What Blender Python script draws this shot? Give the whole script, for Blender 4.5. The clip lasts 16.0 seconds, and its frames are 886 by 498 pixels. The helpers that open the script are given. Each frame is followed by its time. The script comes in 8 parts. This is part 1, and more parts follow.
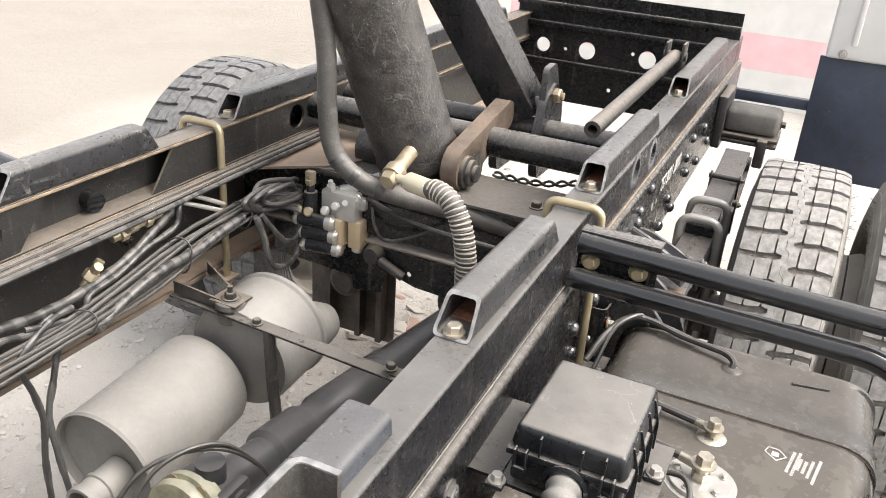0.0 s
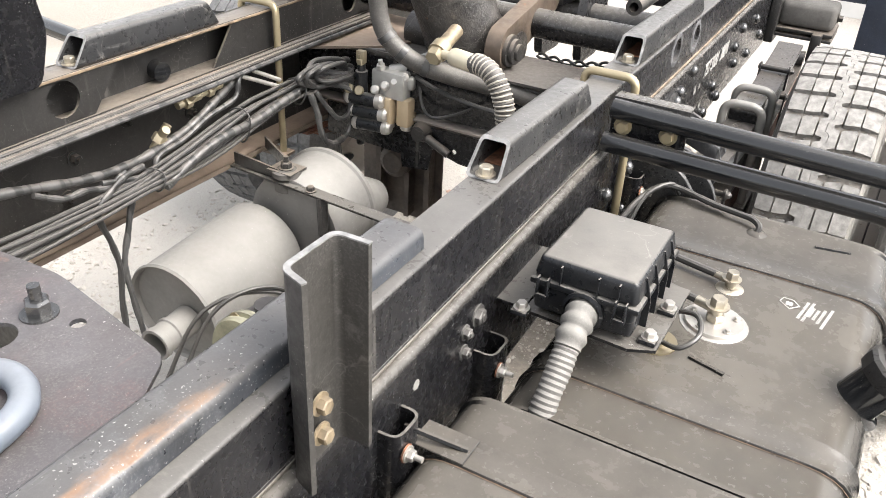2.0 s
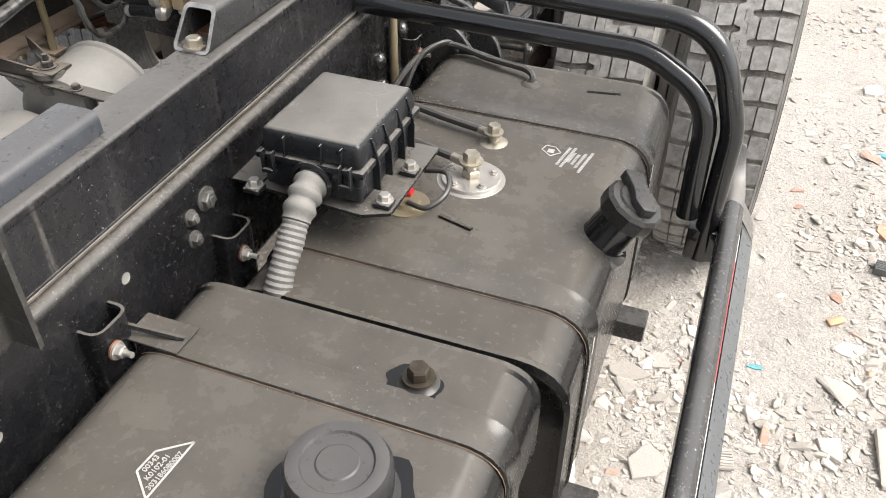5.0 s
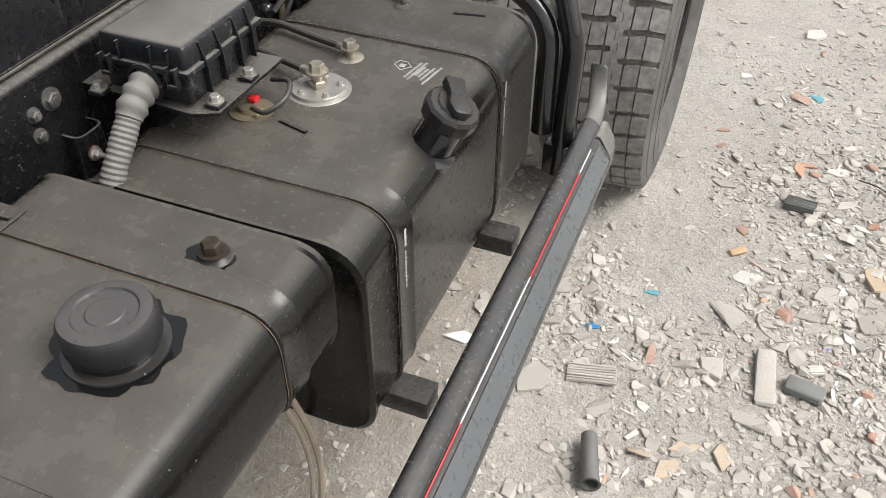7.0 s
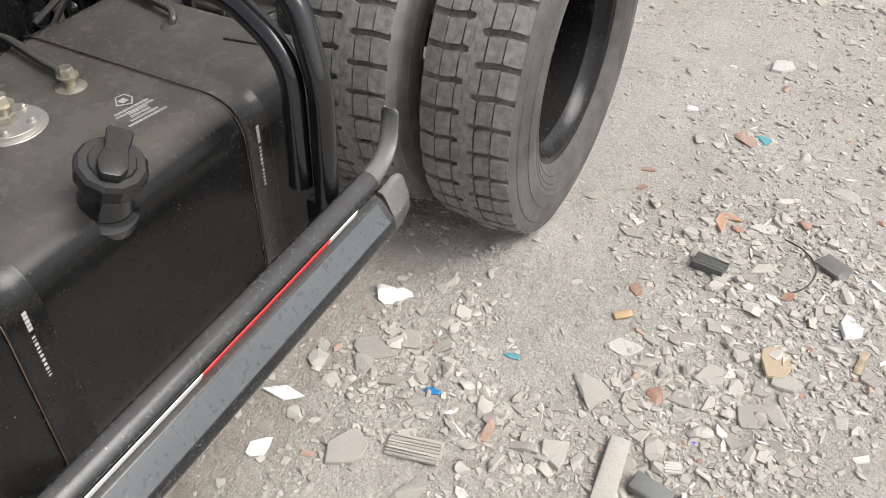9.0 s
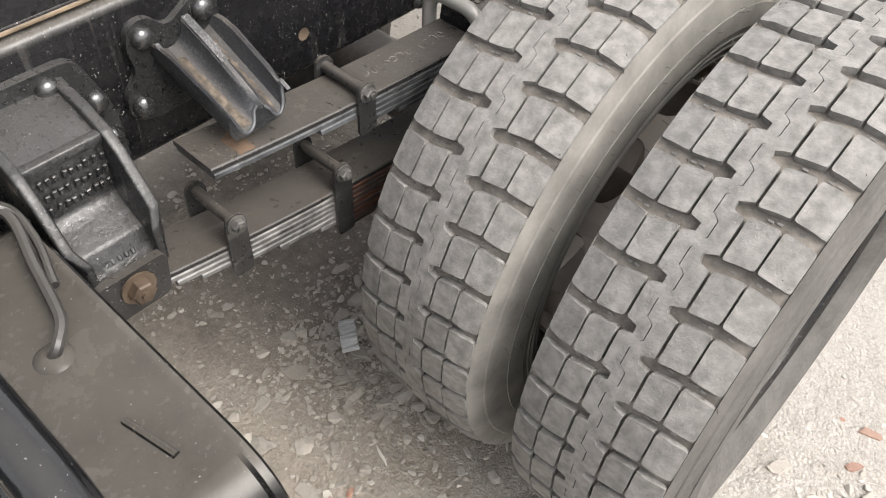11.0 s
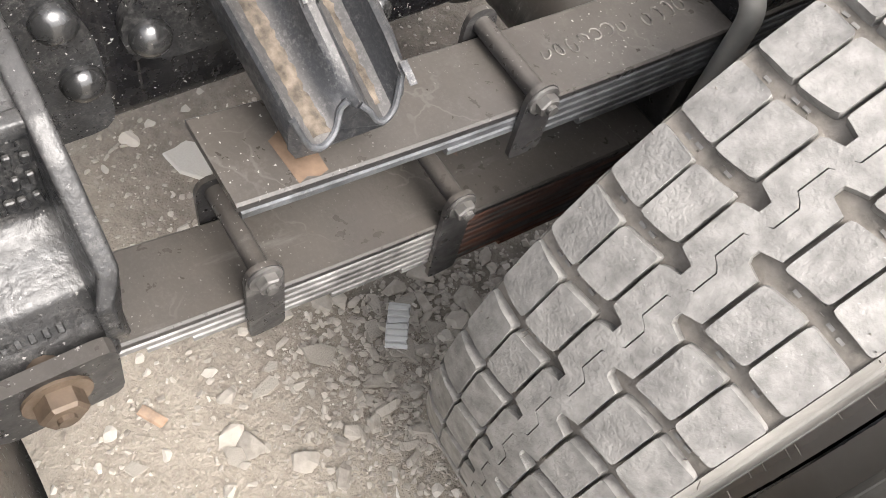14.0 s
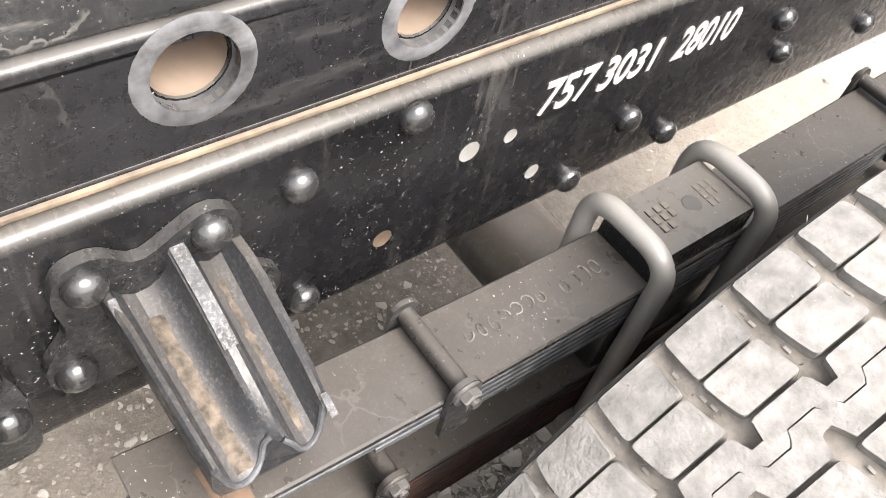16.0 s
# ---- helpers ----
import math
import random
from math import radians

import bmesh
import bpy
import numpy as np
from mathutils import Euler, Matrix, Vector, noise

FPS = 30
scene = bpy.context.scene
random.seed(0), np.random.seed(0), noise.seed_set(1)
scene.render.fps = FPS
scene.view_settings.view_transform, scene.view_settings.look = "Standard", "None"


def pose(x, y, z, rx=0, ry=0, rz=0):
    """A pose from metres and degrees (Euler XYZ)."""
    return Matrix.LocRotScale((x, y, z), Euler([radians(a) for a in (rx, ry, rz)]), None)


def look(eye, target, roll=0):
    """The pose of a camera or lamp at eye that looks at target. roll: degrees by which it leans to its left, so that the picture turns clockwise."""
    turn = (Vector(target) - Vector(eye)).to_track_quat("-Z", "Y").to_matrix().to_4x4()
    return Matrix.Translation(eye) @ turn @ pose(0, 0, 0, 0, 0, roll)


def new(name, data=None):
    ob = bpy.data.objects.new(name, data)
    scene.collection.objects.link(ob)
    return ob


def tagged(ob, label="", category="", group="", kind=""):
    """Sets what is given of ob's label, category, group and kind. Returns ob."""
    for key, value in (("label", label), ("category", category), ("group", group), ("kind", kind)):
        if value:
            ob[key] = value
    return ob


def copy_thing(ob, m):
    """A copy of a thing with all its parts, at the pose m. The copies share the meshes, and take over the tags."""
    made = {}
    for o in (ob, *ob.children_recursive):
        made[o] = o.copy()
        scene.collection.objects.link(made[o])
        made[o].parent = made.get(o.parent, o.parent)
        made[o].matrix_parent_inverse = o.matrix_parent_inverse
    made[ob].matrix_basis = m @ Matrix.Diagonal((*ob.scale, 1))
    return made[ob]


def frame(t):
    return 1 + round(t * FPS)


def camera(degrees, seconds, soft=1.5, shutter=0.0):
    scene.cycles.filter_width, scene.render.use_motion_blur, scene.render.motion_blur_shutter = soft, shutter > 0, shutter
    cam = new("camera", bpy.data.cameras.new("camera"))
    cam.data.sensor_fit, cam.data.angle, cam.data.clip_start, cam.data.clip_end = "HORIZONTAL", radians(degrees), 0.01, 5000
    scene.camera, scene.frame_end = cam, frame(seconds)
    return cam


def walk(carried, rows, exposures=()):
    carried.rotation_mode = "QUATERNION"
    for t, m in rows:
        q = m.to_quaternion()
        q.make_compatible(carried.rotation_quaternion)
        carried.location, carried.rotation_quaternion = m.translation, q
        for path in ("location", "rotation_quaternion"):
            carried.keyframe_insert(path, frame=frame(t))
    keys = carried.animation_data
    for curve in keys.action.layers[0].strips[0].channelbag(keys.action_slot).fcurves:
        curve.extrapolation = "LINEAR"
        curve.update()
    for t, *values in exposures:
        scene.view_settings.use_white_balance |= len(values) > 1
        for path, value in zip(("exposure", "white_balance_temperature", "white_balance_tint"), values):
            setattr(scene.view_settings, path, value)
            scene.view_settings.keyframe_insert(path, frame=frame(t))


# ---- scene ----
cam = camera(56.0, 16.0, 0.8)
PATH = [
    (0, (0.366, -0.878, 1.646), (-0.363, 0.774, 0.787), 4.1),
    (0.5, (0.393, -0.902, 1.64), (-0.364, 0.724, 0.754), 3.5),
    (1, (0.404, -0.93, 1.632), (-0.387, 0.655, 0.703), 3.0),
    (1.5, (0.43, -0.953, 1.614), (-0.38, 0.593, 0.637), 2.9),
    (2, (0.466, -0.989, 1.596), (-0.338, 0.525, 0.567), 3.0),
    (2.5, (0.499, -1.006, 1.59), (-0.288, 0.483, 0.512), 2.8),
    (3, (0.512, -1.012, 1.58), (-0.239, 0.474, 0.471), 3.0),
    (3.5, (0.537, -1.007, 1.575), (-0.16, 0.491, 0.447), 3.2),
    (4, (0.582, -0.989, 1.578), (-0.049, 0.524, 0.433), 2.8),
    (4.5, (0.623, -0.933, 1.569), (0.051, 0.576, 0.387), 1.8),
    (5, (0.685, -0.854, 1.552), (0.133, 0.614, 0.31), 0.5),
    (5.2, (0.713, -0.823, 1.54), (0.162, 0.622, 0.273), 0.1),
    (7.3, (1.038, -0.878, 1.532), (0.473, 0.525, 0.223), 0.3),
    (7.5, (1.072, -0.866, 1.529), (0.508, 0.542, 0.226), 0.6),
    (8, (1.176, -0.75, 1.522), (0.594, 0.651, 0.218), 1.2),
    (8.5, (1.315, -0.575, 1.503), (0.679, 0.801, 0.198), 1.2),
    (9, (1.334, -0.427, 1.49), (0.672, 0.914, 0.162), 1.4),
    (9.5, (1.215, -0.185, 1.47), (0.538, 1.106, 0.101), 1.7),
    (10, (1.115, 0.025, 1.478), (0.339, 1.26, 0.11), -0.0),
    (10.2, (1.085, 0.13, 1.486), (0.239, 1.315, 0.115), -0.6),
    (12.3, (0.602, 0.609, 1.364), (-0.176, 1.403, -0.298), 8.5),
    (12.5, (0.587, 0.621, 1.322), (-0.167, 1.393, -0.362), 10.2),
    (13, (0.555, 0.638, 1.261), (-0.162, 1.383, -0.451), 13.6),
    (13.5, (0.512, 0.666, 1.257), (-0.193, 1.408, -0.462), 15.8),
    (14, (0.48, 0.699, 1.26), (-0.231, 1.469, -0.443), 17.1),
    (14.5, (0.451, 0.746, 1.279), (-0.27, 1.575, -0.392), 17.8),
    (15, (0.434, 0.773, 1.294), (-0.294, 1.654, -0.347), 17.8),
    (15.5, (0.426, 0.784, 1.301), (-0.331, 1.699, -0.308), 16.7),
    (16, (0.4, 0.773, 1.362), (-0.461, 1.715, -0.179), 14.4),
]
walk(cam, [(t, look(eye, target, roll)) for t, eye, target, roll in PATH],
     [(0, 1.72, 6700, 11), (2, 1.90, 6600, 10), (2.5, 1.93, 6650, 10), (3.5, 1.83, 6700, 10), (5, 1.31, 6600, 10), (7.5, 0.61, 6500, 9), (8, 0.52, 6490, 9), (8.5, 0.55, 6480, 9), (9, 0.61, 6470, 9),
      (10, 0.82, 6490, 9), (12.5, 1.76, 6800, 13), (13.5, 1.82, 6700, 12), (14.5, 1.83, 6600, 11), (15.2, 1.76, 6620, 11), (16, 2.08, 6700, 12)])

# ---- world, sun, exposure ----
world = bpy.data.worlds.new("overcast_sky")
scene.world = world
world.use_nodes = True
wn = world.node_tree.nodes
wl = world.node_tree.links
wn.clear()
sky = wn.new("ShaderNodeTexSky")
sky.sky_type = "NISHITA"
sky.sun_disc = False
sky.sun_elevation = radians(52)
sky.sun_rotation = radians(82)
sky.air_density, sky.dust_density, sky.ozone_density = 1.0, 4.0, 0.6
hsv = wn.new("ShaderNodeHueSaturation")
hsv.inputs["Saturation"].default_value = 0.25
bgn = wn.new("ShaderNodeBackground")
bgn.inputs["Strength"].default_value = 0.15
won = wn.new("ShaderNodeOutputWorld")
wl.new(sky.outputs[0], hsv.inputs["Color"])
wl.new(hsv.outputs[0], bgn.inputs["Color"])
wl.new(bgn.outputs[0], won.inputs["Surface"])
sun_data = bpy.data.lights.new("sun", "SUN")
sun_data.energy, sun_data.angle, sun_data.color = 1.4, radians(42), (1.0, 0.97, 0.93)
sun = new("sun", sun_data)
sun.matrix_world = look((4.65, 0.65, 6.0), (0.0, 0.0, 0.0))

# ---- materials ----
def nodes_of(name):
    m = bpy.data.materials.new(name)
    m.use_nodes = True
    nt = m.node_tree
    return m, nt, nt.nodes["Principled BSDF"]


def mixc(nt, fac, a, b):
    n = nt.nodes.new("ShaderNodeMix")
    n.data_type = "RGBA"
    for sock, v in ((n.inputs[0], fac), (n.inputs[6], a), (n.inputs[7], b)):
        if isinstance(v, (tuple, list)):
            sock.default_value = (*v[:3], 1)
        elif isinstance(v, (int, float)):
            sock.default_value = v
        else:
            nt.links.new(v, sock)
    return n.outputs[2]


def ramp(nt, fac, lo, hi, a=0.0, b=1.0):
    n = nt.nodes.new("ShaderNodeMapRange")
    n.inputs[1].default_value, n.inputs[2].default_value = lo, hi
    n.inputs[3].default_value, n.inputs[4].default_value = a, b
    nt.links.new(fac, n.inputs[0])
    return n.outputs[0]


def math_node(nt, op, a, b):
    n = nt.nodes.new("ShaderNodeMath")
    n.operation = op
    for sock, v in zip(n.inputs, (a, b)):
        if isinstance(v, (int, float)):
            sock.default_value = v
        else:
            nt.links.new(v, sock)
    return n.outputs[0]


def noise_tex(nt, scale, detail=4.0, rough=0.55, stretch=None, seed=0.0):
    tc = nt.nodes.new("ShaderNodeTexCoord")
    n = nt.nodes.new("ShaderNodeTexNoise")
    n.inputs["Scale"].default_value, n.inputs["Detail"].default_value, n.inputs["Roughness"].default_value = scale, detail, rough
    mp = nt.nodes.new("ShaderNodeMapping")
    if stretch:
        mp.inputs["Scale"].default_value = stretch
    mp.inputs["Location"].default_value = (seed, seed * 1.7, seed * 0.6)
    nt.links.new(tc.outputs["Object"], mp.inputs[0])
    nt.links.new(mp.outputs[0], n.inputs["Vector"])
    return n.outputs["Fac"]


def up_mask(nt, lo, hi):
    g = nt.nodes.new("ShaderNodeNewGeometry")
    sp = nt.nodes.new("ShaderNodeSeparateXYZ")
    nt.links.new(g.outputs["Normal"], sp.inputs[0])
    return ramp(nt, sp.outputs[2], lo, hi)


def surface(name, base, rough=0.5, metal=0.0, dust=0.0, dust_col=(0.35, 0.325, 0.29), vary=0.25, specks=0.0, rust=0.0,
            bump=0.15, grain=90.0, rough_vary=0.12, dust_side=0.1, coat=0.0, patch=7.0, spec=0.5, scuff=0.0, lines=0.0, drips=0.0, rust_map=None, scuff_col=(0.24, 0.23, 0.215), streak=None, grit=None, bands=0.0, flat=(0.15, 0.95), rust_from=None):
    """Paint, rubber or bare metal with two scales of variation, settled dust, pale specks and rust."""
    m, nt, bs = nodes_of(name)
    big, fine = noise_tex(nt, patch, 5), noise_tex(nt, grain, 3, seed=3.1)
    dark = tuple(c * (1 - vary) for c in base)
    light = tuple(min(1, c * (1 + vary) + 0.01 * vary) for c in base)
    col = mixc(nt, ramp(nt, big, 0.32, 0.68), dark, light)
    r = ramp(nt, fine, 0.3, 0.7, max(0.03, rough - rough_vary), min(1, rough + rough_vary))
    if rust:
        rm = ramp(nt, noise_tex(nt, 11, 8, 0.68, rust_map, 7.7), 0.72 - 0.2 * rust, 0.78 - 0.14 * rust)
        col = mixc(nt, rm, col, mixc(nt, fine, (0.13, 0.045, 0.02), (0.30, 0.13, 0.06)))
        r = math_node(nt, "MAXIMUM", r, math_node(nt, "MULTIPLY", rm, 0.85))
    if rust_from:
        tc, sx = nt.nodes.new("ShaderNodeTexCoord"), nt.nodes.new("ShaderNodeSeparateXYZ")
        nt.links.new(tc.outputs["Object"], sx.inputs[0])
        rf = math_node(nt, "MULTIPLY", ramp(nt, sx.outputs[1], *rust_from), ramp(nt, noise_tex(nt, 30, 5, 0.65, (0.2, 0.12, 2.2), 6.4), 0.40, 0.56))
        col = mixc(nt, ramp(nt, sx.outputs[1], *rust_from, 0.0, 0.8), col, (0.022, 0.020, 0.019))
        col = mixc(nt, math_node(nt, "MULTIPLY", rf, 0.9), col, mixc(nt, fine, (0.075, 0.022, 0.010), (0.17, 0.060, 0.028)))
        r = math_node(nt, "MAXIMUM", r, math_node(nt, "MULTIPLY", ramp(nt, sx.outputs[1], *rust_from), 0.75))
    if streak:
        tc, sx = nt.nodes.new("ShaderNodeTexCoord"), nt.nodes.new("ShaderNodeSeparateXYZ")
        nt.links.new(tc.outputs["Object"], sx.inputs[0])
        band = math_node(nt, "MULTIPLY", ramp(nt, sx.outputs[0], streak[0], streak[1]), math_node(nt, "MULTIPLY", ramp(nt, sx.outputs[1], streak[2], streak[3], 1.0, 0.0), up_mask(nt, 0.35, 0.85)))
        lump = math_node(nt, "MULTIPLY", noise_tex(nt, 38, 8, 0.72, (1.0, 0.4, 1.0), 4.9), 1.25)
        sk = ramp(nt, math_node(nt, "MULTIPLY", band, lump), 0.40, 0.66)
        col = mixc(nt, math_node(nt, "MULTIPLY", sk, 0.85), col, mixc(nt, fine, (0.095, 0.042, 0.018), (0.20, 0.105, 0.05)))
        r = math_node(nt, "MAXIMUM", r, math_node(nt, "MULTIPLY", sk, 0.85))
    if dust:
        um = up_mask(nt, *flat)
        patchy = ramp(nt, noise_tex(nt, 14, 7, 0.65, seed=1.3), 0.25, 0.7)
        dm = math_node(nt, "MULTIPLY", math_node(nt, "ADD", math_node(nt, "MULTIPLY", um, 1 - dust_side), dust_side), math_node(nt, "MULTIPLY", ramp(nt, patchy, 0, 1, 0.58, 1.0), dust))
        col = mixc(nt, dm, col, dust_col)
        r = math_node(nt, "MAXIMUM", r, math_node(nt, "MULTIPLY", dm, 0.95))
    if specks:
        sm = ramp(nt, noise_tex(nt, 300, 2, 0.5, seed=5.2), 0.74 - 0.06 * specks, 0.78 - 0.06 * specks)
        sm2 = ramp(nt, noise_tex(nt, 190, 4, 0.7, (1.0, 0.8, 0.6), 8.2), 0.775 - 0.05 * specks, 0.80 - 0.05 * specks)
        where = ramp(nt, noise_tex(nt, 5.5, 5, 0.65, seed=10.4), 0.44, 0.62, 0.06, 1.0)
        col = mixc(nt, math_node(nt, "MULTIPLY", math_node(nt, "MULTIPLY", math_node(nt, "MAXIMUM", sm, sm2), where), 0.75), col, (0.47, 0.455, 0.43))
    if scuff:
        s1 = ramp(nt, noise_tex(nt, 26, 6, 0.7, (1.0, 0.16, 1.0), 9.3), 0.60, 0.70)
        s2 = ramp(nt, noise_tex(nt, 9, 5, 0.75, (1.0, 1.0, 0.35), 12.1), 0.55, 0.75)
        s3 = ramp(nt, noise_tex(nt, 300, 2, 0.5, seed=2.9), 0.55, 0.72)
        sc = math_node(nt, "MULTIPLY", math_node(nt, "MAXIMUM", math_node(nt, "MULTIPLY", s1, 0.55), math_node(nt, "MULTIPLY", s2, math_node(nt, "ADD", math_node(nt, "MULTIPLY", s3, 0.6), 0.25))), scuff)
        col = mixc(nt, sc, col, scuff_col)
        r = math_node(nt, "MAXIMUM", r, math_node(nt, "MULTIPLY", sc, 0.8))
    if lines:
        warp = nt.nodes.new("ShaderNodeTexCoord")
        wn_ = nt.nodes.new("ShaderNodeTexNoise")
        wn_.inputs["Scale"].default_value, wn_.inputs["Detail"].default_value = 16, 4
        nt.links.new(warp.outputs["Object"], wn_.inputs["Vector"])
        va = nt.nodes.new("ShaderNodeVectorMath")
        va.operation = "MULTIPLY_ADD"
        va.inputs[1].default_value = (0.09, 0.09, 0.09)
        nt.links.new(wn_.outputs["Color"], va.inputs[0])
        nt.links.new(warp.outputs["Object"], va.inputs[2])
        vo = nt.nodes.new("ShaderNodeTexVoronoi")
        vo.feature = "DISTANCE_TO_EDGE"
        vo.inputs["Scale"].default_value = 11
        nt.links.new(va.outputs[0], vo.inputs["Vector"])
        lm = math_node(nt, "MULTIPLY", ramp(nt, vo.outputs["Distance"], 0.006, 0.016, 1.0, 0.0), ramp(nt, noise_tex(nt, 13, 4, 0.6, seed=15.5), 0.50, 0.60))
        lm = math_node(nt, "MULTIPLY", lm, lines)
        col = mixc(nt, lm, col, (0.42, 0.40, 0.37))
        r = math_node(nt, "MAXIMUM", r, math_node(nt, "MULTIPLY", lm, 0.8))
    g_amt = (0.05 if specks or scuff else 0.0) if grit is None else grit
    if g_amt:
        g1 = ramp(nt, noise_tex(nt, 330, 4, 0.75, seed=13.7), 0.47, 0.66)
        g2 = ramp(nt, noise_tex(nt, 42, 6, 0.7, seed=2.2), 0.40, 0.62, 0.25, 1.0)
        col = mixc(nt, math_node(nt, "MULTIPLY", math_node(nt, "MULTIPLY", g1, g2), g_amt), col, (0.42, 0.40, 0.37))
    if bands:
        col = mixc(nt, math_node(nt, "MULTIPLY", ramp(nt, noise_tex(nt, 46, 1, 0.5, (0.12, 1.0, 0.12), 3.3), 0.53, 0.57), bands), col, (0.016, 0.016, 0.016))
    if drips:
        d1 = ramp(nt, noise_tex(nt, 60, 4, 0.6, (1.0, 1.0, 0.05), 4.4), 0.60, 0.72)
        d2 = ramp(nt, noise_tex(nt, 6, 4, 0.6, seed=6.1), 0.42, 0.66)
        dr = math_node(nt, "MULTIPLY", math_node(nt, "MULTIPLY", d1, d2), drips)
        col = mixc(nt, dr, col, (0.30, 0.28, 0.25))
        r = math_node(nt, "MAXIMUM", r, math_node(nt, "MULTIPLY", dr, 0.7))
    nt.links.new(col, bs.inputs["Base Color"])
    nt.links.new(r, bs.inputs["Roughness"])
    bs.inputs["Metallic"].default_value = metal
    bs.inputs["Coat Weight"].default_value = coat
    bs.inputs["Specular IOR Level"].default_value = spec
    if bump:
        b = nt.nodes.new("ShaderNodeBump")
        b.inputs["Strength"].default_value, b.inputs["Distance"].default_value = bump, 0.002
        nt.links.new(fine, b.inputs["Height"])
        nt.links.new(b.outputs[0], bs.inputs["Normal"])
    return m


M_FRAME = surface("black_chassis_paint", (0.006, 0.006, 0.007), 0.25, spec=0.36, dust=0.36, specks=0.95, bump=0.2, dust_side=0.0, scuff=0.10, drips=0.18, grit=0.015)
M_SUB = surface("worn_black_subframe_paint", (0.008, 0.008, 0.0095), 0.30, spec=0.38, dust=0.38, specks=0.7, rust=0.12, bump=0.25, dust_side=0.005, scuff=0.16, dust_col=(0.29, 0.275, 0.255), lines=0.04, drips=0.22, grit=0.03)
M_PAD = surface("scuffed_grey_steel_pad", (0.013, 0.0135, 0.015), 0.34, dust=0.38, rust=0.2, specks=1.0, bump=0.3, scuff=0.9, dust_col=(0.25, 0.235, 0.215), scuff_col=(0.20, 0.195, 0.185), dust_side=0.04, lines=0.25)
M_DUSTY = surface("dusty_black_steel", (0.012, 0.0117, 0.0115), 0.42, dust=0.50, scuff=0.25, dust_col=(0.29, 0.245, 0.20), specks=0.9, rust=0.15, dust_side=0.03, lines=0.08, drips=0.25, grit=0.04)
M_BROWN = surface("brown_dust_caked_steel", (0.08, 0.06, 0.045), 0.75, dust=0.8, dust_col=(0.33, 0.25, 0.19), rust=0.3, dust_side=0.2, vary=0.5)
M_TANK = surface("dusty_black_tank_paint", (0.0045, 0.0045, 0.0045), 0.24, spec=0.27, dust=0.34, dust_col=(0.30, 0.272, 0.235), specks=0.35, bump=0.05, dust_side=0.0, rough_vary=0.05, vary=0.15, scuff=0.02, grit=0.02, flat=(0.60, 0.97))
M_STRAP = surface("black_tank_strap", (0.005, 0.005, 0.005), 0.24, spec=0.36, dust=0.31, dust_col=(0.30, 0.27, 0.232), rust=0.25, bump=0.06, dust_side=0.0, rough_vary=0.06, specks=0.5, grit=0.05, flat=(0.60, 0.97))
M_TUBE = surface("glossy_black_tube_paint", (0.0055, 0.006, 0.007), 0.15, dust=0.10, specks=0.45, bump=0.04, dust_side=0.0, rough_vary=0.05, coat=0.3, scuff=0.07, grit=0.01, flat=(0.7, 1.0))
M_GUARD = surface("scuffed_black_side_guard", (0.011, 0.012, 0.0145), 0.19, dust=0.15, specks=0.9, bump=0.1, dust_side=0.0, scuff=0.28, lines=0.1, grit=0.03)
M_PLASTIC = surface("dark_grey_plastic", (0.008, 0.009, 0.011), 0.34, spec=0.35, dust=0.55, dust_col=(0.28, 0.262, 0.235), bump=0.08, vary=0.12, dust_side=0.0, lines=0.2, specks=0.3, flat=(0.75, 0.98))
M_CAP = surface("black_cap_plastic", (0.006, 0.006, 0.0065), 0.34, spec=0.35, dust=0.10, vary=0.2, bump=0.05, dust_side=0.02, scuff=0.15)
M_DIRT = surface("caked_rusty_dirt", (0.092, 0.074, 0.056), 0.95, vary=0.65, bump=1.0, grain=170, patch=90, rust=0.35)
M_WORN = surface("worn_bare_rib", (0.060, 0.060, 0.063), 0.62, metal=0.0, vary=0.5, bump=1.0, grain=160, patch=60, specks=1.4, grit=0.5)
M_CONDUIT = surface("grey_corrugated_conduit", (0.105, 0.101, 0.094), 0.72, dust=0.45, dust_col=(0.30, 0.285, 0.26), vary=0.3, grit=0.2)
M_RUBBER = surface("dusty_tyre_rubber", (0.082, 0.077, 0.071), 0.8, dust=0.0, vary=0.35, bump=0.4, grain=140, patch=9, scuff=0.3)
M_TREAD = surface("dust_worn_tread_rubber", (0.205, 0.197, 0.185), 0.88, vary=0.28, bump=0.6, grain=260, patch=60, specks=0.5, scuff=0.32, scuff_col=(0.33, 0.32, 0.31), grit=0.0)
M_DUSTRUB = surface("thickly_dusted_sidewall", (0.20, 0.19, 0.173), 0.9, vary=0.25, bump=0.3, grain=140, patch=14, scuff=0.3)
M_GROOVE = surface("dusty_tread_groove", (0.170, 0.153, 0.133), 0.92, vary=0.4, bump=0.6, grain=200, patch=40, scuff=0.2)
M_RIM = surface("black_wheel_rim", (0.006, 0.006, 0.007), 0.20, spec=0.30, dust=0.05, specks=0.4, dust_side=0.02)
M_RIMIN = surface("dusty_inner_wheel", (0.33, 0.292, 0.25), 0.8, dust=0.6, dust_col=(0.42, 0.385, 0.34), dust_side=0.5, rust=0.12)
M_SPRING = surface("black_leaf_spring_paint", (0.013, 0.0125, 0.013), 0.36, vary=0.5, dust=0.36, scuff=0.40, dust_col=(0.175, 0.153, 0.130), rust=0.26, specks=0.9, dust_side=0.02, lines=0.08)
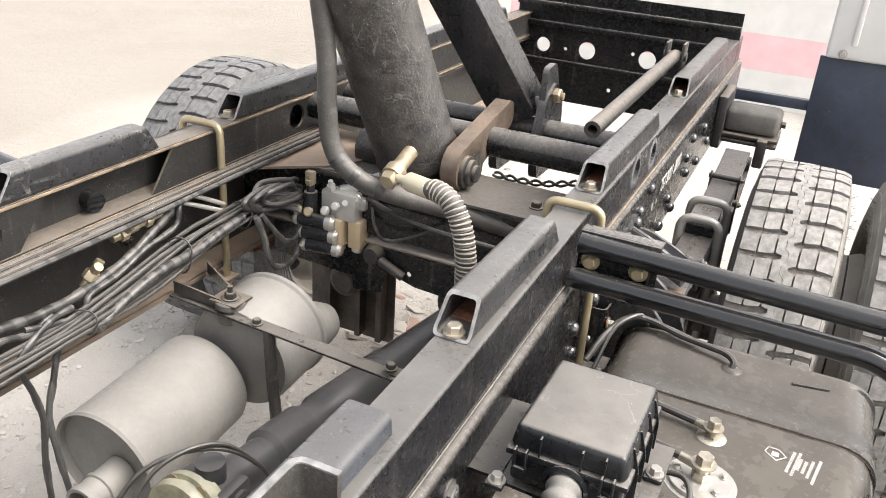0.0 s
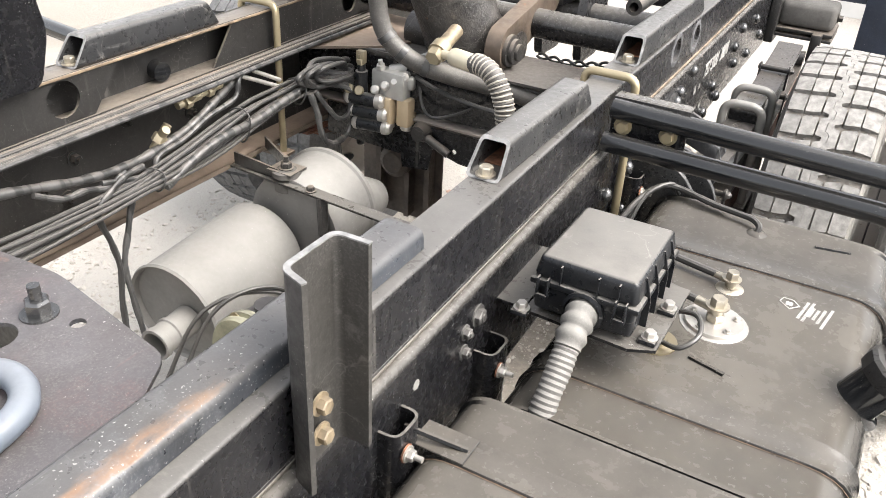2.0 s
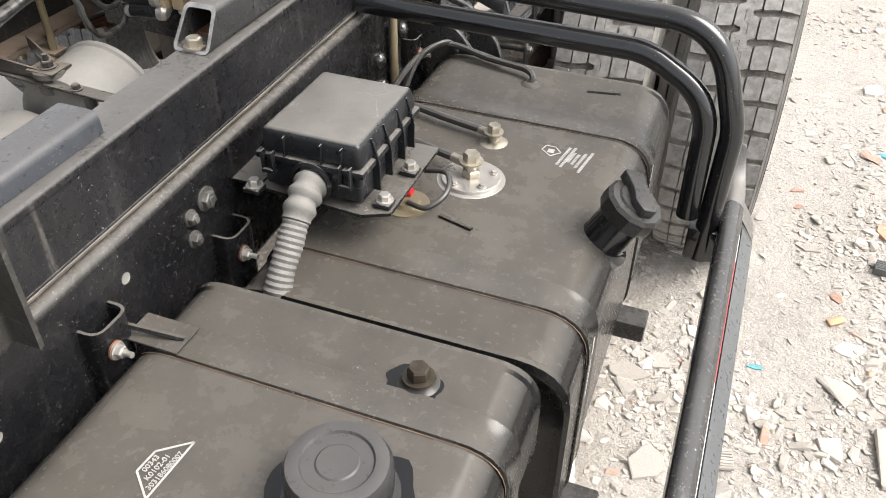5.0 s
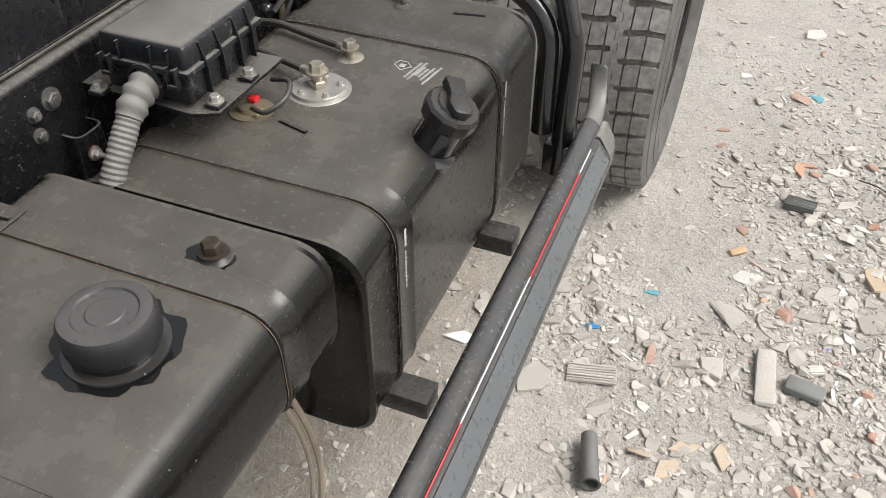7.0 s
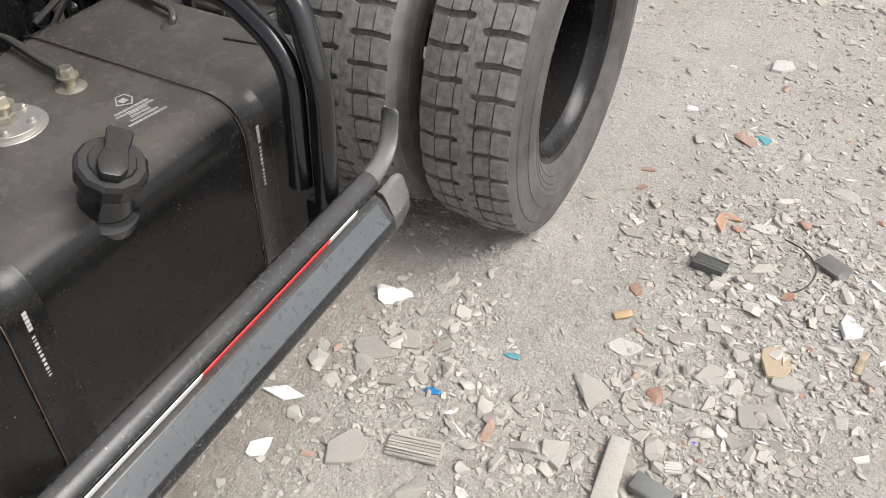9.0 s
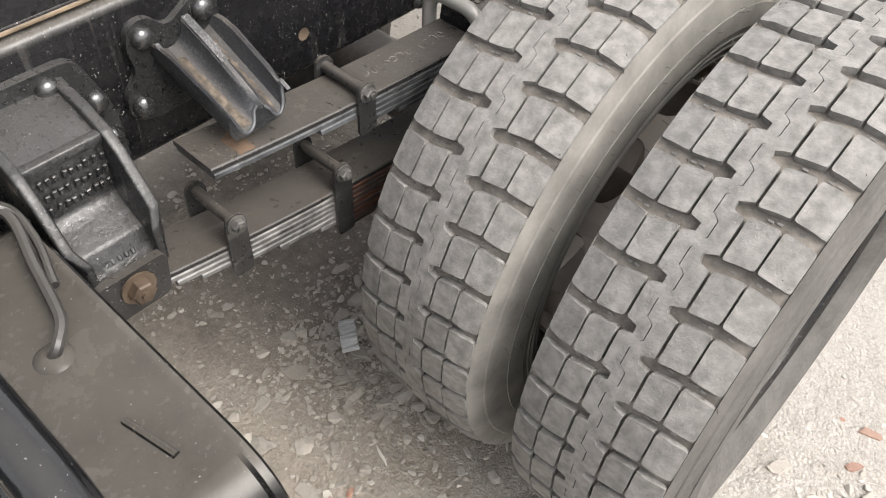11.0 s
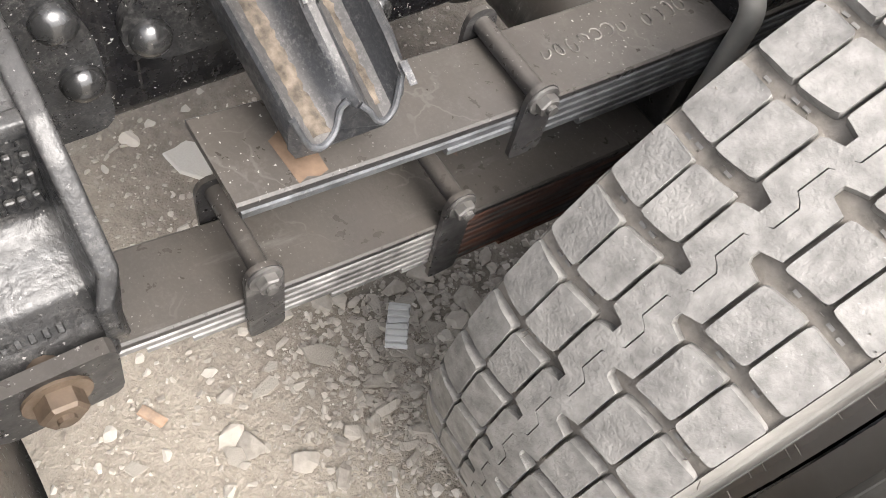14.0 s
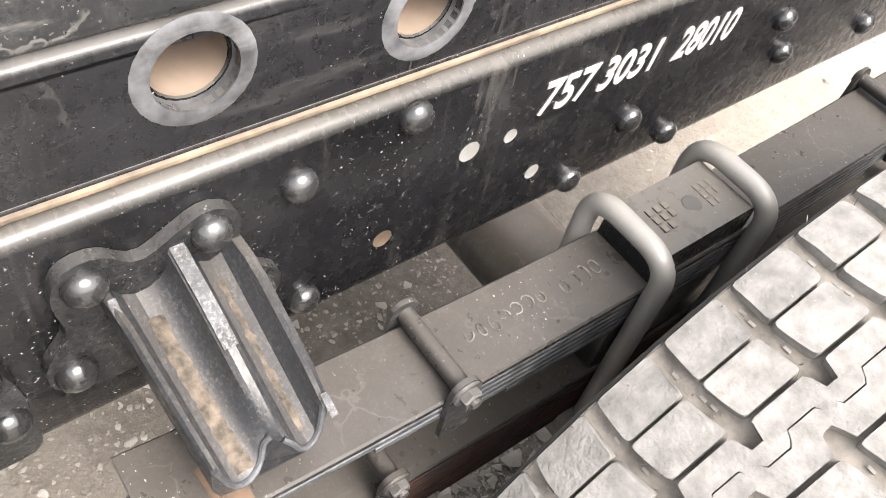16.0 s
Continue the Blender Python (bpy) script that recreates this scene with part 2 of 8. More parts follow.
M_LEAFEDGE = surface("worn_leaf_spring_edge", (0.13, 0.127, 0.124), 0.42, metal=0.45, rust=0.50, rust_map=(1.0, 0.3, 1.0), vary=0.8, patch=24, scuff=0.75, scuff_col=(0.02, 0.02, 0.02), rust_from=(0.985, 1.01))
M_HELPEDGE = surface("dull_blue_grey_leaf_edge", (0.060, 0.063, 0.068), 0.48, metal=0.25, vary=0.7, patch=30, scuff=0.8, scuff_col=(0.17, 0.17, 0.17), rust=0.15, grit=0.15, rust_map=(1.0, 0.3, 1.0))
M_CAST = surface("black_cast_iron", (0.008, 0.0085, 0.0095), 0.34, spec=0.45, dust=0.17, specks=0.9, bump=0.55, grain=130, dust_side=0.0, scuff=0.36, scuff_col=(0.20, 0.205, 0.21), dust_col=(0.27, 0.255, 0.24), grit=0.12)
M_TROUGH = surface("dusty_cast_trough", (0.020, 0.0215, 0.0245), 0.40, spec=0.45, dust=0.42, dust_col=(0.155, 0.134, 0.112), rust=0.30, specks=0.2, bump=0.35, grain=150, dust_side=0.05, scuff=0.35, scuff_col=(0.15, 0.148, 0.145), grit=0.16, flat=(0.62, 1.0))
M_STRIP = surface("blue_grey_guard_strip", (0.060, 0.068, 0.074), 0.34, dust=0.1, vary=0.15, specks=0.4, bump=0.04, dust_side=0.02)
M_PLUG = surface("rusty_dark_plug", (0.055, 0.043, 0.030), 0.45, metal=0.5, vary=0.5, rust=0.3, patch=40)
M_RIVET = surface("polished_black_rivet", (0.10, 0.10, 0.10), 0.22, metal=0.8, specks=0.6, bump=0.1)
M_NUT = surface("dull_worn_nut", (0.13, 0.125, 0.12), 0.42, metal=0.5, vary=0.5, dust=0.25, patch=40)
M_UBOLT = surface("dull_grey_u_bolt", (0.30, 0.29, 0.27), 0.5, metal=0.35, dust=0.2, vary=0.2)
M_GOLD = surface("yellow_zinc_steel", (0.36, 0.30, 0.19), 0.42, metal=0.6, dust=0.2, vary=0.25, rust=0.1)
M_BOLT = surface("zinc_bolt", (0.42, 0.38, 0.31), 0.38, metal=0.75, vary=0.3, rust=0.2, patch=40)
M_STEEL = surface("bare_steel", (0.45, 0.43, 0.40), 0.4, metal=0.7, vary=0.2, dust=0.2)
M_BRASS = surface("brass_fitting", (0.30, 0.255, 0.175), 0.42, metal=0.5, vary=0.2)
M_ALU = surface("cast_aluminium", (0.40, 0.395, 0.375), 0.5, metal=0.5, vary=0.3, dust=0.2, bump=0.4)
M_MUFF = surface("aluminised_silencer_paint", (0.165, 0.160, 0.151), 0.68, metal=0.08, dust=0.3, dust_col=(0.36, 0.34, 0.31), specks=0.4, vary=0.16, bump=0.08)
M_PROP = surface("dirty_propshaft", (0.022, 0.024, 0.028), 0.42, dust=0.2, rust=0.3, dust_col=(0.24, 0.21, 0.19))
M_CABLE = surface("grey_taped_cable", (0.040, 0.040, 0.040), 0.42, dust=0.30, dust_col=(0.27, 0.24, 0.21), vary=0.4, patch=40, dust_side=0.06, bands=0.8)
M_CABLEB = surface("black_plastic_cable", (0.030, 0.030, 0.030), 0.4, dust=0.25, dust_col=(0.27, 0.24, 0.21), vary=0.3, patch=40, dust_side=0.05)
M_HOSE = surface("grey_rubber_hose", (0.040, 0.037, 0.034), 0.55, dust=0.28, vary=0.35, dust_side=0.1, scuff=0.5, grit=0.15)
M_WIRE = surface("black_wire", (0.018, 0.018, 0.018), 0.4, dust=0.2)
M_CYL = surface("rusty_black_cylinder", (0.018, 0.0155, 0.0135), 0.40, dust=0.12, dust_col=(0.22, 0.19, 0.165), rust=0.34, specks=1.0, dust_side=0.05, vary=0.7, scuff=0.5, drips=0.4, patch=30, bump=1.0, grain=130, scuff_col=(0.12, 0.095, 0.07), grit=0.13, lines=0.12)
M_WHITE = surface("white_paint", (0.62, 0.61, 0.59), 0.45, vary=0.06, dust=0.2)
M_NAVY = surface("navy_mudguard", (0.022, 0.032, 0.055), 0.5, vary=0.3, specks=0.6, dust=0.2)
M_PRINT = surface("white_print", (0.40, 0.39, 0.37), 0.55, vary=0.15, bump=0, patch=60)
M_RED = surface("red_reflective_tape", (0.62, 0.02, 0.025), 0.35, vary=0.12, bump=0)
M_TAPEW = surface("white_reflective_tape", (0.75, 0.75, 0.74), 0.35, vary=0.06, bump=0)
M_OIL = surface("oily_spill", (0.006, 0.006, 0.006), 0.12, vary=0.2, bump=0)
M_COPPER = surface("rusty_pin_head", (0.105, 0.075, 0.052), 0.6, metal=0.3, vary=0.4, rust=0.2, patch=30)


def pebbles(nt, scale):
    tc = nt.nodes.new("ShaderNodeTexCoord")
    vo = nt.nodes.new("ShaderNodeTexVoronoi")
    vo.inputs["Scale"].default_value = scale
    nt.links.new(tc.outputs["Object"], vo.inputs["Vector"])
    sp = nt.nodes.new("ShaderNodeSeparateColor")
    nt.links.new(vo.outputs["Color"], sp.inputs[0])
    return vo.outputs["Distance"], sp.outputs[0]


def ground_material():
    m, nt, bs = nodes_of("dusty_concrete_rubble_ground")
    a = noise_tex(nt, 0.55, 6, 0.6)
    b = noise_tex(nt, 5.0, 8, 0.7, seed=2.2)
    c = noise_tex(nt, 60.0, 5, 0.6, seed=4.2)
    e = noise_tex(nt, 26.0, 6, 0.7, seed=6.6)
    d1, r1 = pebbles(nt, 150)
    d2, r2 = pebbles(nt, 55)
    d3, r3 = pebbles(nt, 420)
    col = mixc(nt, ramp(nt, b, 0.3, 0.7), (0.325, 0.296, 0.260), (0.450, 0.416, 0.370))
    col = mixc(nt, math_node(nt, "MULTIPLY", ramp(nt, a, 0.42, 0.62), 0.6), col, (0.47, 0.45, 0.415))
    col = mixc(nt, math_node(nt, "MULTIPLY", ramp(nt, r3, 0.6, 0.95), 0.45), col, (0.56, 0.535, 0.495))
    # fine grain gaps drawn darker: crevice shade put into the colour
    col = mixc(nt, math_node(nt, "MULTIPLY", ramp(nt, d3, 0.45, 0.75), 0.22), col, (0.13, 0.118, 0.104))
    col = mixc(nt, math_node(nt, "MULTIPLY", ramp(nt, c, 0.52, 0.78), 0.30), col, (0.19, 0.172, 0.150))
    col = mixc(nt, math_node(nt, "MULTIPLY", ramp(nt, e, 0.56, 0.68), 0.28), col, (0.20, 0.184, 0.163))
    col = mixc(nt, math_node(nt, "MULTIPLY", ramp(nt, r1, 0.74, 0.92), 0.34), col, (0.54, 0.52, 0.485))
    col = mixc(nt, math_node(nt, "MULTIPLY", ramp(nt, r2, 0.8, 0.9), 0.3), col, (0.44, 0.42, 0.39))
    # same painted crevice shade between the larger grains
    col = mixc(nt, math_node(nt, "MULTIPLY", ramp(nt, d1, 0.5, 0.75), 0.17), col, (0.11, 0.10, 0.09))
    tc = nt.nodes.new("ShaderNodeTexCoord")
    sx = nt.nodes.new("ShaderNodeSeparateXYZ")
    nt.links.new(tc.outputs["Object"], sx.inputs[0])
    edge = math_node(nt, "ADD", sx.outputs[0], math_node(nt, "MULTIPLY", b, 0.6))
    far = ramp(nt, edge, -0.9, -0.5, 1.0, 0.0)
    damp = ramp(nt, math_node(nt, "ADD", sx.outputs[0], math_node(nt, "MULTIPLY", a, 1.2)), -3.2, -2.2, 1.0, 0.0)
    slab_col = mixc(nt, ramp(nt, a, 0.4, 0.6), mixc(nt, ramp(nt, e, 0.3, 0.7), (0.300, 0.275, 0.240), (0.400, 0.372, 0.330)), (0.43, 0.405, 0.365))
    slab_col = mixc(nt, math_node(nt, "MULTIPLY", damp, 0.75), slab_col, (0.150, 0.130, 0.106))
    col = mixc(nt, math_node(nt, "MULTIPLY", far, 0.85), col, slab_col)
    # tan trodden dirt under the truck
    dirt = mixc(nt, ramp(nt, e, 0.3, 0.7), (0.255, 0.220, 0.180), (0.350, 0.306, 0.252))
    dirt = mixc(nt, math_node(nt, "MULTIPLY", ramp(nt, c, 0.5, 0.75), 0.5), dirt, (0.13, 0.115, 0.095))
    under = math_node(nt, "MULTIPLY", ramp(nt, edge, 0.65, 0.95, 1.0, 0.0), ramp(nt, edge, -0.55, -0.2))
    along = math_node(nt, "ADD", sx.outputs[1], math_node(nt, "MULTIPLY", b, 1.2))
    under = math_node(nt, "MULTIPLY", under, math_node(nt, "MULTIPLY", ramp(nt, along, -2.2, -1.0), ramp(nt, along, 3.2, 4.4, 1.0, 0.0)))
    col = mixc(nt, math_node(nt, "MULTIPLY", under, 0.85), col, dirt)
    # brown earth inside the inner tyre; its dark tone also paints in chassis shade
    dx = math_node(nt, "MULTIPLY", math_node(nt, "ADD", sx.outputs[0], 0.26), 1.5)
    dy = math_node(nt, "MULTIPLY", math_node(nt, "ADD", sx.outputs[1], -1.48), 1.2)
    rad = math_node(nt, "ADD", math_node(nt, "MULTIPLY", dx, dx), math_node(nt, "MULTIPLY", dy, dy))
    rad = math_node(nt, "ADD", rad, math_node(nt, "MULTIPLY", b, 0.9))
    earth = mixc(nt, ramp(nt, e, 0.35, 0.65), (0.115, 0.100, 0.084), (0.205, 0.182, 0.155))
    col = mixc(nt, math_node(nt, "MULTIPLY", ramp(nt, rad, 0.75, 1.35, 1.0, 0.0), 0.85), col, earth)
    nt.links.new(col, bs.inputs["Base Color"])
    bs.inputs["Roughness"].default_value = 0.95
    bp = nt.nodes.new("ShaderNodeBump")
    bp.inputs["Strength"].default_value, bp.inputs["Distance"].default_value = 1.0, 0.018
    h = math_node(nt, "ADD", math_node(nt, "ADD", b, math_node(nt, "MULTIPLY", e, 0.55)), math_node(nt, "MULTIPLY", c, 0.3))
    h = math_node(nt, "SUBTRACT", h, math_node(nt, "ADD", math_node(nt, "MULTIPLY", d1, 0.09), math_node(nt, "MULTIPLY", d2, 0.06)))
    h = math_node(nt, "ADD", h, math_node(nt, "MULTIPLY", noise_tex(nt, 190, 4, 0.7, seed=9.9), 0.16))
    nt.links.new(h, bp.inputs["Height"])
    nt.links.new(bp.outputs[0], bs.inputs["Normal"])
    return m


def stone_material(name, c0, c1):
    m, nt, bs = nodes_of(name)
    oi = nt.nodes.new("ShaderNodeObjectInfo")
    ge = nt.nodes.new("ShaderNodeNewGeometry")
    rnd = math_node(nt, "FRACT", math_node(nt, "ADD", oi.outputs["Random"], ge.outputs["Random Per Island"]), 0)
    col = mixc(nt, rnd, c0, c1)
    col = mixc(nt, math_node(nt, "MULTIPLY", ramp(nt, noise_tex(nt, 45, 6), 0.35, 0.7), 0.6), col, (0.42, 0.385, 0.338))
    nt.links.new(col, bs.inputs["Base Color"])
    bs.inputs["Roughness"].default_value = 0.92
    bp = nt.nodes.new("ShaderNodeBump")
    bp.inputs["Strength"].default_value, bp.inputs["Distance"].default_value = 0.6, 0.003
    nt.links.new(noise_tex(nt, 120, 4), bp.inputs["Height"])
    nt.links.new(bp.outputs[0], bs.inputs["Normal"])
    return m


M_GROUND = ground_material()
M_STONE = stone_material("grey_beige_rubble", (0.310, 0.284, 0.252), (0.52, 0.486, 0.44))
M_BRICK = stone_material("broken_red_brick", (0.33, 0.16, 0.11), (0.42, 0.27, 0.20))
M_PALE = stone_material("white_plaster_chip", (0.60, 0.58, 0.54), (0.72, 0.70, 0.66))
M_BLUE = surface("blue_plastic_scrap", (0.03, 0.22, 0.50), 0.4, bump=0)
M_TEAL = surface("teal_scrap", (0.10, 0.30, 0.34), 0.5, bump=0)
M_CARD = surface("cardboard_scrap", (0.40, 0.315, 0.22), 0.85, vary=0.35, patch=40)
M_KRAFT = surface("tan_kraft_flake", (0.44, 0.36, 0.27), 0.85, vary=0.3, patch=30)
M_PAPER = surface("crumpled_white_paper", (0.68, 0.68, 0.67), 0.8, vary=0.15)


# ---- mesh helpers ----
def part(name, bm, material, parent=None, label="", angle=35):
    me = bpy.data.meshes.new(name)
    bmesh.ops.recalc_face_normals(bm, faces=bm.faces)
    bm.to_mesh(me)
    bm.free()
    me.shade_smooth()
    me.set_sharp_from_angle(angle=radians(angle))
    me.materials.append(material)
    ob = new(name, me)
    if parent is not None:
        ob.parent = parent
        top = parent
        while top.parent is not None:
            top = top.parent
        ob.matrix_parent_inverse = Matrix.Translation(-top.location) if parent is top else Matrix()
    if label:
        ob["label"] = label
    return ob


def thing(name, at, label, category, group="", kind=""):
    ob = new(name)
    ob.empty_display_size = 0.05
    ob.location = at
    return tagged(ob, label, category, group, kind)


def box(bm, x0, x1, y0, y1, z0, z1, bev=0.0, seg=2, m=None):
    vs = [bm.verts.new((x, y, z)) for x in (x0, x1) for y in (y0, y1) for z in (z0, z1)]
    fs = [bm.faces.new([vs[i] for i in q]) for q in ((0, 1, 3, 2), (4, 6, 7, 5), (0, 4, 5, 1), (2, 3, 7, 6), (0, 2, 6, 4), (1, 5, 7, 3))]
    geo = vs
    if bev:
        es = list({e for f in fs for e in f.edges})
        r = bmesh.ops.bevel(bm, geom=es, offset=bev, segments=seg, affect="EDGES", profile=0.5)
        geo = list({v for f in r["faces"] for v in f.verts} | {v for v in vs if v.is_valid})
    if m is not None:
        bmesh.ops.transform(bm, matrix=m, verts=geo)
    return geo


def frame_of(d):
    d = Vector(d).normalized()
    u = d.orthogonal().normalized()
    if abs(d.z) < 0.98:
        u = d.cross(Vector((0, 0, 1))).normalized()
    return u, u.cross(d).normalized(), d


def cyl(bm, p0, p1, r, n=16, r1=None, caps=True):
    p0, p1 = Vector(p0), Vector(p1)
    u, v, _ = frame_of(p1 - p0)
    rings = []
    for p, rr in ((p0, r), (p1, r if r1 is None else r1)):
        rings.append([bm.verts.new(p + rr * (math.cos(2 * math.pi * i / n) * u + math.sin(2 * math.pi * i / n) * v)) for i in range(n)])
    for i in range(n):
        bm.faces.new((rings[0][i], rings[0][(i + 1) % n], rings[1][(i + 1) % n], rings[1][i]))
    if caps:
        bm.faces.new(rings[0][::-1])
        bm.faces.new(rings[1])
    return rings[0] + rings[1]


def revolve(bm, origin, axis, profile, n=32, close=False):
    """profile: (radius, height along axis)."""
    o = Vector(origin)
    u, v, d = frame_of(axis)
    rings = []
    for r, h in profile:
        if r < 1e-6:
            rings.append([bm.verts.new(o + h * d)])
        else:
            rings.append([bm.verts.new(o + h * d + r * (math.cos(2 * math.pi * i / n) * u + math.sin(2 * math.pi * i / n) * v)) for i in range(n)])
    pairs = list(zip(rings, rings[1:])) + ([(rings[-1], rings[0])] if close else [])
    for a, b in pairs:
        for i in range(n):
            j = (i + 1) % n
            q = ([a[0]] if len(a) == 1 else [a[i], a[j]]) + ([b[0]] if len(b) == 1 else [b[j], b[i]])
            if len(q) > 2:
                bm.faces.new(q)


def smooth_path(pts, steps=6):
    pts = [Vector(p) for p in pts]
    out = []
    ext = [2 * pts[0] - pts[1]] + pts + [2 * pts[-1] - pts[-2]]
    for a, b, c, d in zip(ext, ext[1:], ext[2:], ext[3:]):
        for k in range(steps):
            t = k / steps
            out.append(0.5 * ((2 * b) + (c - a) * t + (2 * a - 5 * b + 4 * c - d) * t * t + (3 * b - a - 3 * c + d) * t ** 3))
    out.append(pts[-1])
    return out


def bend_path(pts, r, n=6):
    """Straight runs with rounded corners of radius r."""
    pts = [Vector(p) for p in pts]
    out = [pts[0]]
    for a, b, c in zip(pts, pts[1:], pts[2:]):
        u, w = (a - b).normalized(), (c - b).normalized()
        half = u.angle(w) / 2
        back = min(r / math.tan(half), (a - b).length * 0.49, (c - b).length * 0.49)
        p, q = b + u * back, b + w * back
        for k in range(n + 1):
            t = k / n
            out.append((1 - t) ** 2 * p + 2 * t * (1 - t) * b + t * t * q)
    out.append(pts[-1])
    return out


def sweep(bm, pts, r, n=10, caps=True, wave=None):
    """A round tube along pts; wave(i) scales the radius."""
    pts = [Vector(p) for p in pts]
    rings, u = [], None
    for i, p in enumerate(pts):
        d = (pts[min(i + 1, len(pts) - 1)] - pts[max(i - 1, 0)]).normalized()
        if u is None:
            u = frame_of(d)[0]
        u = (u - d * u.dot(d)).normalized()
        v = d.cross(u)
        rr = r * (wave(i) if wave else 1.0)
        rings.append([bm.verts.new(p + rr * (math.cos(2 * math.pi * k / n) * u + math.sin(2 * math.pi * k / n) * v)) for k in range(n)])
    for a, b in zip(rings, rings[1:]):
        for k in range(n):
            bm.faces.new((a[k], a[(k + 1) % n], b[(k + 1) % n], b[k]))
    if caps:
        bm.faces.new(rings[0][::-1])
        bm.faces.new(rings[-1])


def prism(bm, loop, axis, a0, a1):
    """A closed 2D loop pushed from a0 to a1 along an axis: x takes (y, z), y takes (x, z), z takes (x, y)."""
    def put(p, a):
        return {"x": (a, p[0], p[1]), "y": (p[0], a, p[1]), "z": (p[0], p[1], a)}[axis]
    A = [bm.verts.new(put(p, a0)) for p in loop]
    B = [bm.verts.new(put(p, a1)) for p in loop]
    k = len(loop)
    for i in range(k):
        bm.faces.new((A[i], A[(i + 1) % k], B[(i + 1) % k], B[i]))
    bm.faces.new(A[::-1])
    bm.faces.new(B)
    return A + B


def round_loop(pts, r, n=3, closed=True):
    """Rounds the corners of a 2D path."""
    k, out = len(pts), []
    for i in range(k):
        b = Vector(pts[i])
        if not closed and i in (0, k - 1):
            out.append(tuple(b))
            continue
        a, c = Vector(pts[i - 1]), Vector(pts[(i + 1) % k])
        u, w = (a - b), (c - b)
        back = min(r, u.length * 0.48, w.length * 0.48)
        p, q = b + u.normalized() * back, b + w.normalized() * back
        for j in range(n + 1):
            t = j / n
            out.append(tuple((1 - t) ** 2 * p + 2 * t * (1 - t) * b + t * t * q))
    return out


def thick(path, t):
    """A closed loop round an open 2D path, t wide to its left."""
    P = [Vector(p) for p in path]
    off = []
    for i, p in enumerate(P):
        d0 = (P[i] - P[i - 1]).normalized() if i else (P[1] - P[0]).normalized()
        d1 = (P[i + 1] - P[i]).normalized() if i + 1 < len(P) else d0
        n0, n1 = Vector((-d0.y, d0.x)), Vector((-d1.y, d1.x))
        b = (n0 + n1)
        b = b / max(b.length_squared, 1e-6) * 2
        off.append(p + b * t)
    return [tuple(p) for p in P] + [tuple(p) for p in off[::-1]]


def hexhead(bm, p, d, af=0.019, h=0.011, washer=True, turn=0.0):
    """A hex bolt head on a washer, standing at p along d."""
    p = Vector(p)
    u, v, d = frame_of(d)
    z = 0.0
    if washer:
        revolve(bm, p, d, ((0, 0), (af * 0.82, 0), (af * 0.82, 0.0025), (0, 0.0025)), 18)
        z = 0.0025
    r = af / math.sqrt(3)
    rings = []
    for hh, k in ((z, 1.0), (z + h * 0.82, 1.0), (z + h, 0.86)):
        rings.append([bm.verts.new(p + hh * d + k * r * (math.cos(turn + math.pi * i / 3) * u + math.sin(turn + math.pi * i / 3) * v)) for i in range(6)])
    for a, b in zip(rings, rings[1:]):
        for i in range(6):
            bm.faces.new((a[i], a[(i + 1) % 6], b[(i + 1) % 6], b[i]))
    bm.faces.new(rings[-1])
    bm.faces.new(rings[0][::-1])


def bolt(parent, p, d, af=0.019, h=0.011, material=None, name="bolt", label="", stud=0.0, turn=0.3):
    bm = bmesh.new()
    hexhead(bm, p, d, af, h, True, turn)
    if stud:
        cyl(bm, p, Vector(p) + Vector(d).normalized() * stud, af * 0.28, 12)
    return part(name, bm, material or M_BOLT, parent, label, 25)


def plate(bm, loop, holes, axis, a0, a1):
    """A flat plate with real holes, from 2D loops, between a0 and a1 along the axis."""
    def put(p, a):
        return {"x": (a, p[0], p[1]), "y": (p[0], a, p[1]), "z": (p[0], p[1], a)}[axis]
    edges = []
    for lp in [loop] + list(holes):
        vs = [bm.verts.new(put(p, a0)) for p in lp]
        edges += [bm.edges.new((vs[i], vs[(i + 1) % len(vs)])) for i in range(len(vs))]
    made = bmesh.ops.triangle_fill(bm, use_beauty=True, use_dissolve=False, edges=edges)["geom"]
    faces = [g for g in made if isinstance(g, bmesh.types.BMFace)]
    ext = bmesh.ops.extrude_face_region(bm, geom=faces)["geom"]
    step = Vector(put((0, 0), a1)) - Vector(put((0, 0), a0))
    bmesh.ops.translate(bm, vec=step, verts=[g for g in ext if isinstance(g, bmesh.types.BMVert)])


def ring2d(cx, cy, rx, ry=None, n=20):
    ry = rx if ry is None else ry
    return [(cx + rx * math.cos(2 * math.pi * i / n), cy + ry * math.sin(2 * math.pi * i / n)) for i in range(n)]


def letters(text, size, material, parent, m, name="lettering", label="", shear=0.0, depth=0.0006, align="LEFT", bold=0.0):
    """Raised print from the built-in font, laid flat on the pose m."""
    cu = bpy.data.curves.new(name, "FONT")
    cu.body, cu.size, cu.extrude, cu.shear, cu.align_x, cu.offset = text, size, depth, shear, align, bold
    tmp = bpy.data.objects.new(name, cu)
    scene.collection.objects.link(tmp)
    me = bpy.data.meshes.new_from_object(tmp.evaluated_get(bpy.context.evaluated_depsgraph_get()))
    bpy.data.objects.remove(tmp)
    me.transform(m)
    me.materials.clear()
    me.materials.append(material)
    ob = new(name, me)
    if parent is not None:
        ob.parent = parent
        ob.matrix_parent_inverse = Matrix.Translation(-parent.location)
    if label:
        ob["label"] = label
    return ob

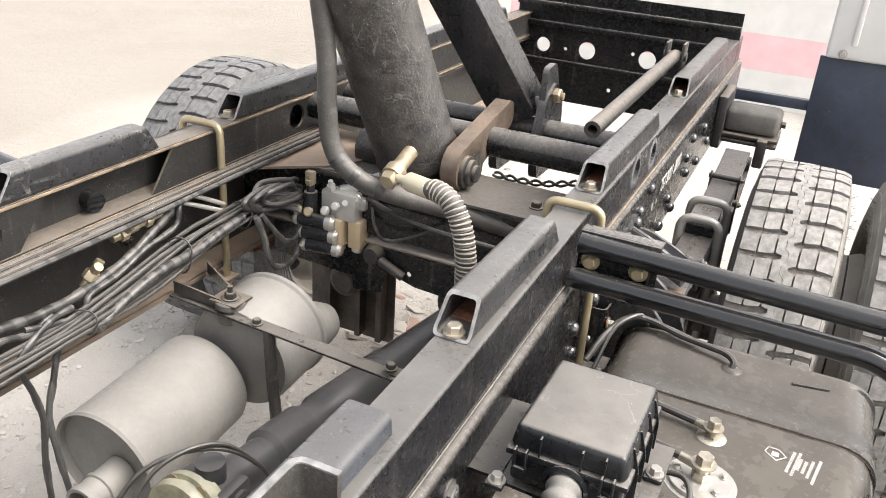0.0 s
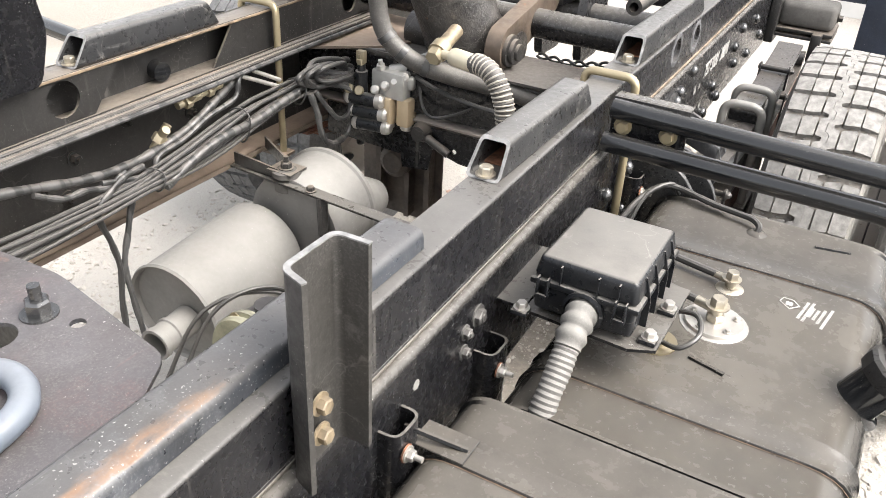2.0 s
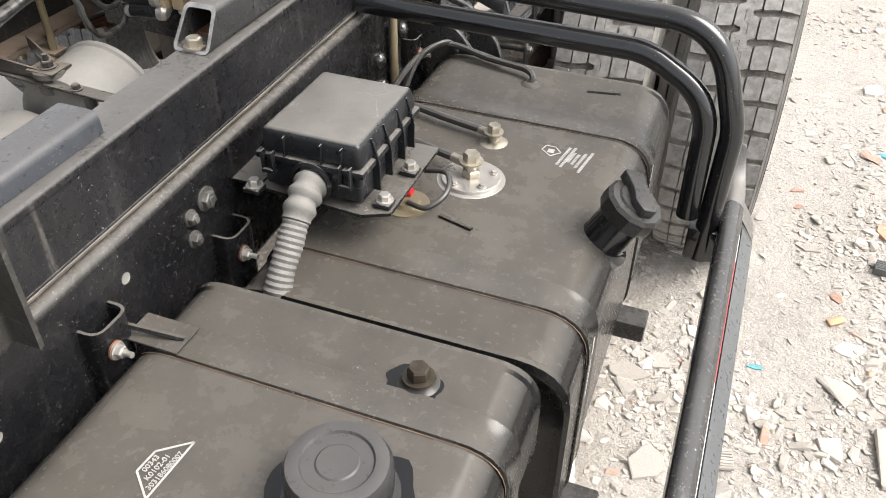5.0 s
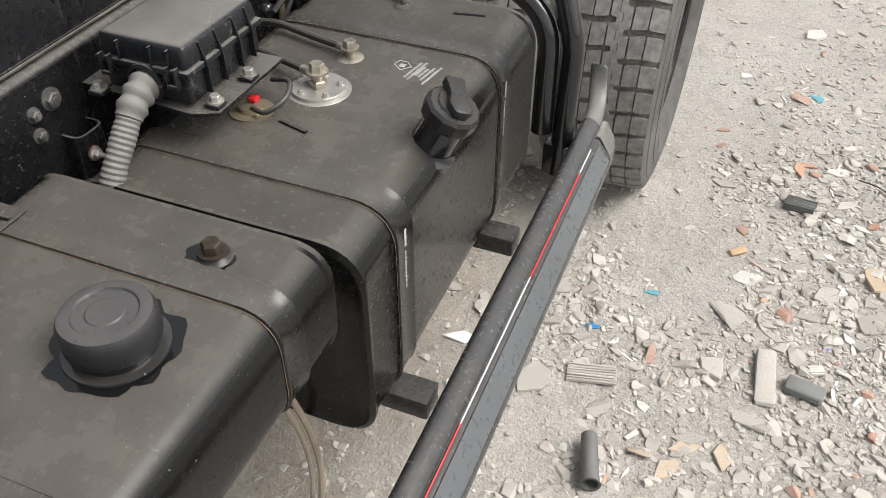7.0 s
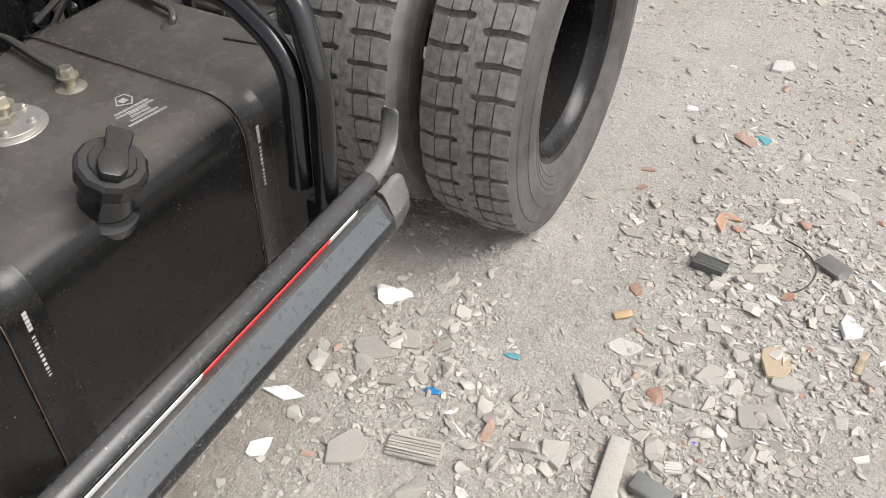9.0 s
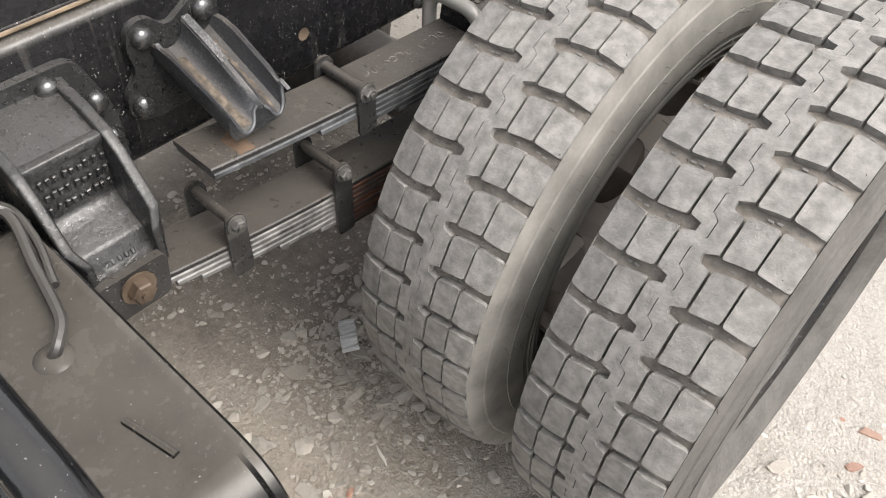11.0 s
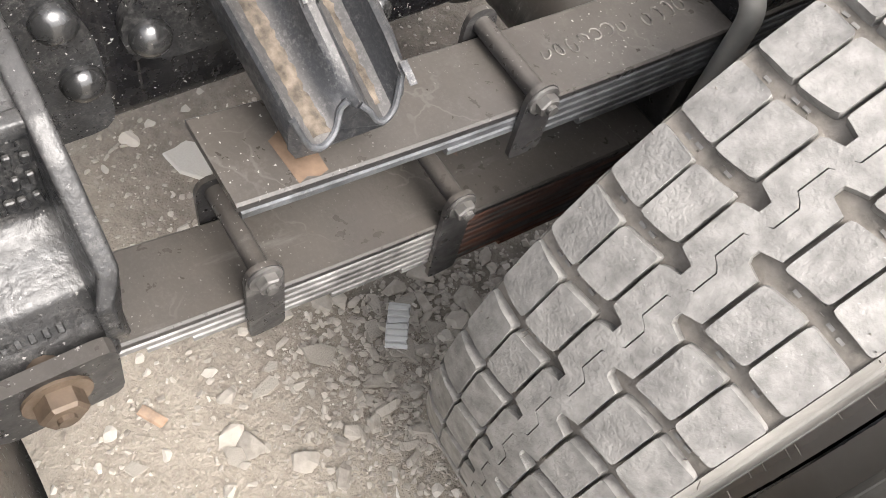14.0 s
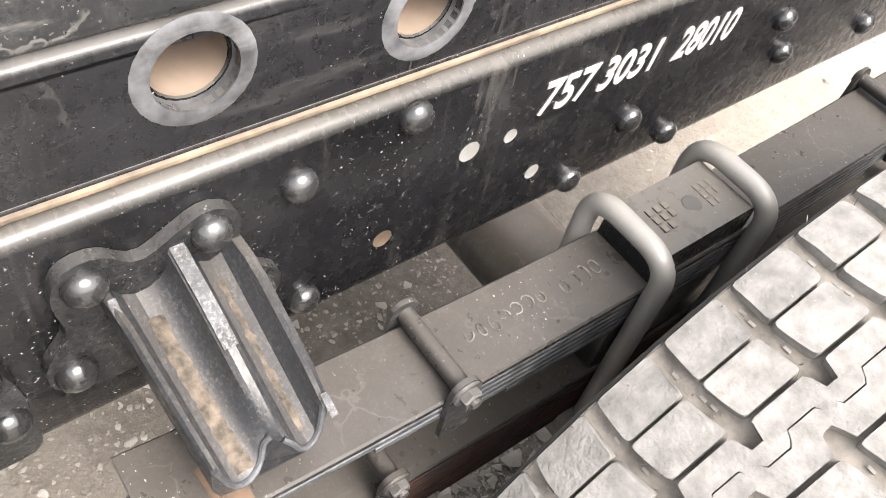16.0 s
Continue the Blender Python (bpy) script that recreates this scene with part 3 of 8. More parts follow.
# ---- ground ----
def ground_height(x, y):
    """Trodden dirt: gentle swells, lumps a hand wide and crumbs, smoother in places."""
    if not (-2.0 < x < 3.0 and -1.2 < y < 3.6):
        return 0.0
    h = 0.012 * noise.noise((x * 1.1, y * 1.1, 0.3)) + 0.006 * noise.noise((x * 4.3, y * 4.3, 2.0))
    rough = max(0.0, min(1.0, 0.55 + 1.1 * noise.noise((x * 1.9, y * 1.9, 7.0))))
    h += rough * (0.0065 * noise.noise((x * 13, y * 13, 1.0)) + 0.0050 * abs(noise.noise((x * 29, y * 29, 4.0))) + 0.0030 * noise.noise((x * 62, y * 62, 6.0)))
    return h * min(1.0, 4 * min(x + 2.0, 3.0 - x, y + 1.2, 3.6 - y))


def build_ground():
    bm = bmesh.new()
    fine = 0.0165
    xs = [-400, -120, -40, -12, -5, -2.0, -1.75] + [-1.5 + fine * i for i in range(250)] + [2.8, 3.0, 6, 15, 40, 120, 400]
    ys = [-400, -120, -40, -12, -4, -1.2, -1.0] + [-0.75 + fine * i for i in range(235)] + [3.3, 3.6, 6, 15, 40, 120, 400]
    grid = [[bm.verts.new((x, y, ground_height(x, y))) for y in ys] for x in xs]
    for i in range(len(xs) - 1):
        for j in range(len(ys) - 1):
            bm.faces.new((grid[i][j], grid[i + 1][j], grid[i + 1][j + 1], grid[i][j + 1]))
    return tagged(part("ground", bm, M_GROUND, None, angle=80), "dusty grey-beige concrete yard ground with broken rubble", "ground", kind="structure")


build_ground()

# ---- chassis frame ----
YF, YR = -1.75, 2.75
XC = -0.40           # centre line of the axle
FX = -0.055          # the far rail stands this much further out


def channel_loop(side, x_out, z0, z1, flange, t):
    """A channel with its web outside; side 1: right rail, -1: left rail."""
    path = round_loop([(x_out - flange, z0), (x_out, z0), (x_out, z1), (x_out - flange, z1)], 0.014, 4, closed=False)
    loop = thick(path, t)
    if side < 0:
        loop = [(2 * XC + FX - x, z) for x, z in loop]
    return loop


chassis = thing("chassis_frame", (XC, 0.5, 0.84), "black painted steel ladder chassis frame with riveted channel rails", "truck frame")
FRAME_TOP, FRAME_LOW, WEB = 0.952, 0.722, 0.042
for side, nm in ((1, "rail"), (-1, "rail")):
    bm = bmesh.new()
    prism(bm, channel_loop(side, WEB, FRAME_LOW, FRAME_TOP, 0.072, 0.008), "y", YF, YR)
    part(nm, bm, M_FRAME if side > 0 else M_DUSTY, chassis, "black steel channel rail dotted with pale dust")
# cross members between the rails
for y, z0, z1, w in ((-0.95, 0.78, 0.93, 0.10),):
    bm = bmesh.new()
    loop = thick(round_loop([(y - w / 2, z0), (y + w / 2, z0), (y + w / 2, z1), (y - w / 2 + 0.06, z1)], 0.012, 3, closed=False), 0.006)
    prism(bm, loop, "x", 2 * XC + FX - WEB + 0.009, WEB - 0.009)
    part("cross_member", bm, M_BROWN, chassis, "dust-covered open cross member")

CROSS_LOW = 0.815
bm = bmesh.new()
prism(bm, thick(round_loop([(0.70, CROSS_LOW), (0.70, 0.945), (0.79, 0.945)], 0.012, 3, closed=False), -0.006), "x", 2 * XC + FX - WEB + 0.009, WEB - 0.009)
part("cross_member", bm, M_FRAME, chassis, "dust-covered open cross member")


def rivet(parent, y, z, x=WEB, r=0.0155, label=""):
    bm = bmesh.new()
    prof = [(r, 0.0)] + [(r * math.cos(a), 0.002 + r * 0.75 * math.sin(a)) for a in (0, 0.3, 0.6, 0.9, 1.2)] + [(0, 0.002 + r * 0.75)]
    revolve(bm, (x, y, z), (1, 0, 0), prof, 16)
    return part("rivet", bm, M_RIVET, parent, label)


for y, z in ((1.003, 0.753), (0.995, 0.904), (1.096, 0.930), (1.326, 0.744), (1.393, 0.803), (1.479, 0.747), (0.755, 0.765), (0.70, 0.90), (0.49, 0.84), (0.50, 0.78),
             (1.62, 0.86), (1.66, 0.80), (1.70, 0.90), (1.86, 0.78), (1.92, 0.88), (2.05, 0.80), (0.60, 0.90)):
    rivet(chassis, y, z)
for y, z, r in ((1.083, 0.787, 0.009), (1.166, 0.858, 0.010), (1.214, 0.856, 0.007), (1.262, 0.786, 0.008), (-0.272, 0.896, 0.007), (-0.50, 0.86, 0.007)):
    bm = bmesh.new()
    revolve(bm, (WEB - 0.004, y, z), (1, 0, 0), ((0, 0.0042), (r, 0.0042), (r * 1.12, 0.0046), (r * 1.12, 0.0)), 14)
    part("plug", bm, M_COPPER if r == 0.009 else M_UBOLT, chassis, "pale filled bolt hole")
for y, z, af in ((-0.136, 0.893, 0.015), (-0.137, 0.859, 0.015), (-0.097, 0.899, 0.022)):
    bolt(chassis, (WEB + 0.0167 * (0.6 - y), y, z), (1, 0, 0), af, 0.008, M_NUT, "frame_bolt", "dull dark frame bolt", 0.013)
for txt, y, w in (("757", 1.237, 0.83), ("3031", 1.313, 0.80), ("28010", 1.421, 0.70)):
    letters(txt, 0.053, M_PRINT, chassis, pose(WEB + 0.0008, y, 0.870, 90, 0, 90) @ Matrix.Diagonal((w, 1, 1, 1)), "stencil", "white stencilled frame number", shear=0.2, bold=0.0011)

bm = bmesh.new()
box(bm, -0.84, 0.0, 0.694, 0.86, 0.792, 0.798, 0.002)
shelf = part("shelf_plate", bm, surface("grey_dust_caked_shelf", (0.15, 0.13, 0.11), 0.8, dust=0.8, dust_col=(0.34, 0.30, 0.26), vary=0.4), chassis, "dust-caked shelf plate of the cross member")
bm = bmesh.new()
plate(bm, [(-0.80, 0.785), (-0.80, 0.70), (-0.57, 0.69), (-0.565, 0.655), (-0.49, 0.665), (-0.478, 0.728), (-0.40, 0.706), (-0.30, 0.70), (0.0, 0.70), (0.0, 0.785)], [ring2d(-0.415, 0.735, 0.007, n=10), ring2d(-0.2, 0.745, 0.02, n=14)], "y", 0.700, 0.706)
part("web_plate", bm, M_FRAME, chassis, "black web plate with a ragged cut-out")
bm = bmesh.new()
cyl(bm, (-0.50, 0.685, 0.768), (-0.425, 0.690, 0.730), 0.011, 14)
revolve(bm, (-0.505, 0.690, 0.770), (0, -1, 0), ((0, 0.02), (0.020, 0.018), (0.026, 0.0), (0.026, -0.02)), 18)
part("stay_rod", bm, M_DUSTY, chassis, "dull stay rod behind the valve")

# ---- sub frame on top of the chassis ----
sub = thing("sub_frame", (XC, 0.5, 1.0), "worn black steel tipper sub frame with hollow top pads", "truck frame")
SUB_TOP, SUB_LOW, SUB_X = 1.060, 0.962, 0.030
PIPES = ((0.929, 1.024), (1.104, 1.014))
bm = bmesh.new()
plate(bm, [(YF, SUB_LOW), (2.7, SUB_LOW), (2.7, SUB_TOP - 0.0125), (YF, SUB_TOP - 0.0125)],
      [ring2d(y, z, 0.029, n=22) for y, z in PIPES], "x", SUB_X - 0.006, SUB_X)
box(bm, -0.034, SUB_X + 0.001, YF, 2.7, SUB_LOW - 0.003, SUB_LOW + 0.004, 0.002)
prism(bm, thick(round_loop([(-0.034, SUB_TOP), (SUB_X, SUB_TOP), (SUB_X, SUB_TOP - 0.0125)], 0.0105, 5, closed=False), -0.006), "y", YF, 2.7)
box(bm, -0.034, -0.029, YF, 2.7, SUB_LOW, SUB_TOP - 0.004)
part("side_beam", bm, M_SUB, sub, "worn black box beam with scratched edges")
M_COLLAR = surface("ground_weld_collar", (0.10, 0.10, 0.105), 0.55, metal=0.2, vary=0.6, patch=45, rust=0.2, scuff=0.6)
for y, z in PIPES:
    bm = bmesh.new()
    revolve(bm, (SUB_X - 0.004, y, z), (1, 0, 0), ((0.029, -0.06), (0.029, 0.0055), (0.036, 0.006), (0.041, 0.004)), 26)
    part("hole_collar", bm, M_COLLAR, sub, "ground weld collar round the pipe end")
bm = bmesh.new()
box(bm, SUB_X - 0.06, SUB_X + 0.0045, 0.45, YR, SUB_LOW - 0.0035, SUB_LOW + 0.0005, 0.0008)
part("packing_strip", bm, surface("tan_packing_strip", (0.16, 0.115, 0.075), 0.7, dust=0.2, vary=0.5, patch=30), sub, "thin tan packing strip between frame and sub frame")

bm = bmesh.new()
box(bm, SUB_X - 0.06, SUB_X + 0.003, YF, 0.449, SUB_LOW - 0.0035, SUB_LOW + 0.0005, 0.0008)
part("packing_strip", bm, surface("grey_packing_strip", (0.07, 0.06, 0.05), 0.6, dust=0.3, vary=0.7, patch=12, rust=0.25), sub, "thin grimy packing strip")

lx = lambda x: 2 * XC + FX - x
bm = bmesh.new()
LW = lx(SUB_X)          # outer face of the far beam
box(bm, LW, LW + 0.006, YF, 2.7, SUB_LOW, SUB_TOP)                      # outer web
box(bm, LW, LW + 0.058, YF, 2.7, SUB_TOP - 0.007, SUB_TOP, 0.002)       # upper flange
box(bm, LW, LW + 0.058, YF, 2.7, SUB_LOW - 0.003, SUB_LOW + 0.004, 0.002)
part("side_beam", bm, M_DUSTY, sub, "dusty black channel beam open to the inside")
bm = bmesh.new()
plate(bm, [(YF, SUB_LOW + 0.005), (0.005, SUB_LOW + 0.005), (0.075, SUB_TOP - 0.008), (YF, SUB_TOP - 0.008)], [ring2d(-0.059, 1.014, 0.036, 0.035), ring2d(-0.42, 1.008, 0.02)], "x", LW + 0.050, LW + 0.056)
plate(bm, [(0.328, SUB_LOW + 0.005), (2.6, SUB_LOW + 0.005), (2.6, SUB_TOP - 0.008), (0.398, SUB_TOP - 0.008)], [ring2d(0.846, 1.012, 0.032, 0.031), ring2d(1.3, 1.012, 0.026, 0.03)], "x", LW + 0.050, LW + 0.056)
part("inner_plate", bm, M_DUSTY, sub, "black inner plate with round holes")
M_SCALE = surface("orange_rust_scale", (0.20, 0.085, 0.045), 0.9, vary=0.6, patch=60, bump=0.8, grain=200)


M_CUTEDGE = surface("pale_cut_edge", (0.17, 0.168, 0.165), 0.6, vary=0.45, patch=50, rust=0.2, bump=0.5)


def top_pad(x0, x1, y0, y1, h=0.054, cut0=0.042, cut1=0.03, mouth=True, material=None):
    """A hollow inverted channel welded on the sub frame, with slanted ends."""
    z0, z1, t = SUB_TOP + 0.001, SUB_TOP + h, 0.005
    bm = bmesh.new()
    w = 0.004
    outer = round_loop([(x0, z0), (x0 + w, z1), (x1 - w, z1), (x1, z0)], 0.009, 3)
    inner = round_loop([(x0 + t, z0 + 0.003), (x0 + w + t, z1 - t), (x1 - w - t, z1 - t), (x1 - t, z0 + 0.003)], 0.006, 3)
    def ring(lp, y, cut):
        return [bm.verts.new((x, y + cut * (z - z0) / h, z)) for x, z in lp]
    a, b = ring(outer, y0, cut0), ring(outer, y1, -cut1)
    k = len(a)
    for i in range(k):
        bm.faces.new((a[i], a[(i + 1) % k], b[(i + 1) % k], b[i]))
    bm.faces.new(b)
    if mouth:
        c, d = ring(inner, y0, cut0), ring(inner, min(y0 + 0.22, y1 - 0.04), 0)
        for i in range(k):
            j = (i + 1) % k
            bm.faces.new((a[i], c[i], c[j], a[j]))
            bm.faces.new((c[i], d[i], d[j], c[j]))
        bm.faces.new(d[::-1])
    else:
        bm.faces.new(a[::-1])
    p = part("top_pad", bm, material or M_PAD, sub, "scuffed hollow steel pad", 40)
    if mouth:
        bm = bmesh.new()
        o, i_ = ring(outer, y0 - 0.0012, cut0), ring(inner, y0 - 0.0012, cut0)
        for i in range(k):
            j = (i + 1) % k
            bm.faces.new((o[i], i_[i], i_[j], o[j]))
        ex = bmesh.ops.extrude_face_region(bm, geom=list(bm.faces))["geom"]
        bmesh.ops.translate(bm, vec=(0, 0.0011, 0), verts=[g for g in ex if isinstance(g, bmesh.types.BMVert)])
        part("cut_edge", bm, M_CUTEDGE, p, "pale worn cut edge of the pad")
        bm = bmesh.new()
        box(bm, x0 + t + 0.001, x1 - t - 0.001, y0 + 0.05, min(y0 + 0.2, y1 - 0.06), z0 + 0.0035, z0 + 0.006)
        part("rust_scale", bm, M_SCALE, p, "loose orange rust scale inside the pad")
    if mouth:
        bolt(p, ((x0 + x1) / 2, y0 + 0.012, z0 + 0.0035), (0, 0, 1), 0.019, 0.012, M_BOLT, "pad_bolt")
    return p


M_PADF = surface("blued_worn_steel_pad", (0.024, 0.028, 0.035), 0.36, dust=0.24, rust_map=(1.0, 0.16, 1.0), rust=0.45, specks=1.2, dust_col=(0.27, 0.24, 0.21), dust_side=0.05, vary=0.5, scuff=0.9, scuff_col=(0.22, 0.225, 0.235), lines=0.05, streak=(-0.018, 0.012, -0.66, -0.36))
for x0, x1 in ((-0.030, 0.027), (lx(0.027), lx(-0.030))):
    right = x0 > XC
    if right:
        bm = bmesh.new()
        lp = thick(round_loop([(-0.036, 1.0612), (-0.034, 1.089), (0.027, 1.089), (0.028, 1.0612)], 0.012, 4, closed=False), -0.005)
        prism(bm, lp, "y", -0.758, -0.215)
        part("cover_channel", bm, M_PADF, sub, "blued steel cover channel with rusty patches")
    else:
        top_pad(x0, x1, -0.66, -0.205, 0.056, 0.0, 0.03, True, M_PAD)
    top_pad(x0, x1, 0.0 if right else -0.025, 0.375 if right else 0.355)
    top_pad(x0, x1, 0.64 if right else 0.595, 1.16)
    top_pad(x0, x1, 1.52, 2.3)

# cross pipes of the sub frame and the rear crossbeam
for y, z in PIPES:
    bm = bmesh.new()
    revolve(bm, (lx(0.02), y, z), (1, 0, 0), ((0.0, 0.355), (0.0275, 0.355), (0.0275, 0.895), (0.036, 0.895), (0.036, 0.0), (0, 0)), 26)
    part("cross_pipe", bm, M_FRAME, sub, "dark steel cross pipe")
    bm = bmesh.new()
    revolve(bm, (lx(0.02), y, z), (1, 0, 0), ((0.0, 0.755), (0.0268, 0.755), (0.0268, 0.893)), 26)
    part("pipe_bore", bm, M_BROWN, sub, "dusty tan pipe bore")
bm = bmesh.new()
plate(bm, [(lx(0.03), 0.70), (0.03, 0.70), (0.03, 1.16), (lx(0.03), 1.16)],
      [ring2d(-0.566, 0.93, 0.036, n=24), ring2d(-0.31, 0.93, 0.036, n=24), ring2d(-0.66, 0.925, 0.008, n=10), ring2d(-0.372, 0.945, 0.008, n=10), ring2d(-0.45, 0.78, 0.009, n=10), ring2d(-0.76, 0.93, 0.03)], "y", 2.58, 2.59)
beam = part("rear_crossbeam", bm, M_FRAME, sub, "black rear crossbeam with round holes")
for z in (0.865, 1.02, 1.10):
    bm = bmesh.new()
    box(bm, lx(0.03), 0.03, 2.555, 2.58, z - 0.008, z + 0.012, 0.003)
    part("stiffener", bm, M_FRAME, beam)

for z in (SUB_LOW - 0.0045, SUB_TOP - 0.0065):
    bm = bmesh.new()
    box(bm, LW + 0.0585, LW + 0.062, YF, 2.7, z, z + 0.0055, 0.001)
    part("packing_strip", bm, bpy.data.materials["tan_packing_strip"], sub, "tan dusty flange edge")

# gusset plate and web on the far side
bm = bmesh.new()
prism(bm, [(lx(0.02), 0.52), (lx(0.02), 0.98), (-0.62, 0.95), (-0.60, 0.78), (-0.63, 0.72)], "z", 0.953, 0.959)
part("gusset_plate", bm, M_BROWN, sub, "dust-covered gusset plate")
bm = bmesh.new()
prism(bm, [(-0.75, 0.69), (-0.05, 0.69), (-0.05, 0.88), (-0.75, 0.88)], "z", 0.9465, 0.9525)
part("tie_plate", bm, surface("dust_brown_tie_plate", (0.030, 0.028, 0.026), 0.5, dust=0.42, dust_col=(0.19, 0.168, 0.148), vary=0.5, rust=0.2, grit=0.15), sub)
bolt(sub, (-0.14, 0.76, 0.9525), (0, 0, 1), 0.02, 0.012, M_DUSTY)

def spread_front(ob, y_from=0.6, slope=0.0167):
    """The front stretch of the near rail runs slightly outward."""
    bm = bmesh.new()
    bm.from_mesh(ob.data)
    bmesh.ops.bisect_plane(bm, geom=list(bm.verts) + list(bm.edges) + list(bm.faces), plane_co=(0, y_from, 0), plane_no=(0, 1, 0))
    for v in bm.verts:
        if v.co.y < y_from:
            v.co.x += slope * (y_from - v.co.y)
    bm.to_mesh(ob.data)
    bm.free()


for ob in list(chassis.children) + list(sub.children):
    if ob.name.split(".")[0] in ("rail", "side_beam", "packing_strip", "rivet", "plug") and ob.type == "MESH":
        if sum(v.co.x for v in ob.data.vertices) / len(ob.data.vertices) > XC:
            spread_front(ob)

M_DULLZINC = surface("dull_copper_zinc", (0.24, 0.19, 0.125), 0.5, metal=0.4, vary=0.35, patch=60, dust=0.15)
# ---- upright bracket behind the cab ----
post = thing("upright_bracket", (0.05, -0.45, 0.93), "black upright channel bracket bolted to the frame side", "bracket")
bm = bmesh.new()
path = round_loop([(0.083, -0.424), (0.046, -0.424), (0.046, -0.495), (0.075, -0.505)], 0.008, 3, closed=False)
lp = thick(path, -0.006)
vs = prism(bm, lp, "z", 0.932, 1.185)
part("channel", bm, surface("dust_filmed_black_bracket", (0.014, 0.0135, 0.013), 0.42, dust=0.30, dust_side=0.34, dust_col=(0.20, 0.182, 0.16), specks=0.8, scuff=0.35, lines=0.1, grit=0.12), post)
bm = bmesh.new()
prism(bm, thick(round_loop([(0.0832, -0.4238), (0.0458, -0.4238), (0.0458, -0.495), (0.075, -0.505)], 0.008, 3, closed=False), -0.0064), "z", 1.1845, 1.1865)
part("top_edge", bm, M_CUTEDGE, post, "pale worn cut edge of the channel")
for z in (0.972, 1.012):
    bolt(post, (0.0525, -0.467, z), (1, 0, 0), 0.0165, 0.010, M_DULLZINC)

post.location += Vector((0.0145, -0.0173, 0.0164))

# ---- tube guard with two tubes, round the rear of the tanks ----
hoop = thing("tube_guard", (0.36, 0.45, 0.6), "glossy black bent tube guard bolted to the sub frame", "tube guard")
bm = bmesh.new()
sweep(bm, bend_path([(0.045, 0.447, 1.040), (0.655, 0.453, 1.022), (0.709, 0.430, 0.86), (0.704, 0.424, 0.60)], 0.16, 12), 0.0195, 20)
part("tube", bm, M_TUBE, hoop)
bm = bmesh.new()
sweep(bm, bend_path([(0.040, 0.430, 0.979), (0.55, 0.444, 0.966), (0.664, 0.428, 0.905), (0.668, 0.412, 0.69)], 0.14, 12), 0.0195, 20)
part("tube", bm, M_TUBE, hoop)
bm = bmesh.new()
box(bm, 0.042, 0.185, 0.452, 0.458, 0.955, 1.062, 0.002)
box(bm, 0.042, 0.185, 0.458, 0.486, 1.056, 1.062, 0.002)
part("bracket_plate", bm, M_FRAME, hoop)
for x in (0.067, 0.153):
    bolt(hoop, (x, 0.452, 1.008), (0, -1, 0), 0.021, 0.012, M_GOLD)
bm = bmesh.new()
box(bm, 0.675, 0.730, 0.408, 0.443, 0.600, 0.665, 0.004)
part("foot", bm, M_TUBE, hoop)

M_SQ = surface("satin_black_tube_paint", (0.016, 0.016, 0.017), 0.34, dust=0.22, specks=0.5, bump=0.08, dust_side=0.03, scuff=0.4)
front = thing("front_tube_support", (0.2, -0.65, 0.95), "black welded tube support carrying the front of the side guard", "tube guard")
bm = bmesh.new()
prism(bm, thick(round_loop([(-0.656, 0.995), (-0.656, 1.046), (-0.709, 1.046), (-0.709, 0.995), (-0.6561, 0.995)], 0.019, 6, closed=False), 0.004), "x", 0.03, 0.188)
part("square_tube", bm, M_SQ, front, "black square tube with an open end")
bm = bmesh.new()
sweep(bm, bend_path([(0.064, -0.737, 1.014), (0.60, -0.735, 0.968), (0.70, -0.735, 0.88), (0.70, -0.735, 0.62)], 0.1, 8), 0.024, 20)
part("round_tube", bm, M_TUBE, front)
bm = bmesh.new()
box(bm, 0.045, 0.072, -0.742, -0.700, 0.995, 1.012, 0.003)
part("lug", bm, M_TUBE, front)
bm = bmesh.new()
wl = [(0.0525, y, z) for y, z in round_loop([(-0.656, 1.0), (-0.656, 1.046), (-0.709, 1.046), (-0.709, 1.0)], 0.013, 4, closed=False)]
sweep(bm, wl, 0.004, 8, True, lambda i: 1.0 + 0.25 * math.sin(i * 2.3))
part("weld_bead", bm, M_SQ, front, "rough weld bead")

M_CURL = surface("scraped_black_steel", (0.030, 0.031, 0.032), 0.40, dust=0.45, specks=1.2, scuff=1.0, scuff_col=(0.30, 0.29, 0.27), lines=0.3, patch=30, grit=0.15)
# ---- side guard rail ----
guard = thing("side_guard", (0.75, 0.0, 0.57), "scuffed dark corrugated side guard rail with red and white tape", "side guard")


GUARD_TOP = [(0.724, 0.658), (0.726, 0.681), (0.737, 0.690), (0.751, 0.686), (0.761, 0.676), (0.7625, 0.669), (0.7525, 0.651)]
GUARD_LOW = [(0.7535, 0.646), (0.764, 0.644), (0.768, 0.640), (0.791, 0.610), (0.793, 0.588), (0.786, 0.574), (0.772, 0.574)]


def loft(bm, rings):
    """Closed rings of points joined one after another, with both ends capped."""
    last = None
    for ring in rings:
        cur = [bm.verts.new(p) for p in ring]
        if last:
            k = len(cur)
            for i in range(k):
                bm.faces.new((last[i], last[(i + 1) % k], cur[(i + 1) % k], cur[i]))
        else:
            bm.faces.new(cur[::-1])
        last = cur
    bm.faces.new(last)


bm = bmesh.new()
prism(bm, thick(round_loop(GUARD_TOP + GUARD_LOW, 0.0045, 2, closed=False), -0.004), "y", -1.25, 0.49)
part("guard_rail", bm, M_GUARD, guard, "", 30)
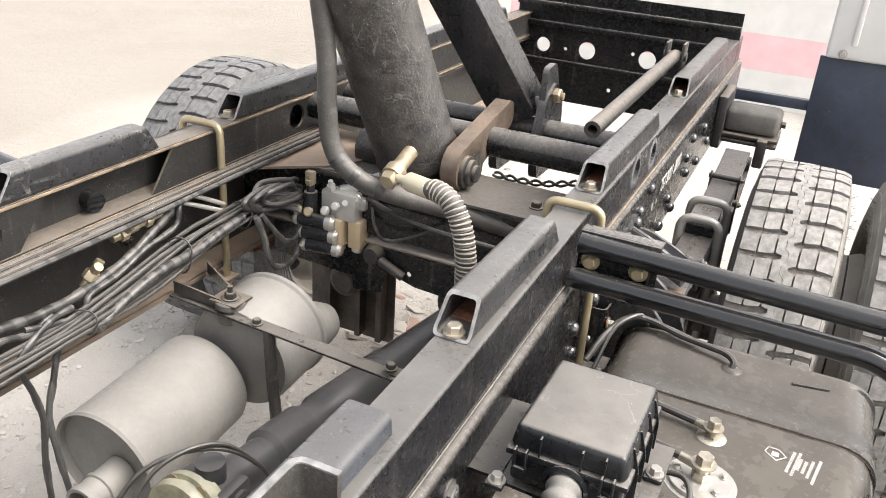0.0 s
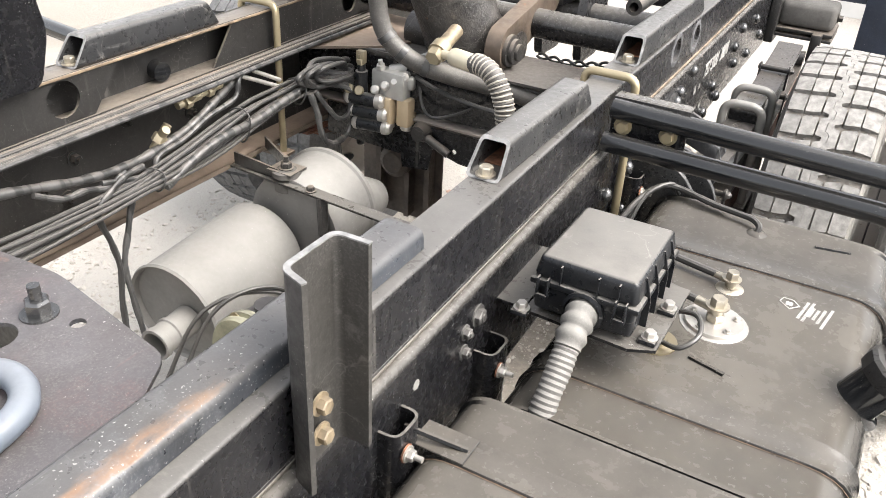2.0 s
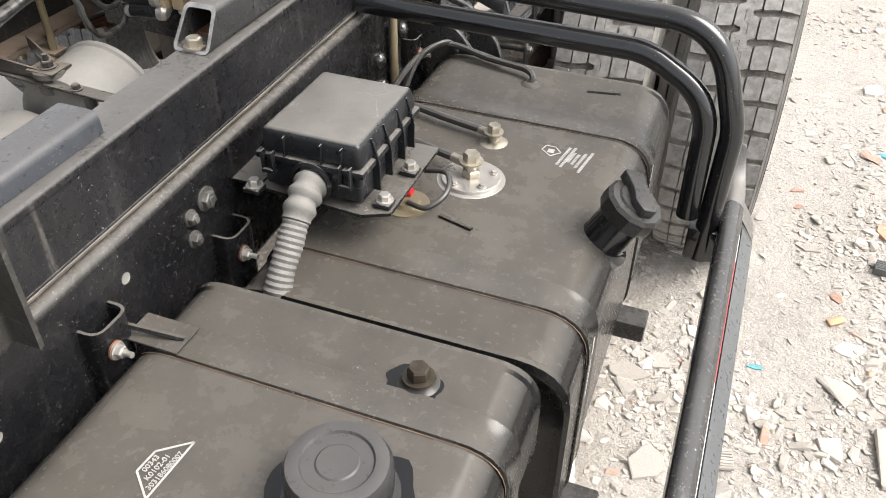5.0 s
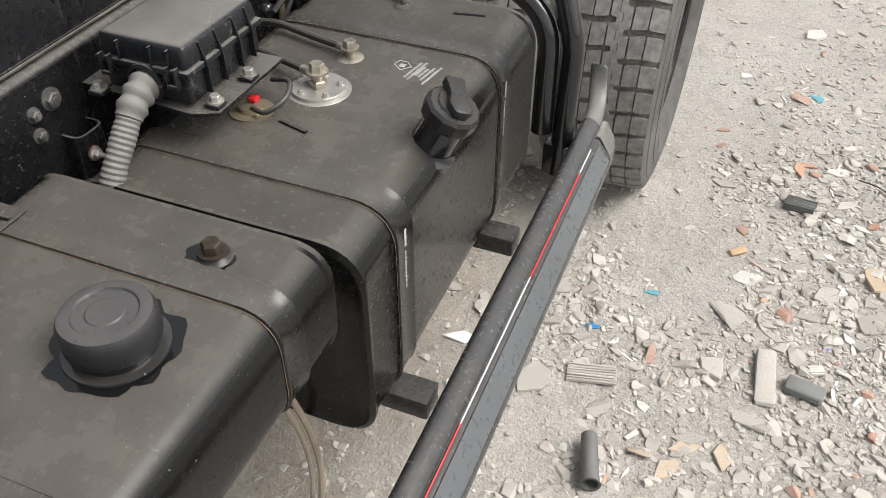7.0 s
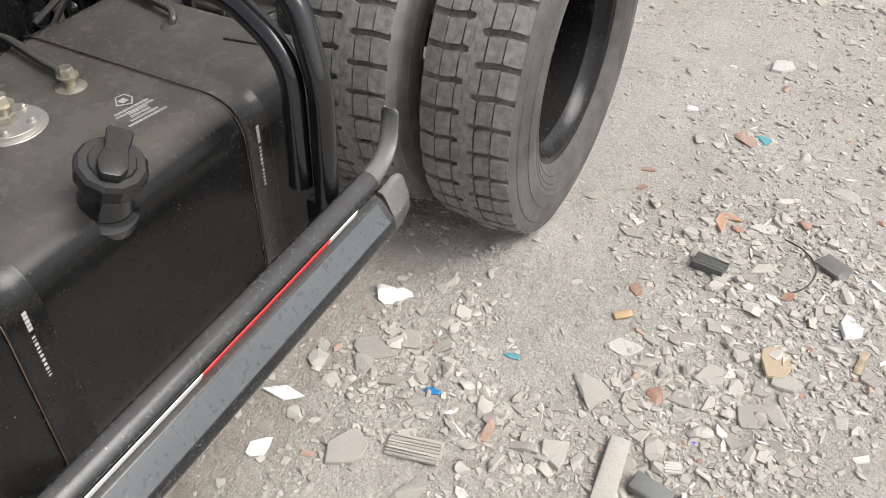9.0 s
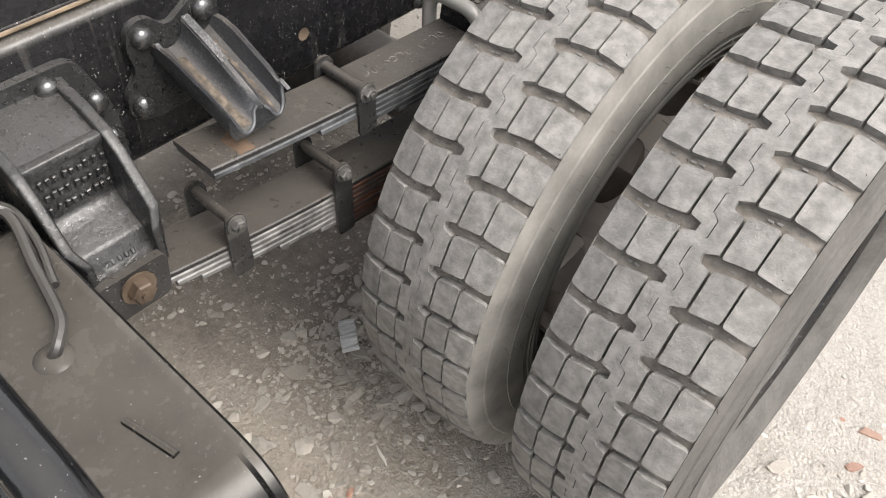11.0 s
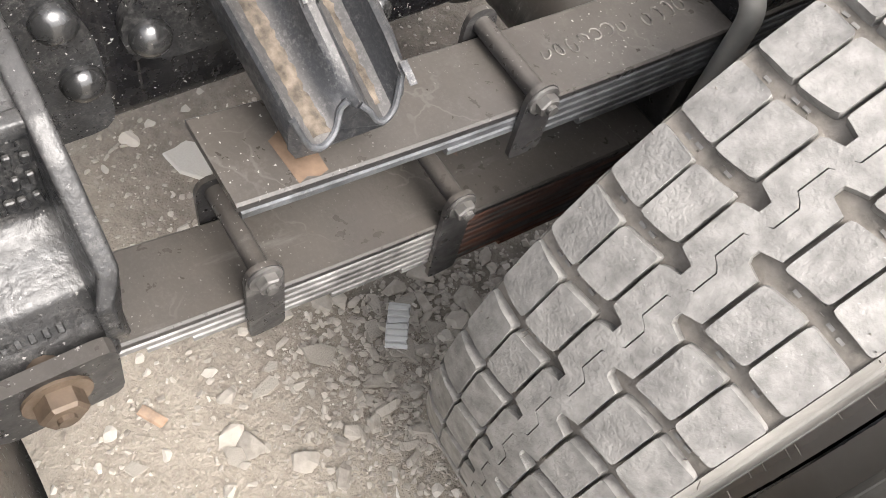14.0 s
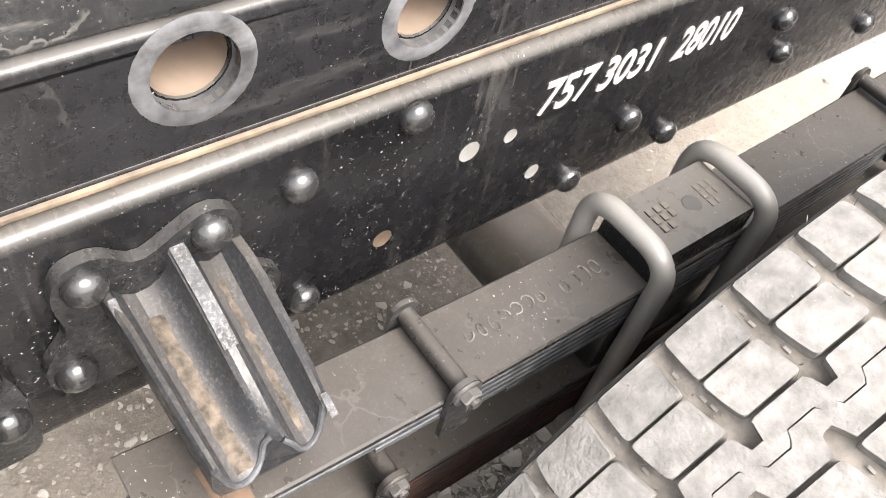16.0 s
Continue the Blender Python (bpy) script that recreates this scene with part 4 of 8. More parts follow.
# the rolled top runs on, flattens and turns up at its end
curl = smooth_path([(0.0, 0.4905, 0.0), (-0.0005, 0.510, 0.0004), (-0.002, 0.533, 0.003), (-0.006, 0.556, 0.011), (-0.011, 0.573, 0.025), (-0.015, 0.583, 0.043), (-0.017, 0.588, 0.060)], 4)
rings = []
for k, p in enumerate(curl):
    d = (curl[min(k + 1, len(curl) - 1)] - curl[max(k - 1, 0)]).normalized()
    u = k / (len(curl) - 1)
    wide, deep = 1.0 - 0.12 * u - (0.25 if k == len(curl) - 1 else 0.0), 1.0 - 0.72 * min(1.0, u * 1.5)
    rings.append([(0.743 + p.x + (x - 0.743) * wide, p.y - d.z * (z - 0.690) * deep, 0.690 + p.z + d.y * (z - 0.690) * deep) for x, z in thick(round_loop(GUARD_TOP, 0.0045, 2, closed=False), -0.004)])
bm = bmesh.new()
loft(bm, rings)
part("end_curl", bm, M_CURL, guard, "scraped upturned end of the rolled rail top", 40)
rings = []
for y, f in ((0.4905, 1.0), (0.515, 1.0), (0.535, 0.96), (0.548, 0.86), (0.556, 0.70), (0.559, 0.5)):
    rings.append([(0.768 + (x - 0.768) * f - 0.05 * max(0.0, y - 0.51), y + 0.010 * max(0.0, (z - 0.61) / 0.035), 0.620 + (z - 0.620) * f + 0.10 * max(0.0, y - 0.51)) for x, z in thick(round_loop(GUARD_LOW, 0.0045, 2, closed=False), -0.004)])
bm = bmesh.new()
loft(bm, rings)
part("end_tip", bm, M_CURL, guard, "rounded scraped tip of the lower panel", 40)
for y0, y1, mt, lb in ((0.345, 0.425, M_TAPEW, "white reflective tape"), (0.05, 0.345, M_RED, "red reflective tape"), (-0.25, 0.05, M_TAPEW, "white reflective tape"), (-0.55, -0.25, M_RED, "red reflective tape")):
    bm = bmesh.new()
    prism(bm, [(0.7618, 0.6640), (0.7558, 0.6500), (0.7574, 0.6490), (0.7634, 0.6630)], "y", y0 + 0.001, y1)
    part("tape", bm, mt, guard, lb)

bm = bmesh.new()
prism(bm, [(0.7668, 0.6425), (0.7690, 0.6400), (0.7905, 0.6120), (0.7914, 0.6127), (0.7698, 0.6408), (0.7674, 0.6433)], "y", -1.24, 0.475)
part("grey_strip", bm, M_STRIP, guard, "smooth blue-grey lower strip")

# ---- rear fuel tank ----
def tank_loop(x0, x1, z0, z1, r, grow=0.0):
    return round_loop([(x0 - grow, z0 - grow), (x1 + grow, z0 - grow), (x1 + grow, z1 + grow), (x0 - grow, z1 + grow)], r, 7)


def tank_body(x0, x1, y0, y1, z0, z1, r, rim=0.012):
    """A pressed tank: rolled ridge near each end, end caps slightly sunk."""
    bm = bmesh.new()
    rows = [(y0 + 0.006, -0.012), (y0, -0.003), (y0 + 0.004, 0.003), (y0 + rim, 0.003), (y0 + rim + 0.004, 0.0),
            (y1 - rim - 0.004, 0.0), (y1 - rim, 0.003), (y1 - 0.004, 0.003), (y1, -0.003), (y1 - 0.006, -0.012)]
    last = None
    for y, g in rows:
        cur = [bm.verts.new((x, y, z)) for x, z in tank_loop(x0, x1, z0, z1, r, g)]
        k = len(cur)
        if last:
            for i in range(k):
                bm.faces.new((last[i], last[(i + 1) % k], cur[(i + 1) % k], cur[i]))
        else:
            bm.faces.new(cur[::-1])
        last = cur
    bm.faces.new(last)
    return bm


def tank_strap(x0, x1, z0, z1, r, y0, y1, g=0.0022):
    bm = bmesh.new()
    A = tank_loop(x0, x1, z0, z1, r, 0.0005)
    prof = [(y0, g), (y0 + 0.0015, g + 0.0016), (y0 + 0.004, g + 0.0016), (y0 + 0.008, g), (y1 - 0.008, g), (y1 - 0.004, g + 0.0016), (y1 - 0.0015, g + 0.0016), (y1, g), (y1, 0.0), (y0, 0.0)]
    rings = [[bm.verts.new((x, y, z)) for x, z in tank_loop(x0, x1, z0, z1, r, gg)] for y, gg in prof]
    k = len(A)
    for a, b in zip(rings, rings[1:] + rings[:1]):
        for i in range(k):
            bm.faces.new((a[i], a[(i + 1) % k], b[(i + 1) % k], b[i]))
    return bm


T2 = (0.115, 0.592, 0.445, 0.826, 0.075)     # x0, x1, z0, z1, radius
tank = thing("fuel_tank", (0.35, 0.17, 0.445), "large dusty black steel fuel tank with straps and filler neck", "fuel tank")
part("tank_body", tank_body(T2[0], T2[1], -0.171, 0.602, T2[2], T2[3], T2[4]), M_TANK, tank, "", 40)
straps = []
for y0, y1 in ((-0.068, -0.012), (0.385, 0.442)):
    straps.append(part("strap", tank_strap(*T2[:5], y0, y1), M_STRAP, tank, "black steel strap with rusty edges", 40))
    bm = bmesh.new()
    random.seed(int(900 + 100 * y0))
    z = 0.775
    for i in range(17):
        h = 0.0050 if i < 5 else random.choice((0.0016, 0.0030, 0.0046))
        if i != 5:
            box(bm, T2[1] + 0.0023, T2[1] + 0.0029, y0 + 0.0250, y0 + (0.0315 if i < 5 else 0.0300), z - h, z)
        z -= h + (0.0016 if i < 5 else 0.0034)
    part("print", bm, M_PRINT, straps[-1], "small white stencil marks")
M_RUSTLINE = surface("rust_line", (0.13, 0.085, 0.055), 0.8, vary=0.6, patch=25, rust=0.3)


def rust_line(parent, T, y):
    """A thin rusty seam where the strap meets the tank."""
    bm = bmesh.new()
    a, b = ([bm.verts.new((x, yy, z)) for x, z in tank_loop(*T[:5], 0.0012)] for yy in (y - 0.0016, y + 0.0004))
    k = len(a)
    for i in range(k):
        bm.faces.new((a[i], a[(i + 1) % k], b[(i + 1) % k], b[i]))
    part("rust_line", bm, M_RUSTLINE, parent, "thin brown rust line", 40)


for st_, ys in zip(straps, ((-0.068,), (0.385, 0.4432))):
    for y in ys:
        rust_line(st_, T2, y)
# filler neck and cap
nb, nd = Vector((0.560, 0.134, 0.800)), Vector((0.45, 0.0, 0.89)).normalized()
bm = bmesh.new()
revolve(bm, nb, nd, ((0.046, -0.030), (0.046, 0.0), (0.037, 0.006), (0.034, 0.012), (0.034, 0.075)), 28)
neck = part("filler_neck", bm, M_TUBE, tank, "glossy black filler neck")
bm = bmesh.new()
prof = ((0.0, 0.098), (0.028, 0.098), (0.030, 0.095), (0.040, 0.0945), (0.0445, 0.089), (0.0450, 0.076), (0.0435, 0.066), (0.034, 0.064))
revolve(bm, nb, nd, prof, 12)
capm = part("cap", bm, M_CAP, neck, "ribbed black filler cap", 20)
u, v, _ = frame_of(nd)
bm = bmesh.new()
mm = Matrix((( u.x, v.x, nd.x, 0), (u.y, v.y, nd.y, 0), (u.z, v.z, nd.z, 0), (0, 0, 0, 1)))
flap = round_loop([(-0.017, -0.046), (0.017, -0.046), (0.015, -0.010), (0.021, 0.012), (0.014, 0.030), (-0.010, 0.032), (-0.018, 0.012), (-0.012, -0.010)], 0.006, 3)
prism(bm, flap, "z", 0.095, 0.110)
bmesh.ops.recalc_face_normals(bm, faces=bm.faces)
bmesh.ops.bevel(bm, geom=[e for e in bm.edges if min(v.co.z for v in e.verts) > 0.109], offset=0.003, segments=2, affect="EDGES", profile=0.5)
bmesh.ops.transform(bm, matrix=Matrix.Translation(nb) @ mm @ pose(0, 0, 0, 0, 0, 238), verts=bm.verts)
part("cap_flap", bm, M_CAP, neck)
# sender flange with fittings
bm = bmesh.new()
sx, sy, sz = 0.340, 0.185, T2[3]
revolve(bm, (sx, sy, sz - 0.002), (0, 0, 1), ((0, 0), (0.056, 0), (0.054, 0.003), (0.047, 0.0035), (0.047, 0.009), (0.0465, 0.0095), (0.0, 0.0095)), 32)
sender = part("sender_flange", bm, M_STEEL, tank, "round zinc sender flange")
for a in range(5):
    bolt(sender, (sx + 0.036 * math.cos(a * 1.256 + 0.5), sy + 0.036 * math.sin(a * 1.256 + 0.5), sz + 0.0075), (0, 0, 1), 0.008, 0.004, M_STEEL, "screw")
bm = bmesh.new()
cyl(bm, (sx, sy, sz + 0.007), (sx, sy, sz + 0.036), 0.010, 16)
hexhead(bm, (sx, sy, sz + 0.008), (0, 0, 1), 0.026, 0.012, False)
hexhead(bm, (sx, sy, sz + 0.033), (0, 0, 1), 0.023, 0.014, True, 0.4)
cyl(bm, (sx, sy, sz + 0.026), (sx - 0.035, sy + 0.012, sz + 0.026), 0.008, 12)
part("banjo_fitting", bm, M_BOLT, sender, "weathered banjo bolt")
bm = bmesh.new()
hx, hy = 0.338, 0.305
revolve(bm, (hx, hy, sz - 0.001), (0, 0, 1), ((0.026, 0), (0.018, 0.004), (0.012, 0.006), (0.0, 0.006)), 20)
cyl(bm, (hx, hy, sz + 0.004), (hx, hy, sz + 0.022), 0.0095, 14)
hexhead(bm, (hx, hy, sz + 0.018), (0, 0, 1), 0.020, 0.013, True, 0.2)
cyl(bm, (hx, hy, sz + 0.014), (hx - 0.03, hy + 0.01, sz + 0.014), 0.007, 12)
part("banjo_fitting", bm, M_BOLT, tank, "weathered banjo bolt")
bm = bmesh.new()
revolve(bm, (0.272, 0.085, sz - 0.001), (0, 0, 1), ((0, 0), (0.036, 0), (0.036, 0.004), (0.022, 0.005), (0.02, 0.012), (0, 0.013)), 24)
part("level_sender", bm, M_GOLD, tank, "brass coloured level sender plate")
bm = bmesh.new()
box(bm, 0.262, 0.279, 0.088, 0.104, sz + 0.012, sz + 0.020, 0.003)
part("connector", bm, M_RED, tank, "red plastic connector")
for pts, r in (([(sx - 0.03, sy + 0.011, sz + 0.026), (0.27, 0.21, sz + 0.024), (0.20, 0.235, sz + 0.02), (0.12, 0.26, sz + 0.01)], 0.007),
               ([(hx - 0.02, hy + 0.008, sz + 0.014), (0.25, 0.325, sz + 0.016), (0.17, 0.345, sz + 0.016), (0.10, 0.36, sz + 0.0)], 0.007),
               ([(0.28, 0.075, sz + 0.012), (0.315, 0.062, sz + 0.02), (0.335, 0.09, sz + 0.034), (0.320, 0.13, sz + 0.04), (0.28, 0.14, sz + 0.03)], 0.0042)):
    bm = bmesh.new()
    sweep(bm, smooth_path(pts), r, 10)
    part("fuel_line", bm, M_WIRE, tank, "thin black fuel line")
# raised ribs and weld slots
for (xa, ya), (xb, yb) in (((0.33, 0.075), (0.385, 0.060)), ((0.443, 0.538), (0.504, 0.550))):
    bm = bmesh.new()
    sweep(bm, [(xa, ya, sz + 0.001), (xb, yb, sz + 0.001)], 0.004, 8)
    part("bead", bm, M_STRAP, tank)
bm = bmesh.new()
random.seed(44)
for i, (dx, y0, n_) in enumerate(((0.0, 0.275, 0.060), (0.0075, 0.270, 0.064), (0.015, 0.288, 0.034), (0.0225, 0.284, 0.034), (0.030, 0.276, 0.046), (0.0375, 0.264, 0.066))):
    u = 0.0
    while u < n_:
        w = random.choice((0.0022, 0.0030, 0.0040))
        box(bm, 0, 0.0048, u, u + w, 0, 0.0006, 0, 2, pose(0.452 + dx, y0, sz + 0.0006, 0, 0, -9))
        u += w + 0.0014
emb = [Vector(p) for p in ((0.420, 0.312), (0.424, 0.326), (0.440, 0.326), (0.452, 0.312), (0.438, 0.296))]
for a, b in zip(emb, emb[1:] + emb[:1]):
    d = b - a
    box(bm, 0, d.length, -0.001, 0.001, 0, 0.0006, 0, 2, pose(a.x, a.y, sz + 0.0006, 0, 0, math.degrees(math.atan2(d.y, d.x))))
box(bm, 0.430, 0.441, 0.306, 0.317, sz + 0.0006, sz + 0.0012)
part("stencil", bm, M_PRINT, tank, "small white stencil block")
for y in (-0.05, 0.40):
    bm = bmesh.new()
    box(bm, 0.05, 0.64, y - 0.025, y + 0.03, T2[2] - 0.05, T2[2] - 0.006, 0.006)
    part("cradle", bm, M_FRAME, tank, "black tank cradle arm")

# ---- front oil tank ----
T1 = (0.085, 0.560, 0.660, 0.846, 0.062)
oil = thing("hydraulic_oil_tank", (0.32, -0.45, 0.66), "dusty black hydraulic oil tank with round breather cap", "oil tank")
part("tank_body", tank_body(T1[0], T1[1], -0.86, -0.188, T1[2], T1[3], T1[4]), M_TANK, oil, "", 40)
for y0, y1 in ((-0.325, -0.275), (-0.655, -0.605)):
    rust_line(part("strap", tank_strap(*T1, y0, y1), M_STRAP, oil, "black steel strap with rusty edges", 40), T1, y0)
cx, cy, cz = 0.418, -0.425, T1[3]
bm = bmesh.new()
revolve(bm, (cx, cy, cz - 0.002), (0, 0, 1), ((0, 0), (0.062, 0), (0.060, 0.005), (0.048, 0.006), (0.048, 0.02), (0, 0.02)), 36)
part("filler_base", bm, M_TUBE, oil, "oily black filler base ring")
bm = bmesh.new()
revolve(bm, (cx, cy, cz + 0.016), (0, 0, 1), ((0.046, 0.0), (0.053, 0.0), (0.054, 0.004), (0.054, 0.03), (0.050, 0.038), (0.042, 0.040), (0.037, 0.0395), (0.035, 0.037), (0.022, 0.037), (0.020, 0.0385), (0.0, 0.0385)), 40)
part("cap", bm, surface("grey_plastic_cap", (0.016, 0.017, 0.019), 0.36, spec=0.4, dust=0.24, dust_side=0.0, dust_col=(0.3, 0.28, 0.26), vary=0.15), oil, "dark grey round breather cap")
bm = bmesh.new()
lp = [(cx + (0.072 + 0.022 * noise.noise((math.cos(a) * 2.3, math.sin(a) * 2.3, 4))) * math.cos(a), cy + (0.072 + 0.022 * noise.noise((math.cos(a) * 2.3, math.sin(a) * 2.3, 4)) + 0.004 * math.sin(9 * a)) * math.sin(a)) for a in [k * math.pi / 24 for k in range(48)]]
prism(bm, lp, "z", cz + 0.0003, cz + 0.0012)
part("oil_stain", bm, M_OIL, oil, "wet black oil stain round the cap")
bm = bmesh.new()
revolve(bm, (0.433, -0.258, cz - 0.001), (0, 0, 1), ((0.030, 0), (0.022, 0.003), (0.017, 0.010), (0.0, 0.010)), 24)
part("boss", bm, M_TANK, oil)
bm = bmesh.new()
lp = [(0.428 + (0.034 + 0.008 * noise.noise((math.cos(a) * 2, math.sin(a) * 2, 9))) * math.cos(a), -0.262 + (0.027 + 0.010 * noise.noise((math.cos(a) * 2, math.sin(a) * 2, 2))) * math.sin(a)) for a in [k * math.pi / 20 for k in range(40)]]
prism(bm, lp, "z", cz + 0.0003, cz + 0.0010)
part("oil_stain", bm, M_OIL, oil, "dark oily patch round the plug")
bolt(oil, (0.433, -0.258, cz + 0.009), (0, 0, 1), 0.023, 0.015, M_PLUG, "plug", "weathered hex plug")
# triangular plate label
bm = bmesh.new()
tri_pts = [Vector((0.2115, -0.474)), Vector((0.2140, -0.4465)), Vector((0.2450, -0.4215)), Vector((0.2405, -0.4985))]
for a, b in zip(tri_pts, tri_pts[1:] + tri_pts[:1]):
    d = b - a
    box(bm, 0, d.length, -0.0012, 0.0012, 0, 0.0006, 0, 2, pose(a.x, a.y, cz + 0.0006, 0, 0, math.degrees(math.atan2(d.y, d.x))))
part("label_outline", bm, M_PRINT, oil, "white outlined four-sided stencil")
for txt, x, y, s in (("00343", 0.2205, -0.4720, 0.0088), ("K0102-01", 0.2290, -0.4800, 0.0088), ("303186080007", 0.2375, -0.4890, 0.0086)):
    letters(txt, s, M_PRINT, oil, pose(x, y, cz + 0.0008, 0, 0, 84), "stencil", "white stencilled part number")

# strap brackets on the frame
def strap_bracket(y, z):
    th = thing("strap_bracket", (0.06, y, z), "black folded strap bracket bolted to the frame", "bracket", "strap brackets")
    bm = bmesh.new()
    lp = thick(round_loop([(0.043, y - 0.03), (0.088, y - 0.03), (0.088, y + 0.028), (0.043, y + 0.028)], 0.018, 4, closed=False), 0.004)
    prism(bm, lp, "z", z - 0.10, z + 0.022)
    part("folded_plate", bm, M_FRAME, th)
    bm = bmesh.new()
    revolve(bm, (0.0885, y - 0.012, z - 0.012), (1, 0, 0), ((0, 0), (0.0125, 0.0), (0.0125, 0.0022), (0, 0.0022)), 18)
    part("washer", bm, M_SCALE, th, "rust-orange washer")
    bolt(th, (0.0905, y - 0.012, z - 0.012), (1, 0, 0), 0.014, 0.008, M_STEEL, "nut", "", 0.022)
    return th


strap_bracket(-0.335, 0.868)
strap_bracket(-0.070, 0.815)
strap_bracket(-0.63, 0.868)
strap_bracket(0.60, 0.83)
bm = bmesh.new()
sweep(bm, [(0.068, -0.318, 0.868), (0.10, -0.312, 0.863), (0.15, -0.30, 0.852)], 0.004, 6)
box(bm, 0.080, 0.155, -0.3245, -0.2755, 0.8488, 0.8522, 0.001, 1)
tagged(part("strap_end", bm, M_STRAP, None), "rusty edged strap end hooked to its bracket", "strap")

# ---- fuse box on its bracket ----
fb = thing("fuse_box", (0.185, 0.06, 0.885), "dark grey plastic fuse box with clipped lid and conduit", "fuse box")
bm = bmesh.new()
box(bm, 0.112, 0.262, -0.036, 0.150, 0.900, 0.952, 0.008, 3)
base = part("base", bm, M_PLASTIC, fb)
bm = bmesh.new()
vs = box(bm, 0.110, 0.264, -0.038, 0.152, 0.9535, 0.990, 0.009, 3)
for vtx in bm.verts:
    if vtx.co.z > 0.98:
        vtx.co.x = 0.187 + (vtx.co.x - 0.187) * 0.955
        vtx.co.y = 0.057 + (vtx.co.y - 0.057) * 0.965
lid = part("lid", bm, M_PLASTIC, fb, "dusty flat lid")
bm = bmesh.new()
box(bm, 0.106, 0.268, -0.042, 0.156, 0.945, 0.955, 0.003, 2)
part("lid_rim", bm, M_PLASTIC, fb)
for x in (0.15, 0.205, 0.235):
    bm = bmesh.new()
    box(bm, x, x + 0.002, -0.0415, -0.034, 0.955, 0.984)
    part("rib", bm, M_PLASTIC, fb)
for y in (0.0, 0.04, 0.085, 0.12):
    bm = bmesh.new()
    prism(bm, [(0.260, 0.905), (0.272, 0.905), (0.272, 0.945), (0.270, 0.956), (0.262, 0.984), (0.258, 0.984)], "y", y, y + 0.003)
    part("rib", bm, M_PLASTIC, fb)
for x in (0.128, 0.243):
    bm = bmesh.new()
    for dx in (-0.009, 0.006):
        box(bm, x + dx, x + dx + 0.003, -0.050, -0.039, 0.928, 0.962, 0.001)
    box(bm, x - 0.009, x + 0.009, -0.051, -0.046, 0.930, 0.936, 0.001)
    part("latch", bm, M_PLASTIC, fb)
bm = bmesh.new()
prism(bm, [(0.100, -0.034), (0.262, -0.044), (0.298, -0.026), (0.298, 0.155), (0.100, 0.160)], "z", 0.886, 0.891)
box(bm, 0.043, 0.097, -0.030, 0.150, 0.886, 0.891)
box(bm, 0.043, 0.048, -0.062, 0.165, 0.845, 0.891)
part("mounting_plate", bm, M_FRAME, fb, "black mounting plate")
for x, y in ((0.283, -0.012), (0.285, 0.075), (0.100, -0.045)):
    bolt(fb, (x, y, 0.899), (0, 0, 1), 0.015, 0.009, M_STEEL)
    bm = bmesh.new()
    box(bm, x - 0.014, x + 0.012, y - 0.012, y + 0.012, 0.891, 0.899, 0.003)
    part("ear", bm, M_PLASTIC, fb)
cp = smooth_path([(0.190, -0.030, 0.925), (0.191, -0.055, 0.922), (0.192, -0.085, 0.906), (0.192, -0.115, 0.876), (0.190, -0.145, 0.840), (0.188, -0.168, 0.800), (0.186, -0.175, 0.76)], 22)
bm = bmesh.new()
sweep(bm, cp, 0.019, 18, True, lambda i: (1.18 - 0.06 * (i > 34) if i < 52 else 0.95 + 0.03 * math.sin(i * 0.21)) * (1.0 + (0.085 if i < 52 else 0.045) * math.sin(i * (0.48 if i < 52 else 1.57))))
part("conduit", bm, M_CONDUIT, fb, "grey corrugated conduit")
bm = bmesh.new()
revolve(bm, (0.190, -0.030, 0.925), (0, -1, 0), ((0.031, 0), (0.031, 0.014), (0.026, 0.016), (0.025, 0.0)), 24)
part("grommet", bm, M_PLASTIC, fb)

# ---- wheels ----
AXLE_Y, AXLE_Z, R_TYRE = 1.415, 0.463, 0.484
WHEEL_Y = 1.438


def crown(x):
    return R_TYRE - 0.30 * x * x - (0.0 if abs(x) < 0.085 else 1.6 * (abs(x) - 0.085) ** 1.5)


GROOVE_IN = 0.0125


